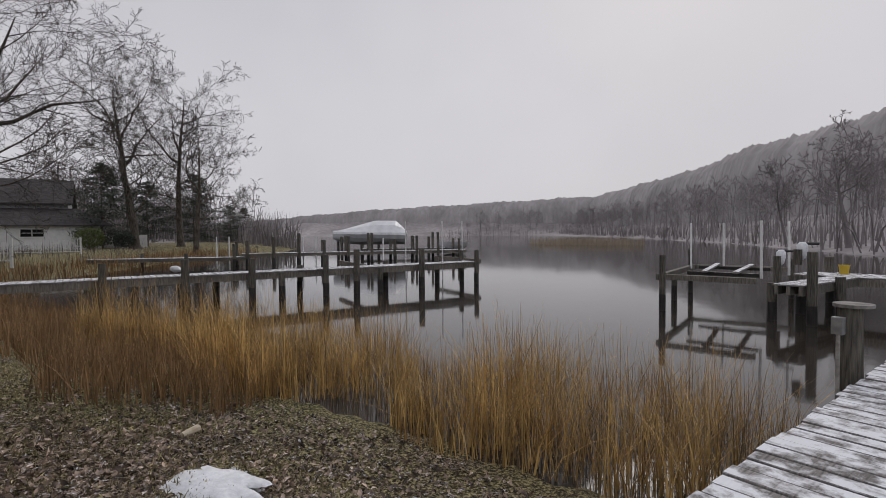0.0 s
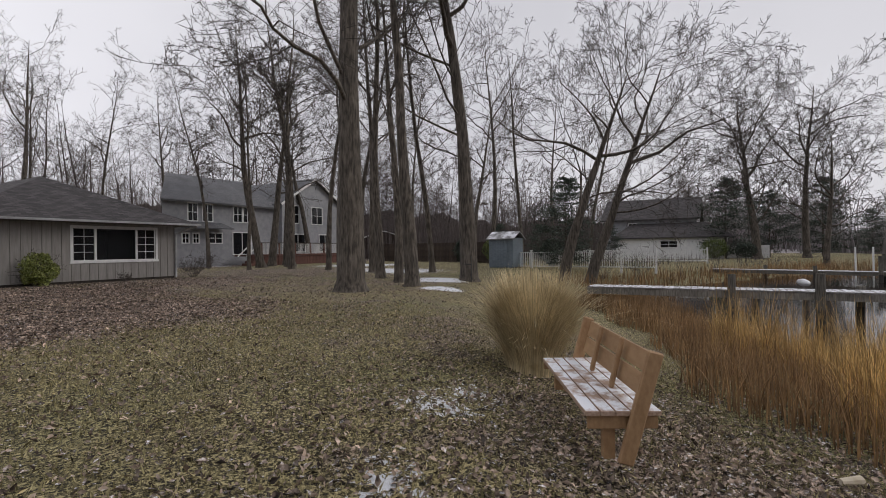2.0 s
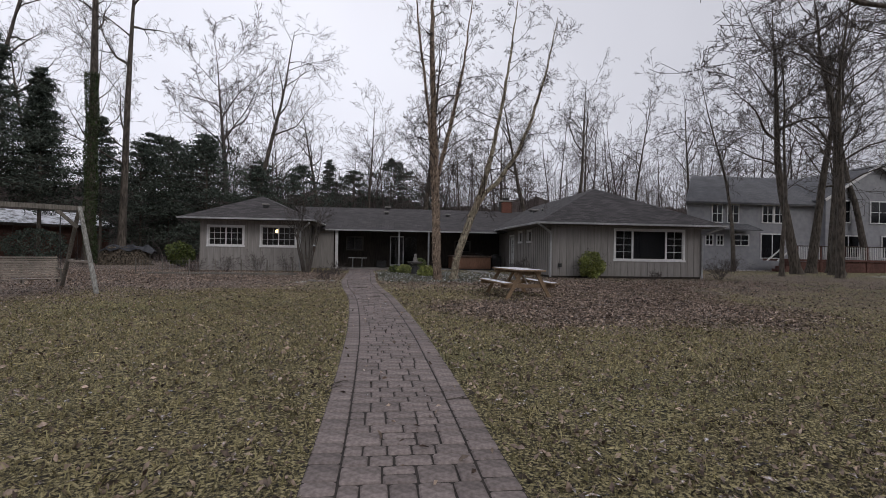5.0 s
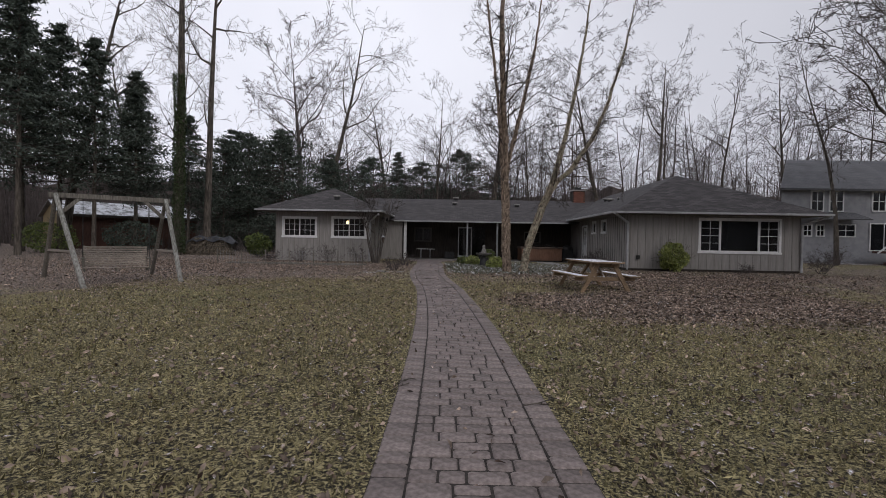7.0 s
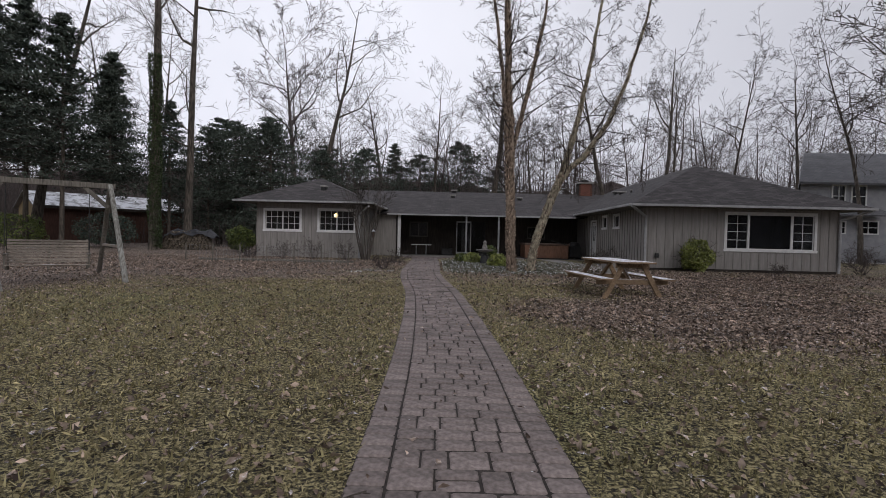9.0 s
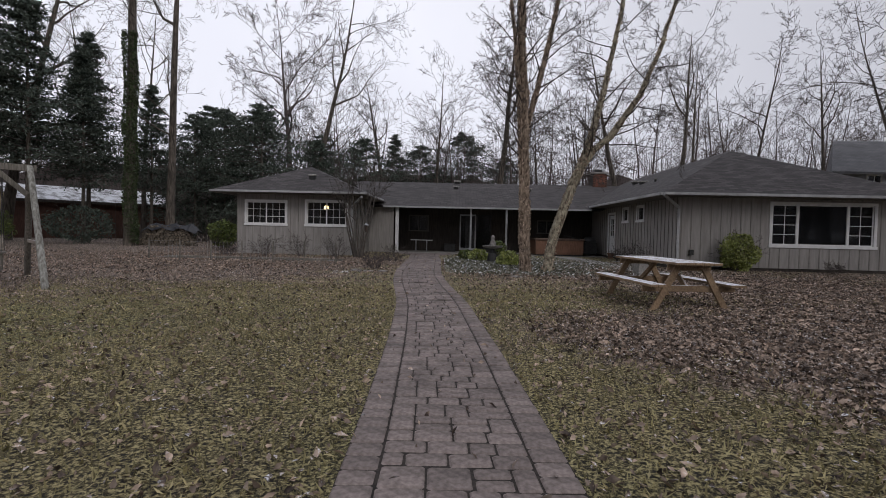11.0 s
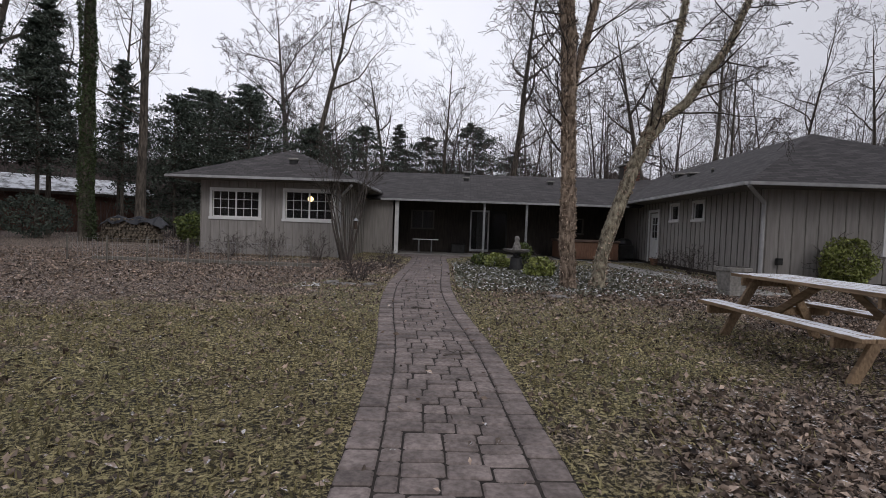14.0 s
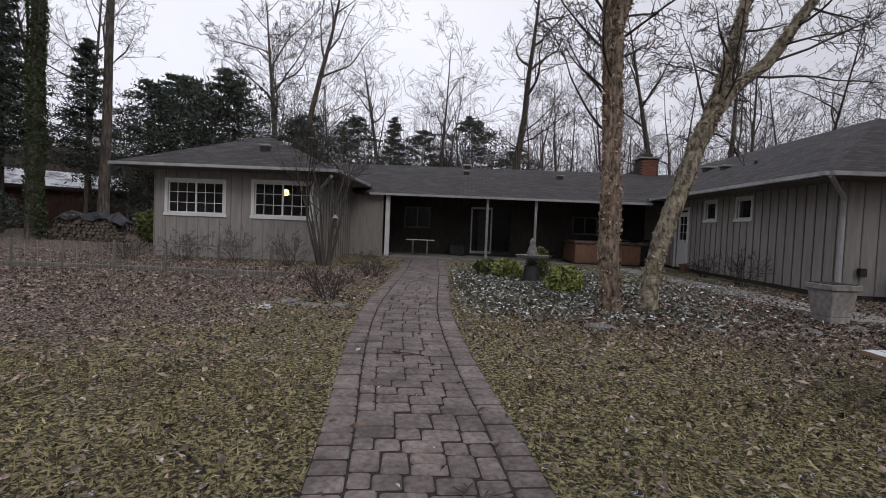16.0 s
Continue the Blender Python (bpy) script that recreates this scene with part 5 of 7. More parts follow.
for cx, cy, sx, sy, n in ((4.5, 12, 4, 4.5, 9000), (2.5, 8, 7, 7, 10000), (-5, 8, 5, 7, 9000), (3.5, 0, 2.2, 1.8, 20000), (4, 19.5, 2.5, 1.8, 9000), (-6, 19, 6, 2.4, 20000), (2.6, 20.5, 1.8, 2.0, 16000), (9, 18.5, 4, 1.6, 7000), (-9, 22.5, 5, 2.5, 10000), (0, 7, 1.2, 5, 0), (9, 14, 6, 5, 9000), (-11, 17, 4, 4, 5000), (0, 6, 2, 5, 2500)):
    xs.append(rng.normal(cx, sx, n))
    ys.append(rng.normal(cy, sy, n))
px, py = rng.uniform(0.8, 9.5, 90000), rng.uniform(8.4, 18.5, 90000)
dense = field(LITTER[:4], px, py) + 0.16 * np.sin(2.7 * px + np.sin(3.1 * py)) * np.sin(2.3 * py) > rng.uniform(0.18, 0.5, 90000)
px, py = px[dense], py[dense]
xs.append(px[:56000])
ys.append(py[:56000])
x, y = np.concatenate(xs), np.concatenate(ys)
k = off_path(x, y) & (field(SNOWS[3:4], x, y) < 0.42) & (creek_distance(x, y) > 0.4) & ~((y > 21.2) & (x > 6.6)) & ~((y > 25) & (x < -4.3)) & (y < 29) & ~((x < 1.5) & (x > -0.8) & (y < -1.2))
x, y = np.concatenate([x[k], centre(np.linspace(1, 27, 260)) + rng.uniform(-0.6, 0.6, 260)]), np.concatenate([y[k], np.linspace(1, 27, 260)])
v, f = leaf_quads(np.stack([x, y, land(x, y) + rng.uniform(0.006, 0.03, len(x)) + 0.01 * (np.abs(x - centre(y)) < 0.62)], 1), np.where(rng.random(len(x)) < 0.35, 0.036, 0.026), rng, 0.4, 0.5)
tagged(new("fallen_leaves", array_mesh("fallen_leaves", v, f, M_LEAF)), "scattered curled brown oak leaves, some frosted", "leaves", kind="stuff")
x = rng.uniform(-9, 10, 150000)
y = -1.5 + 17 * rng.random(150000) ** 1.3
k = off_path(x, y) & (creek_distance(x, y) > 1.5) & (rng.random(len(x)) > 1.4 * field(LITTER, x, y)) & ~((x < 1.5) & (x > -0.8) & (y < -1.2))
x, y = x[k], y[k]
blades("lawn_grass", "short pale winter lawn grass", "grass", np.stack([x, y, land(x, y) - 0.01], 1), rng.uniform(0.03, 0.075, len(x)), rng, M_BLADE, 0.0065, 0.8, segs=1)


n = 85000
x = rng.uniform(-8, 9, n)
y = -1.5 + 17 * rng.random(n) ** 1.25
k = off_path(x, y) & (creek_distance(x, y) > 1.5) & (rng.random(n) > 1.2 * field(LITTER, x, y)) & ~((x < 1.5) & (x > -0.8) & (y < -1.2))
k &= np.sin(3.1 * x + 1.5 * np.sin(2.3 * y)) * np.sin(2.9 * y + x) + rng.normal(0, 0.5, n) > -0.45
x, y = x[k], y[k]
v, f = leaf_quads(np.stack([x, y, land(x, y) + rng.uniform(0.008, 0.04, len(x))], 1), np.full(len(x), 0.028), rng, 0.15, 0.22)
tagged(new("lawn_thatch", array_mesh("lawn_thatch", v, f, M_THATCH)), "curled dry grass tufts over the winter lawn", "grass", kind="stuff")


# ---- bench ----
def bench():
    t = thing("bench", "brown plank garden bench with a sloped back, seat dusted with snow", "bench", (4.05, 0.695, -0.25), 27.8)
    L = 1.79
    for k in range(5):
        y = -0.05 + 0.111 * k
        box_part("seat_slat", (-0.01, L, y, y + 0.103, 0.315, 0.352), M_BENCHSEAT, t, "snow-dusted seat plank")
    for x in (-0.04, L - 0.005):
        beam_part("back_post", (x + 0.02, 0.22, -0.03), (x + 0.02, -0.01, 0.78), 0.045, 0.115, M_BENCH, t, bevel=0.012)
        beam_part("leg", (x + 0.16, 0.3, -0.03), (x + 0.16, 0.3, 0.22), 0.085, 0.085, M_BENCH, t)
        box_part("seat_rail", (x + 0.07, x + 0.11, -0.04, 0.47, 0.21, 0.313), M_BENCH, t)
    for x in (L / 3, L * 2 / 3):
        beam_part("back_post", (x, 0.13, 0.355), (x, 0.03, 0.78), 0.045, 0.04, M_BENCH, t, bevel=0.01)
    for z in (0.5, 0.67):
        y = 0.22 - 0.23 * (z + 0.03) / 0.81 - 0.035
        box_part("back_slat", (0.03, L - 0.03, -0.016, 0.016, -0.078, 0.078), M_BENCH, t, m=Matrix.Translation((0, y, z)) @ pose(0, 0, 0, 15.8))
    return t


bench()
log = thing("log", "short pale cut log lying among leaves", "log", on(5.35, -0.70, 0.02), 130)
tube_part("wood", (0, 0, 0.02), (0.2, 0, 0.03), 0.045, M_SEED, log, 0.03)


# ---- picnic table ----
def picnic_table():
    t = thing("picnic_table", "weathered wooden picnic table with attached benches, tops dusted with snow", "picnic table", on(3.5, 14.3, -0.08), 96)
    L, H = 2.3, 0.84
    for k in range(5):
        y = -0.37 + 0.15 * k
        box_part("top_plank", (-L / 2, L / 2, y, y + 0.14, H - 0.04, H), M_TABLE, t, "snow-dusted tabletop plank")
    for s in (-1, 1):
        for k in range(2):
            y = s * 0.65 - 0.13 + 0.135 * k
            box_part("bench_plank", (-L / 2, L / 2, y, y + 0.125, 0.46, 0.5), M_TABLE, t, "snow-dusted bench plank")
    for x in (-0.9, 0.9):
        for s in (-1, 1):
            beam_part("leg", (x, s * 0.64, 0.0), (x, s * 0.2, H - 0.05), 0.045, 0.1, M_TABLE, t)
        box_part("bench_rail", (x + 0.025, x + 0.065, -0.77, 0.77, 0.36, 0.46), M_TABLE, t)
        box_part("top_rail", (x + 0.025, x + 0.065, -0.36, 0.36, H - 0.14, H - 0.04), M_TABLE, t)
        beam_part("brace", (x * 0.95, 0, 0.38), (x * 0.25, 0, H - 0.06), 0.045, 0.08, M_TABLE, t)
    return t


picnic_table()


# ---- swing ----
def swing():
    t = thing("garden_swing", "weathered slatted bench swing hanging from a rough timber A-frame", "swing", on(-10.1, 13.0), 38.3)
    H, W = 2.24, 2.42
    beam_part("beam", (-0.15, 0, H), (W + 0.1, 0, H), 0.09, 0.12, M_DECKS, t)
    for x, front, back in ((0.0, (0.57, -1.21), (-0.29, 1.75)), (W, (W + 0.26, -0.97), (W - 0.15, 1.75))):
        tube_part("leg", (x, -0.02, H + 0.03), (*front, -0.05), 0.052, M_LICHEN, t, 0.06, label="pale lichened round leg")
        tube_part("leg", (x, 0.06, H - 0.02), (*back, -0.05), 0.05, M_DECKS, t, 0.055, label="dark round leg")
        f = 0.62
        beam_part("cross_brace", (x + (front[0] - x) * f * 0.95, front[1] * f, H * (1 - f)), (x + (back[0] - x) * f, back[1] * f, H * (1 - f)), 0.04, 0.06, M_SWING, t)
        s = 1 if x < 1 else -1
        beam_part("knee_brace", (x + s * 0.5, 0.0, H - 0.05), (x + s * 0.04, -0.03, H - 0.5), 0.06, 0.09, M_DECKS, t)
    x0, x1 = 0.56, 2.02
    for k in range(9):
        z = 0.46 + 0.058 * k
        box_part("back_slat", (x0, x1, 0.2 + 0.02 * k, 0.22 + 0.02 * k, z, z + 0.042), M_SWING, t)
    for k in range(6):
        y = -0.26 + 0.075 * k
        box_part("seat_slat", (x0, x1, y, y + 0.06, 0.42 - 0.006 * k, 0.44 - 0.006 * k), M_SWING, t, "snow-dusted seat slat")
    for x in (x0 + 0.03, (x0 + x1) / 2, x1 - 0.03):
        beam_part("seat_rail", (x, -0.24, 0.37), (x, 0.2, 0.35), 0.04, 0.07, M_DECKS, t)
        beam_part("back_rail", (x, 0.235, 0.36), (x, 0.41, 0.98), 0.035, 0.03, M_DECKS, t)
    for x in (x0, x1):
        beam_part("arm", (x, -0.27, 0.66), (x, 0.3, 0.66), 0.07, 0.03, M_DECKS, t)
        beam_part("arm_post", (x, -0.22, 0.36), (x, -0.22, 0.645), 0.04, 0.04, M_DECKS, t)
        tube_part("chain", (x, -0.22, 0.68), (x, 0.0, H - 0.06), 0.007, M_BLACK, t, seg=5)
        tube_part("chain", (x, 0.3, 0.68), (x, 0.02, H - 0.06), 0.007, M_BLACK, t, seg=5)
    return t


swing()

# ---- the paver walk ----
walk_ob = tagged(new("walkway"), "curving walkway of mottled grey-brown concrete pavers", "walkway", kind="structure")


def paver_mesh(w, l):
    """A tumbled paver: clipped corners, a rounded upper edge."""
    h, cut = 0.05, 0.011
    v = []
    for z, i in ((-h, 0), (-0.009, 0), (0, 0.011)):
        a, b2 = w / 2 - i, l / 2 - i
        v += [(-a + cut, -b2, z), (a - cut, -b2, z), (a, -b2 + cut, z), (a, b2 - cut, z), (a - cut, b2, z), (-a + cut, b2, z), (-a, b2 - cut, z), (-a, -b2 + cut, z)]
    f = [tuple(range(16, 24))]
    for r in (0, 8):
        for k in range(8):
            j = (k + 1) % 8
            f.append((r + k, r + j, r + 8 + j, r + 8 + k))
    return v, f


def lay_pavers():
    rnd = random.Random(44)
    cache = {}
    joined_v, joined_f = [], []
    singles = 0
    todo = []
    y = -1.2
    while y < 29.0:
        l = rnd.choice((0.155, 0.155, 0.155, 0.235))
        x = -0.4
        while x < 0.4 - 0.02:
            w = rnd.choice((0.155, 0.235, 0.235, 0.2)) if x > -0.4 else rnd.choice((0.12, 0.16, 0.24))
            if 0.4 - x - w < 0.1:
                w = 0.4 - x
            if w > 0.29:
                w = w / 2
            if l > 0.2 and w > 0.18 and rnd.random() < 0.45:
                todo.append((x + w / 2, y + l * 0.25, w, l * 0.5))
                todo.append((x + w / 2, y + l * 0.75, w, l * 0.5))
            else:
                todo.append((x + w / 2, y + l / 2, w, l))
            x += w
        y += l
    y = -1.2
    while y < 27.0:
        l = rnd.choice((0.16, 0.16, 0.24))
        for k in (-1, 1):
            todo.append((k * 0.503, y + l / 2, 0.2, l))
        y += l
    y = 27.0
    while y < 29.0:
        half = 0.6 + 0.9 * (y - 26.5) / 2.5
        x = 0.41
        while x < half:
            for k in (-1, 1):
                todo.append((k * (x + 0.12), y + 0.08, 0.24, 0.16))
            x += 0.24
        y += 0.16
    todo.sort(key=lambda q: abs(q[1] - 5.0))
    for x, y, w, l in todo:
        cx = float(centre(y))
        slope = math.degrees(math.atan(float(centre(y + 0.2) - centre(y - 0.2)) / 0.4))
        z = float(land(np.array([cx]), np.array([y]))[0]) + 0.012 + rnd.uniform(-0.004, 0.004)
        m = pose(cx + x, y, z, rnd.uniform(-0.9, 0.9), rnd.uniform(-0.9, 0.9), -slope + rnd.uniform(-1.4, 1.4))
        w2, l2 = round(w - 0.011, 3), round(l - 0.011, 3)
        if singles < 300:
            key = (w2, l2)
            if key not in cache:
                v, f = paver_mesh(w2, l2)
                me = bpy.data.meshes.new("paver")
                me.from_pydata(v, [], f)
                me.materials.append(M_PAVER)
                cache[key] = me
            ob = new("paver", cache[key])
            ob.parent = walk_ob
            ob.matrix_basis = m
            singles += 1
        else:
            v, f = paver_mesh(w2, l2)
            n = len(joined_v)
            joined_v += [tuple(m @ Vector(p)) for p in v]
            joined_f += [tuple(n + k for k in q) for q in f]
    me = bpy.data.meshes.new("pavers")
    me.from_pydata(joined_v, [], joined_f)
    me.materials.append(M_PAVERJ)
    ob = new("pavers", me)
    ob.parent = walk_ob
    tagged(ob, kind="stuff")
    yy = np.arange(-1.3, 29.2, 0.3)
    v = []
    for q in yy:
        c = float(centre(q))
        h = 0.6 + max(0, (q - 26.5) / 2.5) * 0.9
        z = float(land(np.array([c]), np.array([q]))[0]) + 0.002
        v += [(c - h, q, z), (c + h, q, z)]
    n = len(yy)
    f = [(2 * k, 2 * k + 1, 2 * k + 3, 2 * k + 2) for k in range(n - 1)]
    ob = new("bedding", array_mesh("bedding", v, f, M_DIRT))
    ob.parent = walk_ob
    bm = bmesh.new()
    box(bm, -3.4, 6.7, 28.7, 31.6, 0.0, 0.215)
    part("porch_slab", bm, M_CONC, walk_ob, "pale concrete porch slab")


lay_pavers()


for cx, cy, turn, sd in ((0.42, 4.6, 20, 1), (-0.62, 4.9, 70, 2), (0.35, 11.9, 110, 3), (-0.5, 13.6, 30, 4), (0.1, 15.1, 80, 5), (-0.75, 15.9, 140, 6)):
    tw = thing("fallen_twig", "small dark fallen twig lying on the paved walk", "twig", on(cx, cy, 0.03), turn)
    segs = []
    grow(np.random.default_rng(sd), segs, np.array([0, 0, 0]), np.array([1.0, 0, 0.02]), 0.34, 0.006, 2, 4, dict(BASE, kids=(0, 0, 3, 2, 0), lift=(0,), wobble=(0, 0, 0.1, 0.1, 0.1)))
    segs = [(a * (1, 1, 0.15), b * (1, 1, 0.15), r0, r1, lv) for a, b, r0, r1, lv in segs]
    v, f = tubes(segs, 4, 0.0025)
    ob = new("stick", array_mesh("stick", v, f, M_BARK))
    ob.parent = tw


# ---- neighbouring houses ----
def far_window(house_ob, p, q, lo, hi, at, axis="y", door=False):
    """A sash window of a far house, proud of its wall. The wall faces -y, or -x."""
    w = new("door" if door else "window")
    w.parent = house_ob
    if axis == "x":
        w.matrix_basis = Matrix.Translation((at, q, 0)) @ pose(0, 0, 0, 0, 0, -90)
    else:
        w.location = (p, at, 0)
    L = q - p
    bm = bmesh.new()
    for d in ((-0.08, 0, lo, hi), (L, L + 0.08, lo, hi), (-0.08, L + 0.08, hi, hi + 0.09), (-0.08, L + 0.08, lo - 0.08, lo), (L / 2 - 0.025, L / 2 + 0.025, lo, hi)):
        box(bm, d[0], d[1], -0.07, 0.0, d[2], d[3])
    if not door:
        box(bm, 0, L / 2 - 0.025, -0.06, -0.01, (lo + hi) / 2 - 0.02, (lo + hi) / 2 + 0.02)
        box(bm, L / 2 + 0.025, L, -0.06, -0.01, (lo + hi) / 2 - 0.02, (lo + hi) / 2 + 0.02)
    part("frame", bm, M_TRIM, w)
    bm = bmesh.new()
    box(bm, 0, L, -0.03, -0.004, lo, hi)
    part("pane", bm, M_DARKGLASS, w)


M_DARKGLASS, _t, _b = nodes_of("dark_glass", 0.08)
_b.inputs["Base Color"].default_value = (0.012, 0.013, 0.015, 1)


def siding_rows(house_ob, x0, x1, y, z0, z1, step=0.2, axis="y", mat=None):
    """Overlapping clapboards."""
    bm = bmesh.new()
    z = z0
    while z < z1:
        if axis == "y":
            box(bm, x0, x1, y - 0.018, y, z, min(z + step - 0.03, z1))
        else:
            box(bm, y - 0.018, y, x0, x1, z, min(z + step - 0.03, z1))
        z += step
    part("siding", bm, mat or M_VINYL, house_ob, kind="stuff")


nh = thing("neighbour_house", "two-storey pale grey clapboard house with grey roof and deck", "house", (0, 0, 0))
Y = 36.6
bm = bmesh.new()
low = [bm.verts.new((x, y, 0)) for x, y in ((22.4, Y), (33.2, Y), (33.2, Y + 8), (28.0, Y + 8))]
top = [bm.verts.new((q.co.x, q.co.y, 5.4)) for q in low]
bm.faces.new(top)
for k in range(4):
    bm.faces.new((low[k], low[(k + 1) % 4], top[(k + 1) % 4], top[k]))
part("wall", bm, M_VINYL, nh)
box_part("wall", (33.2, 41.5, Y - 0.8, Y + 8, 0, 5.9), M_VINYL, nh, bevel=0)
siding_rows(nh, 22.4, 33.2, Y, 0.3, 5.4)
siding_rows(nh, 33.2, 41.5, Y - 0.8, 0.3, 5.9)
roof_mesh("roof", [((22.0, Y - 0.5, 5.35), (33.4, Y - 0.5, 5.35), (33.4, Y + 4, 8.05), (25.2, Y + 4, 8.0)), ((25.2, Y + 4, 8.0), (33.4, Y + 4, 8.05), (33.4, Y + 8.5, 5.35), (27.8, Y + 8.5, 5.35)), ((22.0, Y - 0.5, 5.35), (25.2, Y + 4, 8.0), (27.8, Y + 8.5, 5.35))], nh, M_SHINGLE2, 0.15, "grey shingle roof")
roof_mesh("roof", [((32.8, Y - 1.2, 5.7), (37.35, Y - 1.2, 8.5), (37.35, Y + 8, 8.5), (32.8, Y + 8, 5.7)), ((41.9, Y - 1.2, 5.7), (41.9, Y + 8, 5.7), (37.35, Y + 8, 8.5), (37.35, Y - 1.2, 8.5))], nh, M_SHINGLE2, 0.15, "grey shingle gable roof")
bm = bmesh.new()
vs = [bm.verts.new(p) for p in ((33.2, Y - 0.79, 5.9), (41.5, Y - 0.79, 5.9), (37.35, Y - 0.79, 8.35), (33.2, Y - 0.6, 5.9), (41.5, Y - 0.6, 5.9), (37.35, Y - 0.6, 8.35))]
for f in ((0, 1, 2), (5, 4, 3), (0, 3, 4, 1), (1, 4, 5, 2), (2, 5, 3, 0)):
    bm.faces.new([vs[k] for k in f])
part("gable", bm, M_VINYL, nh)
for a, b2, y in (((32.8, 5.62), (37.35, 8.42), Y - 1.22), ((41.9, 5.62), (37.35, 8.42), Y - 1.22)):
    beam_part("bargeboard", (a[0], y, a[1]), (b2[0], y, b2[1]), 0.04, 0.2, M_TRIM, nh)
for p, q, lo, hi in ((24.45, 25.2, 3.85, 5.15), (25.7, 26.55, 3.85, 5.15), (28.6, 29.4, 3.9, 5.15), (29.6, 30.4, 3.9, 5.15), (23.95, 24.45, 2.1, 2.8), (24.85, 25.3, 2.1, 2.8), (26.2, 27.4, 2.1, 2.85)):
    far_window(nh, p, q, lo, hi, Y - 0.02)
far_window(nh, 28.5, 30.3, 1.15, 2.95, Y - 0.02, door=True)
for p, q, lo, hi in ((34.2, 35.2, 4.0, 5.6), (37.0, 38.4, 4.0, 5.6), (34.2, 36.0, 1.3, 2.9), (38.0, 39.6, 1.3, 2.9)):
    far_window(nh, p, q, lo, hi, Y - 0.82)
roof_mesh("roof", [((23.2, Y - 1.0, 3.25), (27.9, Y - 1.0, 3.25), (27.4, Y, 3.75), (23.6, Y, 3.75))], nh, M_SHINGLE2, 0.08, "small shed roof over the bay")
box_part("deck", (28.0, 41.0, Y - 4.0, Y - 0.85, 0.95, 1.1), M_DECKRED, nh, "raised reddish wooden deck")
for k in range(8):
    box_part("deck_post", (28.1 + 1.8 * k, 28.22 + 1.8 * k, Y - 3.95, Y - 3.83, 0.0, 2.05), M_DECKRED, nh)
box_part("deck_rail", (28.1, 41.0, Y - 3.97, Y - 3.87, 2.0, 2.06), M_DARKFENCE, nh)
bm = bmesh.new()
x = 28.3
while x < 41:
    box(bm, x, x + 0.03, Y - 3.93, Y - 3.9, 1.1, 2.0)
    x += 0.14
part("balusters", bm, M_TRIM, nh, kind="stuff")
bm = bmesh.new()
x = 28.1
while x < 41:
    box(bm, x, x + 0.18, Y - 3.9, Y - 3.86, 0.05, 0.94)
    x += 0.19
part("skirt", bm, M_DECKRED, nh, kind="stuff")
for k in range(5):
    box_part("step", (26.8, 28.0, Y - 3.9 + 0.0, Y - 2.9, 0.0 + 0.0, 0.2) if k == 0 else (26.8 + 0.27 * k, 28.0, Y - 3.9, Y - 2.9, 0.2 * k, 0.2 * k + 0.2), M_DECKRED, nh)
for y in (Y - 3.9, Y - 2.9):
    beam_part("stair_rail", (26.7, y, 0.95), (28.05, y, 2.03), 0.06, 0.09, M_TRIM, nh)

fh = thing("far_house", "pale two-storey house with dark roof beside the inlet", "house", (0, 0, 0))
box_part("wall", (60.5, 68, 2.9, 12.5, 0, 4.5), M_VINYL, fh, bevel=0)
roof_mesh("roof", [((60.0, 2.5, 4.35), (64.2, 2.5, 6.9), (64.2, 12.9, 6.9), (60.0, 12.9, 4.35)), ((68.5, 2.5, 4.35), (68.5, 12.9, 4.35), (64.2, 12.9, 6.9), (64.2, 2.5, 6.9))], fh, M_SHINGLE, 0.15, "dark shingle roof")
bm = bmesh.new()
vs = [bm.verts.new(p) for p in ((60.5, 2.9, 4.4), (68, 2.9, 4.4), (64.2, 2.9, 6.8), (60.5, 3.1, 4.4), (68, 3.1, 4.4), (64.2, 3.1, 6.8))]
for f in ((0, 1, 2), (5, 4, 3), (0, 3, 4, 1), (1, 4, 5, 2), (2, 5, 3, 0)):
    bm.faces.new([vs[k] for k in f])
part("gable", bm, M_VINYL, fh)
box_part("wall", (57.5, 60.5, 0.4, 10.5, 0, 2.3), M_TRIM, fh, "white ground-floor wall", bevel=0)
roof_mesh("roof", [((57.0, -0.6, 2.25), (57.0, 11.2, 2.25), (60.6, 9.5, 3.9), (60.6, 2.2, 3.9)), ((57.0, -0.6, 2.25), (60.6, 2.2, 3.9), (62, -0.6, 2.25)), ((57.0, 11.2, 2.25), (62, 11.2, 2.25), (60.6, 9.5, 3.9))], fh, M_SHINGLE, 0.1, "low dark hipped roof")
far_window(fh, 4.6, 6.2, 1.2, 1.85, 57.48, "x")
far_window(fh, 9.0, 9.8, 3.3, 3.9, 60.48, "x")
box_part("wall", (60.0, 63, -3.6, 0.2, 0, 1.3), M_TRIM, fh, "low white side wall", bevel=0)


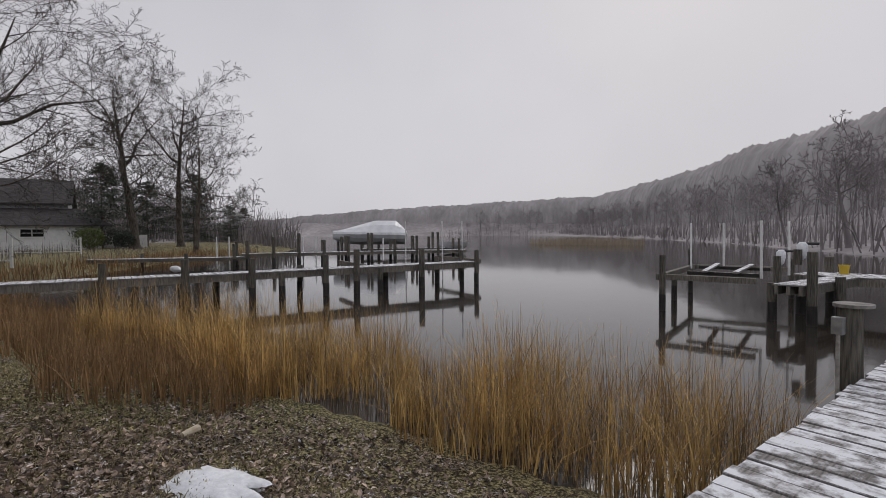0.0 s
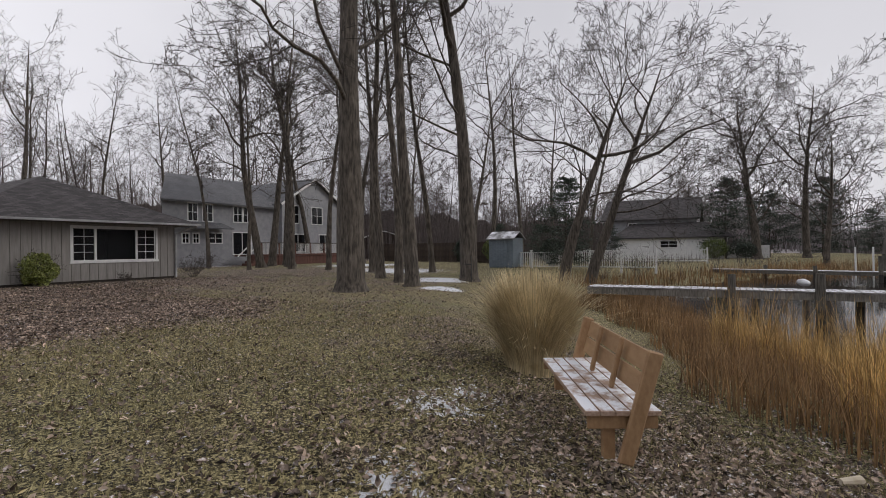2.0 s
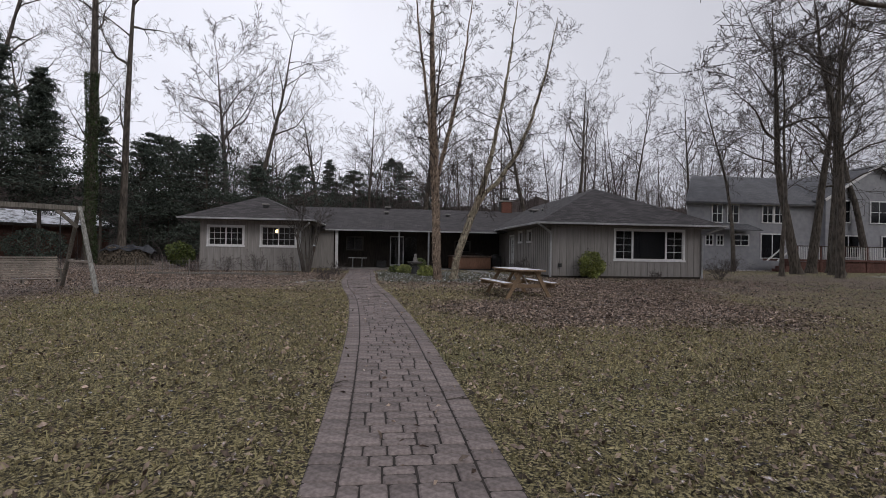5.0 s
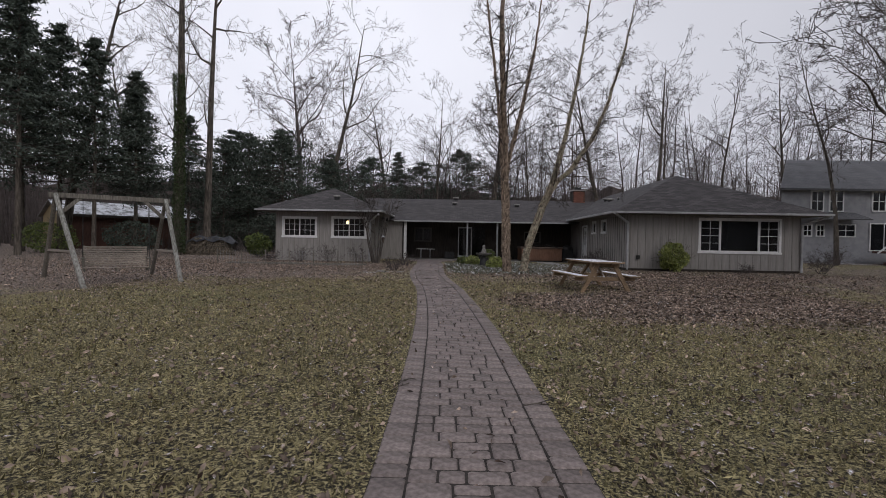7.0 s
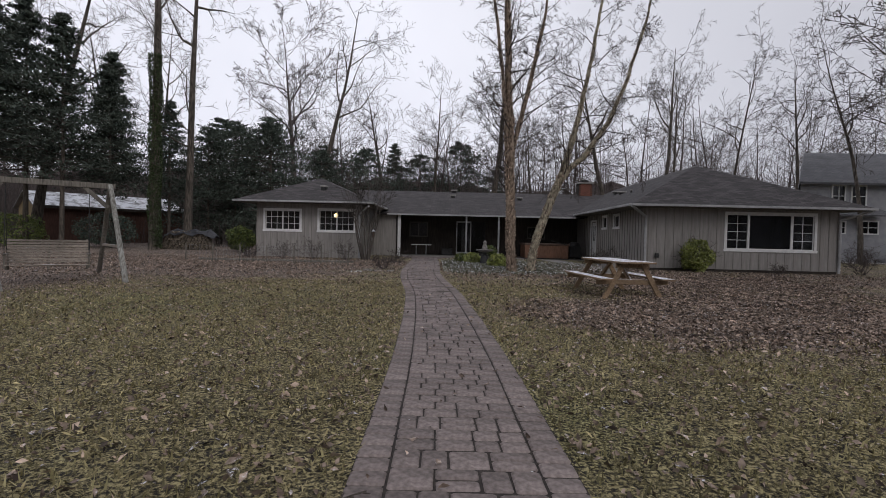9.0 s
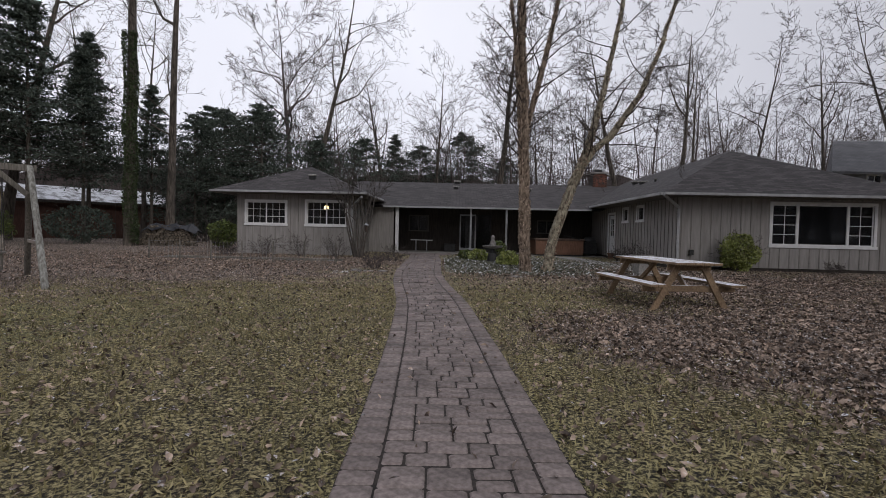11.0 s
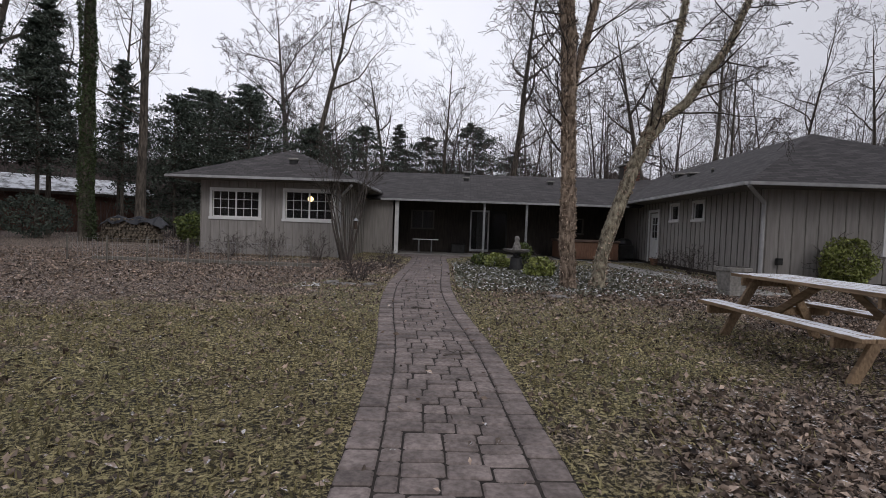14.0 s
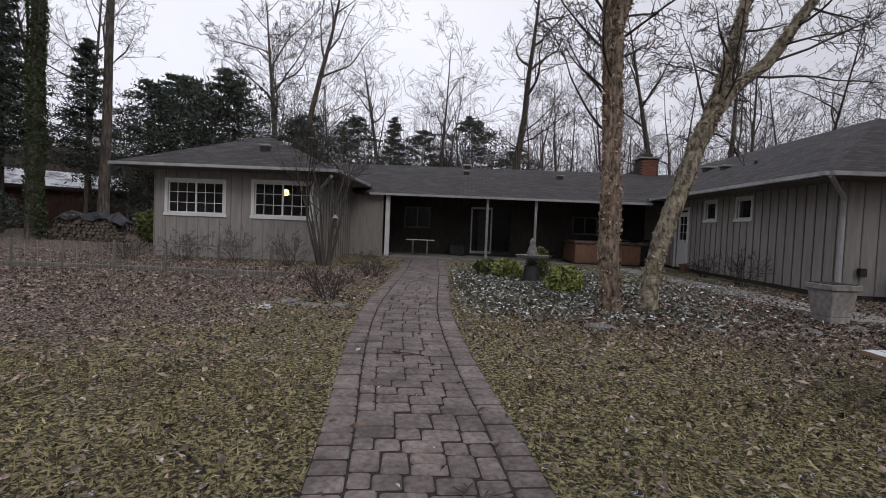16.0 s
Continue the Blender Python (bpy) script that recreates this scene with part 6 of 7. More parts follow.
def picket_fence(a, b2, h, posts, label, mat=M_TRIM):
    a, b2 = Vector((*a, 0)), Vector((*b2, 0))
    ang = math.degrees(math.atan2((b2 - a).y, (b2 - a).x))
    L = (b2 - a).length
    t = thing("fence", label, "fence", (a.x, a.y, 0.0), ang)
    for k in range(posts + 1):
        x = L * k / posts
        box_part("post", (x - 0.055, x + 0.055, -0.055, 0.055, -0.25, h + 0.1), mat, t)
        box_part("post_cap", (x - 0.07, x + 0.07, -0.07, 0.07, h + 0.1, h + 0.13), mat, t)
    for z in (0.08, h - 0.06):
        box_part("rail", (0, L, -0.02, 0.02, z, z + 0.06), mat, t)
    bm = bmesh.new()
    box(bm, -0.02, 0.02, -0.012, 0.012, 0.14, h - 0.06)
    first = None
    x = 0.13
    while x < L:
        if first is None:
            ob = part("picket", bm, mat, t)
            first = ob.data
        else:
            ob = new("picket", first)
            ob.parent = t
        ob.location = (x, 0, 0)
        x += 0.14
    return t


picket_fence((32.3, 13.4), (31.0, 3.7), 1.05, 5, "white vinyl picket fence along the neighbour's yard")
picket_fence((45.5, 13), (45.0, 1.5), 1.05, 5, "white vinyl picket fence further back by the house")

sh = thing("garden_shed", "small grey-blue board garden shed with low roof", "shed", (30.9, 14.0, 0.05), -90)
box_part("wall", (0, 1.7, 0, 1.8, 0, 1.95), M_GREENPOLE, sh)
bm = bmesh.new()
for k in range(9):
    box(bm, 0.02 + 0.19 * k, 0.17 + 0.19 * k, -0.02, 0.0, 0.05, 1.9)
part("cladding", bm, M_GREENPOLE, sh, kind="stuff")
roof_mesh("roof", [((-0.15, -0.2, 1.9), (1.85, -0.2, 1.9), (1.85, 0.9, 2.4), (-0.15, 0.9, 2.4)), ((-0.15, 0.9, 2.4), (1.85, 0.9, 2.4), (1.85, 2.0, 1.9), (-0.15, 2.0, 1.9))], sh, M_SNOWROOF, 0.06)

# low house with a snowy roof seen between the trunks
lo = thing("outbuilding", "low dark gabled outbuilding with pale roof edges", "outbuilding", (59.0, 43.0, 0), -54)
box_part("wall", (-3.2, 3.2, 0, 7, 0, 3.1), M_DARKFENCE, lo, bevel=0)
roof_mesh("roof", [((-3.6, -0.4, 3.0), (-3.6, 7.4, 3.0), (0, 7.4, 4.1), (0, -0.4, 4.1)), ((3.6, 7.4, 3.0), (3.6, -0.4, 3.0), (0, -0.4, 4.1), (0, 7.4, 4.1))], lo, M_SNOWROOF, 0.12)
bm = bmesh.new()
vs = [bm.verts.new(p) for p in ((-3.2, 0.02, 3.1), (3.2, 0.02, 3.1), (0, 0.02, 4.0), (-3.2, 0.2, 3.1), (3.2, 0.2, 3.1), (0, 0.2, 4.0))]
for f in ((0, 1, 2), (5, 4, 3), (0, 3, 4, 1), (1, 4, 5, 2), (2, 5, 3, 0)):
    bm.faces.new([vs[k] for k in f])
part("gable", bm, M_DARKFENCE, lo)
for k in (-1, 1):
    beam_part("bargeboard", (3.6 * k, -0.42, 2.95), (0, -0.42, 4.05), 0.04, 0.16, M_TRIM, lo)
ga = thing("garage", "long low brown outbuilding with tan gable and snowy roof", "outbuilding", (-30, 38, 0), 50)
box_part("wall", (0, 9.8, 0.08, 7, 0, 2.9), M_TAN, ga, bevel=0)
box_part("wall", (0.02, 9.8, 0, 0.08, 0, 2.85), M_BROWNRED, ga, "red-brown board long wall", bevel=0)
bm = bmesh.new()
vs = [bm.verts.new(p) for p in ((0, 0.1, 2.9), (0, 6.95, 2.9), (0, 3.5, 3.95), (0.15, 0.1, 2.9), (0.15, 6.95, 2.9), (0.15, 3.5, 3.95))]
for f in ((0, 2, 1), (5, 3, 4), (0, 1, 4, 3), (1, 2, 5, 4), (2, 0, 3, 5)):
    bm.faces.new([vs[k] for k in f])
part("gable", bm, M_TAN, ga)
roof_mesh("roof", [((-0.3, -0.4, 2.83), (10.1, -0.4, 2.83), (10.1, 3.5, 4.05), (-0.3, 3.5, 4.05)), ((-0.3, 3.5, 4.05), (10.1, 3.5, 4.05), (10.1, 7.4, 2.83), (-0.3, 7.4, 2.83))], ga, M_SNOWROOF, 0.1, "snowy metal roof")
box_part("fascia", (-0.3, 10.1, -0.46, -0.41, 2.66, 2.86), M_BROWNWALL, ga, bevel=0)


def board_fence(a, b2, h, label):
    a, b2 = Vector((*a, 0)), Vector((*b2, 0))
    L = (b2 - a).length
    t = thing("fence", label, "fence", (a.x, a.y, gz(a.x, a.y)), math.degrees(math.atan2((b2 - a).y, (b2 - a).x)))
    bm = bmesh.new()
    box(bm, 0.0, 0.15, -0.015, 0.0, -0.1, h)
    first = None
    for k in range(int(L / 0.165)):
        if first is None:
            ob = part("board", bm, M_DARKFENCE, t)
            first = ob.data
        else:
            ob = new("board", first)
            ob.parent = t
        ob.location = (0.165 * k, 0, 0.01 * math.sin(k * 2.1))
    for z in (0.4, h - 0.4):
        box_part("rail", (0, L, 0.0, 0.04, z, z + 0.09), M_DARKFENCE, t, bevel=0)
    return t


board_fence((41, 30), (38, 14), 1.7, "dark wooden board fence between the lots")


# ---- boats and lifts ----
def boat(label, loc, rz, L=6.6, W=2.4, cover=True):
    t = thing("boat", label, "boat", loc, rz)
    n = 14
    for nm, mt in (("hull", M_HULL), ("cover", M_WRAP)):
        bm = bmesh.new()
        rings = []
        for k in range(n + 1):
            f = k / n
            w = W / 2 * (1 - max(0, (f - 0.55) / 0.45) ** 2.2) * (0.9 + 0.1 * min(1, f * 5)) + 0.02
            x = L * f
            if nm == "hull":
                keel = 0.0 + 0.45 * max(0, (f - 0.6) / 0.4) ** 2
                sec = [(-w, 0.95 + 0.12 * f), (-w * 0.93, 0.5 + 0.2 * f), (-w * 0.75, 0.28 + keel * 0.8), (0, keel), (w * 0.75, 0.28 + keel * 0.8), (w * 0.93, 0.5 + 0.2 * f), (w, 0.95 + 0.12 * f)]
            else:
                top = 1.0 + 0.12 * f + (1.1 if 0.1 < f < 0.42 else 1.1 * max(0.1, 1 - (f - 0.42) / 0.58) if f >= 0.42 else 0.9 * f / 0.1 + 0.05)
                sec = [(-w - 0.02, 0.85 + 0.12 * f), (-w * 0.98, 1.05 + 0.12 * f), (-w * 0.6, (top + 1.1) / 2 + 0.1), (0, top), (w * 0.6, (top + 1.1) / 2 + 0.1), (w * 0.98, 1.05 + 0.12 * f), (w + 0.02, 0.85 + 0.12 * f)]
            rings.append([bm.verts.new((x, y, z)) for y, z in sec])
        for a, b2 in zip(rings, rings[1:]):
            for k in range(6):
                bm.faces.new((a[k], b2[k], b2[k + 1], a[k + 1]))
        bm.faces.new(rings[0])
        bm.faces.new(rings[-1][::-1])
        if nm == "hull":
            part(nm, bm, mt, t, "pale grey hull", smooth=False)
        elif cover:
            part(nm, bm, mt, t, "taut white shrink-wrap cover")
            box_part("cover_window", (1.0, 1.45, -W / 2 - 0.01, -W / 2 * 0.93, 1.22, 1.5), M_CURTAIN, t, "small grey vent panel", bevel=0)
    return t


boat("motorboat on a lift, shrink-wrapped in white for winter", (39.2, -22.4, 0.25), 56)
boat("small pale motorboat moored by the far dock", (47, -34, -0.75), 115, 5, 1.9, False)


def post_thing(name, label, category, x, y, z0, z1, r, mat, cap=None):
    t = thing(name, label, category, (x, y, z0))
    tube_part("shaft", (0, 0, 0), (0.01, 0.01, z1 - z0), r, mat, t, r * 0.96)
    if cap:
        tube_part("cap", (0, 0, z1 - z0), (0, 0, z1 - z0 + 0.03), r * 1.35, cap, t)
    return t


fd = dock("grey plank dock with many pilings beyond the covered boat", (37.5, -8.0), (33.0, -24.2), 1.2, -0.1, 0.2, [(k * 1.75 + 0.4, s, 0.9 + 0.25 * ((k * 7) % 3)) for k in range(10) for s in (-1, 1)], seed=8)
dd = dock("low dark plank dock at the inlet's head", (40.0, 1.0), (36.8, -8.2), 1.1, -0.3, 0.2, [(3, 1, 0.3), (6, -1, 0.3), (9, 1, 1.0), (9, -1, 0.9)], seed=9)
lf = dock("boat lift dock with tall pilings around the covered boat", (44.5, -20.5), (40.5, -27.5), 1.0, -0.2, 0.2, [(k * 1.6, s, 1.1) for k in range(5) for s in (-1, 1)], seed=10)
for k, (x, y) in enumerate(((43.3, -17.6), (41.0, -17.0), (37.9, -22.3), (40.2, -23.6))):
    post_thing("lift_piling", "tall grey boat lift piling with a white motor cover", "piling", x, y, -2, 1.0, 0.13, M_PILE, M_TRIM)
for x, y, z in ((38.8, -6.6, 1.1), (38.6, -7.4, 1.1), (40.5, -14.5, 1.0), (36.2, -12.0, 1.0)):
    post_thing("marker_pole", "slim pale vertical pole beside the far dock", "pole", x, y, -1.5, z, 0.05, M_TRIM)
for x, y, z in ((20.9, -11.9, 1.8), (19.1, -12.8, 1.77), (18.1, -13.2, 1.75), (17.95, -9.2, 1.05)):
    post_thing("guide_pole", "slim white boat lift guide pole", "pole", x, y, -1.3, z, 0.028, M_TRIM)
for a, b2 in (((18.0, -14.1), (22.4, -14.6)), ((18.0, -8.4), (21.5, -8.8))):
    f = thing("lift_beam", "weathered timber lift beam beside the long dock", "beam", (a[0], a[1], -0.06))
    beam_part("timber", (0, 0, 0), (b2[0] - a[0], b2[1] - a[1], 0), 0.12, 0.2, M_DECKS, f)
bd = thing("rowboat", "small white overturned boat with red trim on the bank", "boat", (31.5, -3.2, -0.75), 100)
bm = bmesh.new()
lathe(bm, [(0.02, -0.75), (0.14, -0.6), (0.2, 0), (0.14, 0.6), (0.02, 0.75)], 12)
bmesh.ops.transform(bm, matrix=pose(0, 0, 0.1, 90), verts=bm.verts)
part("hull", bm, M_WRAP, bd, smooth=True)

# near lift by the finger pier
lt = thing("boat_lift", "timber boat lift frame with bunk boards and white guide poles", "boat lift", (0, 0, 0))
for a, b2, z, w2, h2, mt in (((8.0, -12.4), (5.8, -12.95), 0.02, 0.12, 0.14, M_DECKS), ((9.6, -16.9), (6.9, -17.6), 0.02, 0.12, 0.14, M_DECKS), ((8.0, -12.4), (9.6, -16.9), 0.0, 0.14, 0.16, M_DECKS),
                             ((7.2, -13.2), (8.6, -16.6), 0.16, 0.14, 0.05, M_DECK), ((6.5, -13.4), (7.7, -16.9), 0.16, 0.14, 0.05, M_DECK), ((7.9, -13.6), (6.2, -14.0), 0.07, 0.08, 0.1, M_PILEWET), ((8.9, -16.0), (7.0, -16.5), 0.07, 0.08, 0.1, M_PILEWET)):
    beam_part("beam", (*a, z), (*b2, z), w2, h2, mt, lt)
for x, y in ((9.22, -16.1), (8.57, -16.9), (6.15, -14.0), (6.15, -15.6)):
    tube_part("guide_pole", (x, y, 0.0), (x + 0.02, y, 1.5), 0.032, M_TRIM, lt, label="white plastic guide pole")
for x, y, z in ((7.9, -12.4, 0.6), (9.7, -16.9, 0.6), (8.9, -14.6, -0.05), (6.9, -17.7, 0.35)):
    tube_part("piling", (x, y, -2.2), (x, y, -0.45), 0.085, M_PILEWET, lt, label="wet dark piling foot")
    tube_part("piling", (x, y, -0.45), (x, y, z), 0.08, M_PILE, lt, label="weathered round piling")
for x, y, z in ((6.15, -15.1, 0.3), (4.98, -13.3, 0.55)):
    m = thing("lift_motor", "snow-covered white lift motor on a piling bracket", "lift motor", (x, y, z))
    tube_part("post", (0.05, 0.1, -0.6 if z < 0.5 else -0.1), (0.05, 0.1, 0.25), 0.09, M_PILE, m)
    bm = bmesh.new()
    lathe(bm, [(0.02, 0.0), (0.07, 0.05), (0.11, 0.2), (0.11, 0.36), (0.05, 0.42)], 12)
    part("cover", bm, M_SNOW, m, "white snow-caked cover", smooth=True)
    tube_part("shaft", (-0.3, -0.1, 0.38), (0.1, 0, 0.38), 0.03, M_BLACK, m)
bk = thing("bucket", "yellow plastic bucket on the snowy dock", "bucket", (5.35, -17.0, 0.005))
bm = bmesh.new()
lathe(bm, [(0.1, 0), (0.125, 0.24), (0.135, 0.24), (0.135, 0.26), (0.115, 0.26), (0.09, 0.03)], 18)
part("body", bm, M_YELLOW, bk, smooth=False)
for x, y in ((3.6, -17.2), (3.0, -16.6), (2.2, -17.3)):
    c = thing("dock_post", "short snow-capped mooring post on the cross dock", "post", (x, y, 0.0))
    box_part("shaft", (-0.06, 0.06, -0.06, 0.06, 0, 0.42), M_PILE, c)
    box_part("cap", (-0.07, 0.07, -0.07, 0.07, 0.42, 0.46), M_SNOW, c)
ep = thing("electric_box", "small grey power outlet box with conduit on a piling", "electric box", (1.80, -5.60, -0.1))
box_part("box", (-0.045, 0.045, -0.04, 0.04, 0.38, 0.54), M_STEEL, ep)
tube_part("conduit", (0, 0, 0.42), (0, 0, -0.5), 0.018, M_CONC, ep)
pc = thing("piling_cap", "flat snow-dusted cap on the dock piling", "cap", (1.75, -5.81, 0.522))
tube_part("disc", (0, 0, 0), (0, 0, 0.03), 0.16, M_STONE, pc, seg=16)


# ---- by the house ----
def shrub(name, label, loc, w, h, seed, leaves=0, mat=None, leaf=0.035, stems=12, twig=True):
    rng = np.random.default_rng(seed)
    t = thing(name, label, "shrub", loc)
    segs = []
    for k in range(stems):
        a = rng.uniform(0, 2 * math.pi)
        sp = rng.uniform(0.1, 1.0) * w / max(h, 0.1)
        grow(rng, segs, np.array([0.06 * math.cos(a), 0.06 * math.sin(a), -0.05]), np.array([sp * math.cos(a) * 0.6, sp * math.sin(a) * 0.6, 1.0]), h * rng.uniform(0.6, 1.1), 0.009, 2, 4,
             dict(BASE, kids=(0, 0, 4, 3, 0), wobble=(0, 0, 0.15, 0.2, 0.2), first=(0.3, 0.3, 0.3)))
    v, f = tubes(segs, 3, 0.003)
    ob = new("stem", array_mesh("stem", v, f, M_TWIGFAR))
    ob.parent = t
    if leaves:
        c = rng.normal(0, 1, (leaves, 3))
        c /= np.linalg.norm(c, axis=1)[:, None]
        c *= (rng.uniform(0.45, 1.0, leaves) ** 0.5)[:, None]
        lump = 1 + 0.18 * np.sin(5 * c[:, 0] + seed) * np.sin(4 * c[:, 2] + 2 * c[:, 1])
        c = c * lump[:, None] * np.array([w / 2, w / 2, h / 2]) + np.array([0, 0, h * 0.52])
        v, f = leaf_quads(c, np.full(leaves, leaf), rng)
        ob = new("foliage", array_mesh("foliage", v, f, mat or M_SHRUB))
        ob.parent = t
    return t


shrub("holly_bush", "rounded yellow-green variegated bush against the grey wall", (8.35, 20.75, gz(8.35, 20.7)), 1.05, 1.15, 1, 3800, M_YEWLEAF, 0.04)
BED = [(0.55, 22.5, 0.75, 0.45, 900, M_YEWLEAF), (1.35, 20.2, 0.7, 0.5, 1200, M_YEWLEAF), (1.25, 22.6, 0.5, 0.75, 900, M_SHRUB), (0.15, 22.9, 0.6, 0.4, 600, M_SHRUB)]
for k, (x, y, w, h, n, mt) in enumerate(BED):
    shrub("garden_shrub", "low yellow-green leafy shrub in the planted bed", on(x, y), w, h, 20 + k, n, mt, 0.045)
for k, (x, y, w, h) in enumerate(((-2.3, 21.8, 1.1, 0.6), (-2.35, 18.6, 0.55, 0.5), (-4.6, 23.6, 1.6, 0.85), (-6.0, 23.8, 1.8, 0.9), (-7.4, 23.7, 1.6, 0.8), (-8.6, 23.4, 1.5, 0.7), (6.1, 23.4, 1.2, 0.8), (6.3, 25.6, 0.9, 0.6), (11.2, 20.7, 0.7, 0.4), (14.6, 21.5, 1.6, 0.9), (16.5, 24, 1.8, 1.1), (22.5, 31.5, 2.0, 1.2), (29.5, 6.3, 2.4, 2.1), (30.5, 4.5, 2.2, 1.8))):
    shrub("bare_shrub", "low twiggy leafless shrub with brown stems", on(x, y), w, h, 40 + k, 0, stems=20)
for k, (x, y, w, h) in enumerate(((56, 1.2, 2.4, 2.0), (57, -1.5, 2.0, 1.5), (-11.6, 29.5, 1.5, 1.3), (-20, 31, 3.2, 2.0), (-24, 29.5, 3, 1.8), (35, 11, 1.6, 2.0), (36.5, 16, 1.8, 2.2), (37, 19, 1.6, 2.0))):
    shrub("evergreen_shrub", "dark leafy evergreen shrub at the yard's edge", on(x, y), w, h, 60 + k, 2600, M_PINE if k % 2 else M_SHRUB, 0.07)

# groundcover in the bed
rng = np.random.default_rng(71)
x = rng.normal(1.2, 1.5, 16000)
y = rng.normal(21.0, 2.0, 16000)
k = (x > centre(y) + 0.7) & (y > 17.6 + 0.3 * np.sin(x * 2)) & (y < 27) & (x < 6.0)
x, y = x[k], y[k]
v, f = leaf_quads(np.stack([x, y, land(x, y) + rng.uniform(0.02, 0.1, len(x))], 1), np.full(len(x), 0.035), rng, 0.35, 0.6)
tagged(new("groundcover", array_mesh("groundcover", v, f, M_IVYBED)), "snow-dusted green groundcover leaves in the bed", "groundcover", kind="stuff")
# edging stones
for k, (x, y) in enumerate(((2.6, 17.5), (3.3, 17.6), (4.0, 17.9), (4.7, 18.1), (1.3, 17.6), (-2.5, 18.1), (-2.1, 18.2), (-2.8, 18.3), (5.6, 22.8), (5.9, 23.8), (6.0, 24.8))):
    s = thing("stone", "flat grey edging stone with a little snow", "stone", on(x, y, -0.01), k * 37)
    bm = bmesh.new()
    bmesh.ops.create_icosphere(bm, subdivisions=2, radius=1, matrix=Matrix.Diagonal((0.2 + 0.03 * (k % 3), 0.12, 0.05, 1)))
    for q in bm.verts:
        q.co *= 1 + 0.12 * noise.noise(q.co * 6 + Vector((k, 0, 0)))
    part("body", bm, M_STONE, s)

# stepping path beside the wall
sp = tagged(new("side_path"), "narrow bare concrete side path by the wall", "path", kind="structure")
for k in range(8):
    y = 19.0 + 1.15 * k
    x = 5.3 + 0.02 * k
    box_part("slab", (-0.42, 0.42, -0.56, 0.56, -0.05, 0.03), M_CONC, sp, bevel=0.005, m=Matrix.Translation((x - 0.12 * k, y, gz(x, y))) @ pose(0, 0, 0, 0, 0, 6))

# planter pot
pt = thing("planter", "large square tapered stone-coloured planter at the wall corner", "planter", (4.65, 18.5, gz(4.65, 18.5)), 10)
bm = bmesh.new()
for z0, z1, a, b2 in ((0, 0.1, 0.15, 0.16), (0.1, 0.46, 0.16, 0.2), (0.46, 0.54, 0.23, 0.23)):
    v = [bm.verts.new((sx * (a if lvl == 0 else b2), sy * (a if lvl == 0 else b2), z0 if lvl == 0 else z1)) for lvl in (0, 1) for sx, sy in ((-1, -1), (1, -1), (1, 1), (-1, 1))]
    for f in ((3, 2, 1, 0), (4, 5, 6, 7), (0, 1, 5, 4), (1, 2, 6, 5), (2, 3, 7, 6), (3, 0, 4, 7)):
        bm.faces.new([v[q] for q in f])
part("body", bm, M_CONC, pt, bevel=0.01)
box_part("soil", (-0.19, 0.19, -0.19, 0.19, 0.541, 0.55), M_DIRT, pt, bevel=0)

# birdbath with a small statue
bb = thing("birdbath", "dark urn pedestal with a wide shallow bowl", "birdbath", on(0.98, 21.6))
bm = bmesh.new()
lathe(bm, [(0.17, -0.02), (0.18, 0.1), (0.14, 0.38), (0.15, 0.4), (0.08, 0.43), (0.08, 0.5)], 20)
part("pedestal", bm, M_BLACK, bb, smooth=False)
bm = bmesh.new()
lathe(bm, [(0.08, 0.5), (0.3, 0.55), (0.34, 0.6), (0.31, 0.6), (0.1, 0.54)], 24)
part("bowl", bm, M_STONE, bb, "snow-rimmed grey bowl")
st = thing("statue", "small plain grey garden figurine standing in the bowl", "statue", on(0.98, 21.6, 0.54))
bm = bmesh.new()
lathe(bm, [(0.1, 0), (0.11, 0.08), (0.08, 0.2), (0.05, 0.26), (0.065, 0.32), (0.045, 0.38), (0.01, 0.4)], 14)
part("figure", bm, M_STONE, st, smooth=True)

# hot tub
ht = thing("hot_tub", "square hot tub with red-brown wooden panels and a dark cover", "hot tub", (4.55, 29.75, 0.22))
box_part("shell", (-1.1, 1.1, -1.0, 1.0, 0.05, 0.7), M_HOTTUB, ht, "red-brown panelled side")
for k in range(11):
    box_part("panel", (-1.1 + 0.2 * k, -0.91 + 0.2 * k, -1.015, -1.0, 0.08, 0.68), M_HOTTUB, ht, bevel=0)
box_part("base", (-1.12, 1.12, -1.02, 1.02, 0.0, 0.05), M_BLACK, ht)
box_part("cover", (-1.16, 1.16, -1.06, 1.06, 0.7, 0.8), M_COVER, ht, "worn brown padded cover", 0.02)
tube_part("cover_arm", (1.0, -1.05, 0.75), (0.2, -1.12, 0.95), 0.02, M_BLACK, ht)
gr = thing("grill", "dark covered barbecue grill on the porch", "grill", (6.1, 29.5, 0.22))
box_part("cart", (-0.3, 0.3, -0.25, 0.25, 0.1, 0.65), M_BLACK, gr, bevel=0.02)
bm = bmesh.new()
bmesh.ops.create_uvsphere(bm, u_segments=14, v_segments=8, radius=0.3, matrix=Matrix.Translation((0, 0, 0.68)) @ Matrix.Diagonal((1.1, 0.85, 0.8, 1)))
part("lid", bm, M_BLACK, gr, smooth=True)
for k in (-1, 1):
    tube_part("wheel", (k * 0.32, -0.2, 0.08), (k * 0.28, -0.2, 0.08), 0.08, M_BLACK, gr)
# porch table
tb = thing("porch_table", "narrow pale-topped metal side table on the porch", "table", (-1.95, 29.9, 0.22))
box_part("top", (-0.52, 0.52, -0.25, 0.25, 0.56, 0.585), M_TRIM, tb, "pale tabletop")
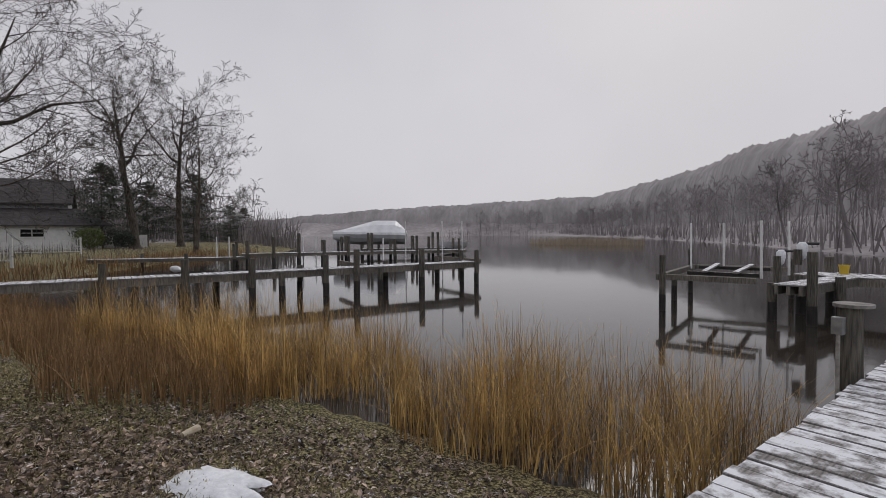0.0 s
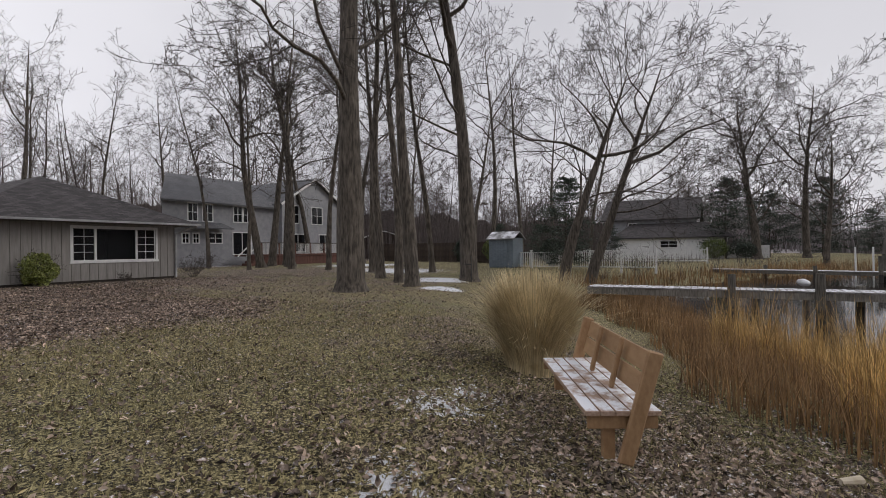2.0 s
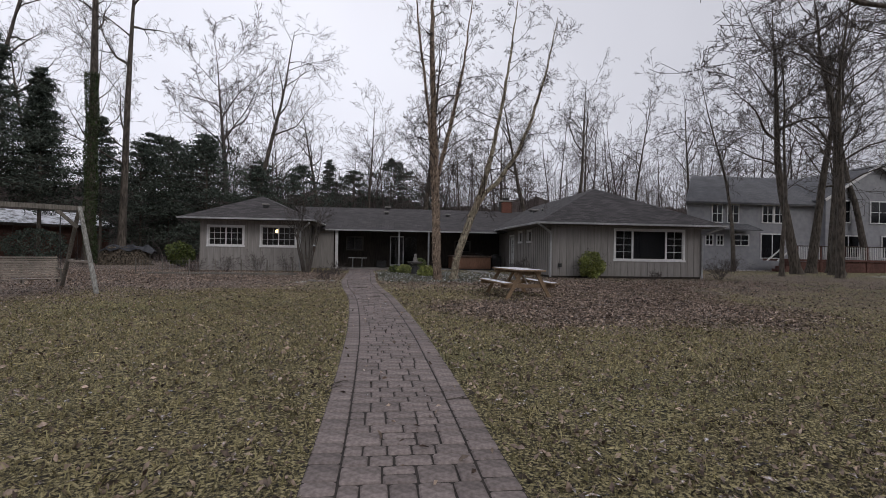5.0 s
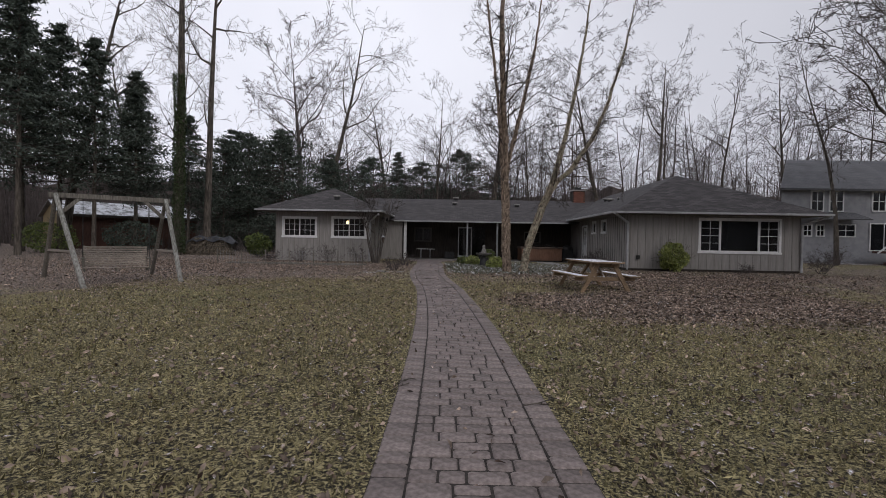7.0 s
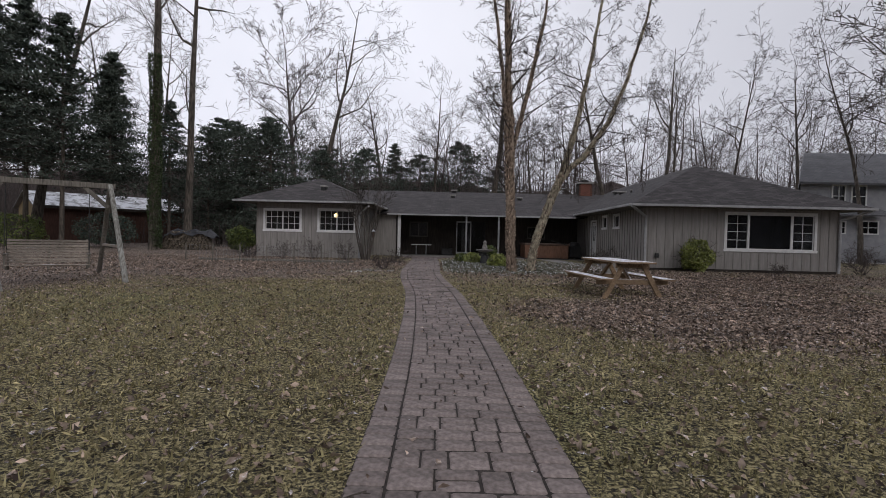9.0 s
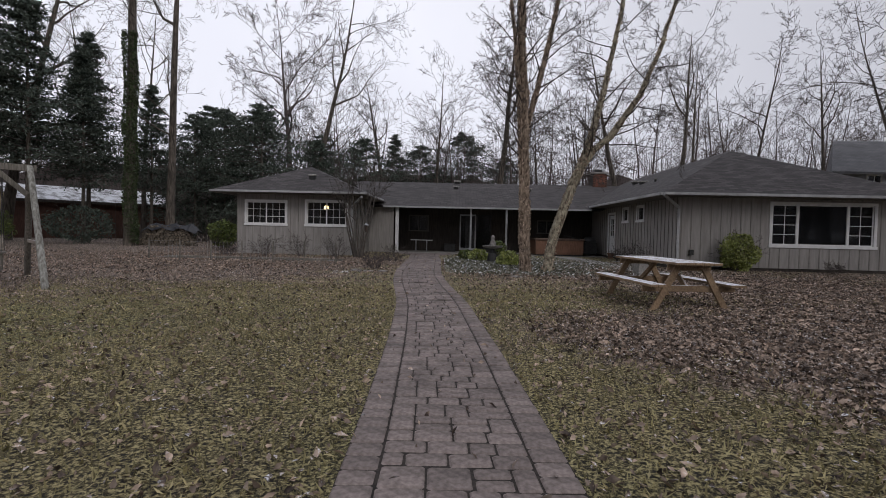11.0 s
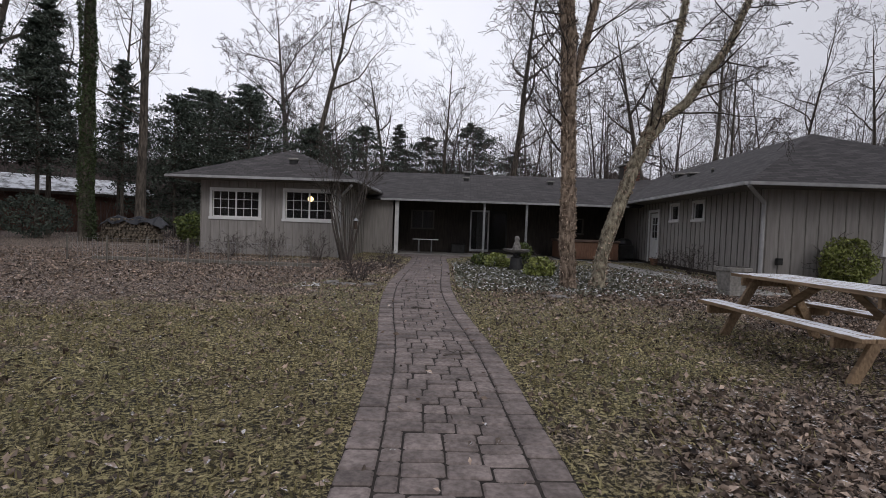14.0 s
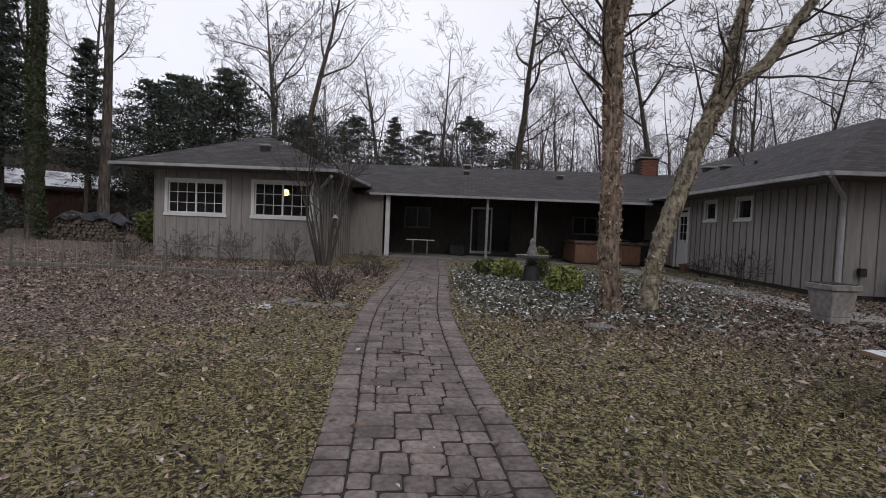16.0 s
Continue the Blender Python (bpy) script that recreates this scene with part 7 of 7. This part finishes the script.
for sx in (-0.28, 0.25):
    for sy in (-0.2, 0.2):
        tube_part("leg", (sx, sy, 0), (sx, sy, 0.56), 0.014, M_STEEL, tb, seg=6)
fc = thing("flower_pot", "terracotta pot with dried stems near the door", "pot", (6.45, 27.2, 0.22))
bm = bmesh.new()
lathe(bm, [(0.1, 0), (0.14, 0.2), (0.16, 0.2), (0.16, 0.24), (0.12, 0.24)], 16)
part("body", bm, M_HOTTUB, fc)
bf = thing("bird_feeder", "small hanging bird feeder on the crape myrtle", "bird feeder", (-3.45, 23.2, 1.15))
tube_part("tube", (0, 0, 0), (0, 0, 0.24), 0.045, M_DARKFENCE, bf)
bm = bmesh.new()
lathe(bm, [(0.09, 0.24), (0.04, 0.3), (0.01, 0.33)], 12)
part("roof", bm, M_STEEL, bf)
tube_part("hook", (0, 0, 0.33), (0, 0.05, 0.75), 0.004, M_BLACK, bf, seg=5)
eb = thing("meter_box", "small grey outlet box on the siding", "outlet box", (7.15, 21.24, 0.75))
box_part("body", (-0.06, 0.06, -0.06, 0.035, -0.08, 0.08), M_BLACK, eb)
# porch back wall lamp, boxes
bx = thing("storage_box", "low dark storage box under the porch roof", "box", (-0.6, 31.1, 0.22))
box_part("body", (-0.3, 0.3, -0.2, 0.2, 0, 0.4), M_BLACK, bx, bevel=0.02)

# wood pile under a tarp
wp = thing("wood_pile", "stacked firewood partly covered by a dark snowy tarp", "wood pile", on(-14.9, 30.5))
rnd = random.Random(9)
bm = bmesh.new()
tube(bm, (0, -0.2, 0), (0, 0.2, 0), 0.07, 0.065, 8)
first = None
for row in range(8):
    for k in range(20 - row):
        r = 0.07
        if first is None:
            ob = part("log", bm, M_LOG, wp)
            first = ob.data
        else:
            ob = new("log", first)
            ob.parent = wp
        s = rnd.uniform(0.75, 1.1)
        ob.matrix_basis = pose(-1.5 + 0.15 * k + 0.075 * row, rnd.uniform(-0.08, 0.05), 0.06 + 0.128 * row, 0, rnd.uniform(0, 360), rnd.uniform(-5, 5)) @ Matrix.Diagonal((s, 1, s, 1))
bm = bmesh.new()
N = 22
grid = [[bm.verts.new((-1.35 + 2.9 * a / N, -0.33 + 0.68 * b2 / 6, 1.08 + 0.07 * math.sin(a * 0.9) * math.cos(b2) - (0.35 * abs(b2 - 3) / 3) ** 2 * 2 - 0.25 * max(0, abs(a - N / 2) - 8) / 3 + 0.02 * math.sin(a * 2.3 + b2))) for b2 in range(7)] for a in range(N + 1)]
for a in range(N):
    for b2 in range(6):
        bm.faces.new((grid[a][b2], grid[a + 1][b2], grid[a + 1][b2 + 1], grid[a][b2 + 1]))
ex = bmesh.ops.extrude_face_region(bm, geom=list(bm.faces))
for q in ex["geom"]:
    if isinstance(q, bmesh.types.BMVert):
        q.co.z += 0.012
part("tarp", bm, M_CANVAS, wp, "dark tarp dusted with snow")

# low garden fence of thin stakes and wire
wf = thing("wire_fence", "low wire garden fence on thin wooden stakes", "fence", (-9.5, 20.2, gz(-9, 20)))
for k in range(7):
    box_part("stake", (k * 0.95 - 0.015, k * 0.95 + 0.015, -0.015, 0.015, -0.05, 0.62), M_DECKS, wf, bevel=0)
bm = bmesh.new()
for z in (0.08, 0.25, 0.42, 0.56):
    box(bm, 0, 5.7, -0.002, 0.002, z, z + 0.003)
for k in range(48):
    box(bm, 0.12 * k, 0.12 * k + 0.003, -0.002, 0.002, 0.08, 0.56)
part("wire", bm, M_STEEL, wf, kind="stuff")
eg = thing("edging_timber", "long low weathered timber edging the garden bed", "edging", (-9.4, 20.9, gz(-8, 21)), 2)
box_part("timber", (0, 5.6, -0.06, 0.06, -0.03, 0.09), M_DECKS, eg, bevel=0.01)

# ivy on the tall trunk
iv = thing("ivy_trunk", "tall straight trunk thickly covered in green ivy", "tree", on(-16.5, 29.7))
tube_part("trunk", (0, 0, -0.2), (0.1, 0.1, 9), 0.26, M_BARK, iv, 0.21, 12)
tube_part("trunk", (0.1, 0.1, 9), (0.0, 0.3, 21), 0.21, M_BARK, iv, 0.06, 12)
rng = np.random.default_rng(5)
n = 9000
z = rng.uniform(0.1, 10.5, n)
a = rng.uniform(0, 2 * math.pi, n)
r = 0.25 + rng.uniform(0, 0.13, n) * (0.6 + 0.5 * np.sin(z * 1.7 + a))
v, f = leaf_quads(np.stack([r * np.cos(a) + 0.05, r * np.sin(a) + 0.05, z], 1), np.full(n, 0.055), rng)
ob = new("ivy", array_mesh("ivy", v, f, M_IVY))
ob.parent = iv
segs = []
grow(rng, segs, np.array([0.08, 0.1, 8.0]), np.array([0, 0.05, 1.0]), 9, 0.2, 0, 4, dict(BASE, kids=(10, 6, 4, 3, 0), first=(0.3, 0.2, 0.2)))
v, f = tubes([s for s in segs if s[4] > 0], 4, 0.006)
ob = new("crown", array_mesh("crown", v, f, M_TWIG))
ob.parent = iv

# hanging metal hook and small signs by the lawn
hk = thing("shepherd_hook", "thin black garden stake beside the trees", "stake", on(18.6, 9.3))
tube_part("rod", (0, 0, -0.1), (0, 0, 1.1), 0.02, M_BLACK, hk, seg=6)
beam_part("arm", (0, 0, 0.75), (0.1, 0.4, 0.78), 0.03, 0.03, M_BLACK, hk)

# undergrowth in the woods
rng = np.random.default_rng(81)
x = rng.uniform(-70, 85, 16000)
y = rng.uniform(36, 75, 16000)
k = ~((x > 20) & (x < 44) & (y < 48)) & ~((x > -13) & (x < 15.5) & (y < 44)) & ~((x < -25) & (x > -46) & (y < 52))
x, y = x[k], y[k]
blades("undergrowth", "brown leafless brush at the woods' edge", "brush", np.stack([x, y, land(x, y) - 0.1], 1), rng.uniform(0.8, 3.2, len(x)), rng, M_TWIGFAR, 0.02, 0.3, segs=2)
x = rng.uniform(34, 90, 9000)
y = rng.uniform(-4, 36, 9000)
k = (creek_distance(x, y) > 2) & ~((x < 72) & (x > 55) & (y < 14) & (y > -4)) & (x - 0.5 * y > 28)
x, y = x[k], y[k]
blades("undergrowth", "brown leafless brush among the far lots", "brush", np.stack([x, y, land(x, y) - 0.1], 1), rng.uniform(0.3, 1.1, len(x)), rng, M_TWIGFAR, 0.015, 0.5, segs=2)


def canopy_strip(name, label, pts, heights, seed, material):
    """Distant wall of bare woods beyond the visible trunks."""
    rng = np.random.default_rng(seed)
    n = 300
    cum = np.cumsum([0] + [math.dist(a, b) for a, b in zip(pts, pts[1:])])
    t = np.linspace(0, cum[-1], n)
    px = np.interp(t, cum, [p[0] for p in pts])
    py = np.interp(t, cum, [p[1] for p in pts])
    h = np.interp(t, cum, heights) + rng.normal(0, 0.6, n) + 1.0 * np.sin(t * 0.13) + 0.6 * np.sin(t * 0.41)
    v = []
    for k in range(n):
        for dz in (-2.0, 0.5, 1.0):
            v.append((px[k] + rng.normal(0, 0.5), py[k] + rng.normal(0, 0.5), dz if dz < 0 else h[k] * dz))
    i = (np.arange(n - 1)[:, None] * 3 + np.arange(2)[None]).ravel()
    me = array_mesh(name, v, np.stack([i, i + 1, i + 4, i + 3], 1), material)
    return tagged(new(name, me), label, "backdrop", kind="structure")


canopy_strip("backdrop", "hazy distant wall of bare woods around the lots", [(-150, -20), (-110, 60), (-60, 105), (20, 112), (90, 105), (140, 60), (165, 0), (180, -40)], [10, 12, 12, 12, 12, 10, 6, 4], 6, M_WOODWALL)

x = rng.uniform(-75, 90, 30000)
y = rng.uniform(50, 92, 30000)
k = ~((x > 20) & (x < 46) & (y < 52)) & ~((x < -25) & (x > -46) & (y < 54))
x, y = x[k][:15000], y[k][:15000]
blades("saplings", "tall fine bare saplings filling the woods", "woods", np.stack([x, y, land(x, y) - 0.1], 1), rng.uniform(4.0, 12.5, len(x)), rng, M_TWIGFAR, 0.028, 0.12, segs=3)
x = rng.uniform(50, 120, 14000)
y = rng.uniform(14, 52, 14000)
x, y = x[:6000], y[:6000]
blades("saplings", "tall fine bare saplings beyond the lots", "woods", np.stack([x, y, land(x, y) - 0.1], 1), rng.uniform(3.0, 9.0, len(x)), rng, M_TWIGFAR, 0.028, 0.12, segs=3)

# thawing snow patches
for cx, cy, a, b2, turn, sd in ((4.0, -0.63, 0.42, 0.22, 35, 1),):
    sp2 = thing("snow_patch", "small melting patch of thin snow on the leaves", "snow", (cx, cy, gz(cx, cy) + 0.022), turn)
    bm = bmesh.new()
    ring = []
    for k in range(40):
        t2 = 2 * math.pi * k / 40
        q = 1 + 0.28 * noise.noise(Vector((2.2 * math.cos(t2), 2.2 * math.sin(t2), sd))) * 2
        ring.append((a * q * math.cos(t2), b2 * q * math.sin(t2)))
    outer = [bm.verts.new((px, py, -0.01)) for px, py in ring]
    mid = [bm.verts.new((px * 0.9, py * 0.88, 0.012)) for px, py in ring]
    inner = [bm.verts.new((px * 0.45, py * 0.4, 0.02 + 0.006 * noise.noise(Vector((px * 9, py * 9, sd))))) for px, py in ring]
    for lo2, hi2 in ((outer, mid), (mid, inner)):
        for k in range(40):
            j = (k + 1) % 40
            bm.faces.new((lo2[k], lo2[j], hi2[j], hi2[k]))
    bm.faces.new(inner)
    part("crust", bm, M_SNOW, sp2, smooth=True)
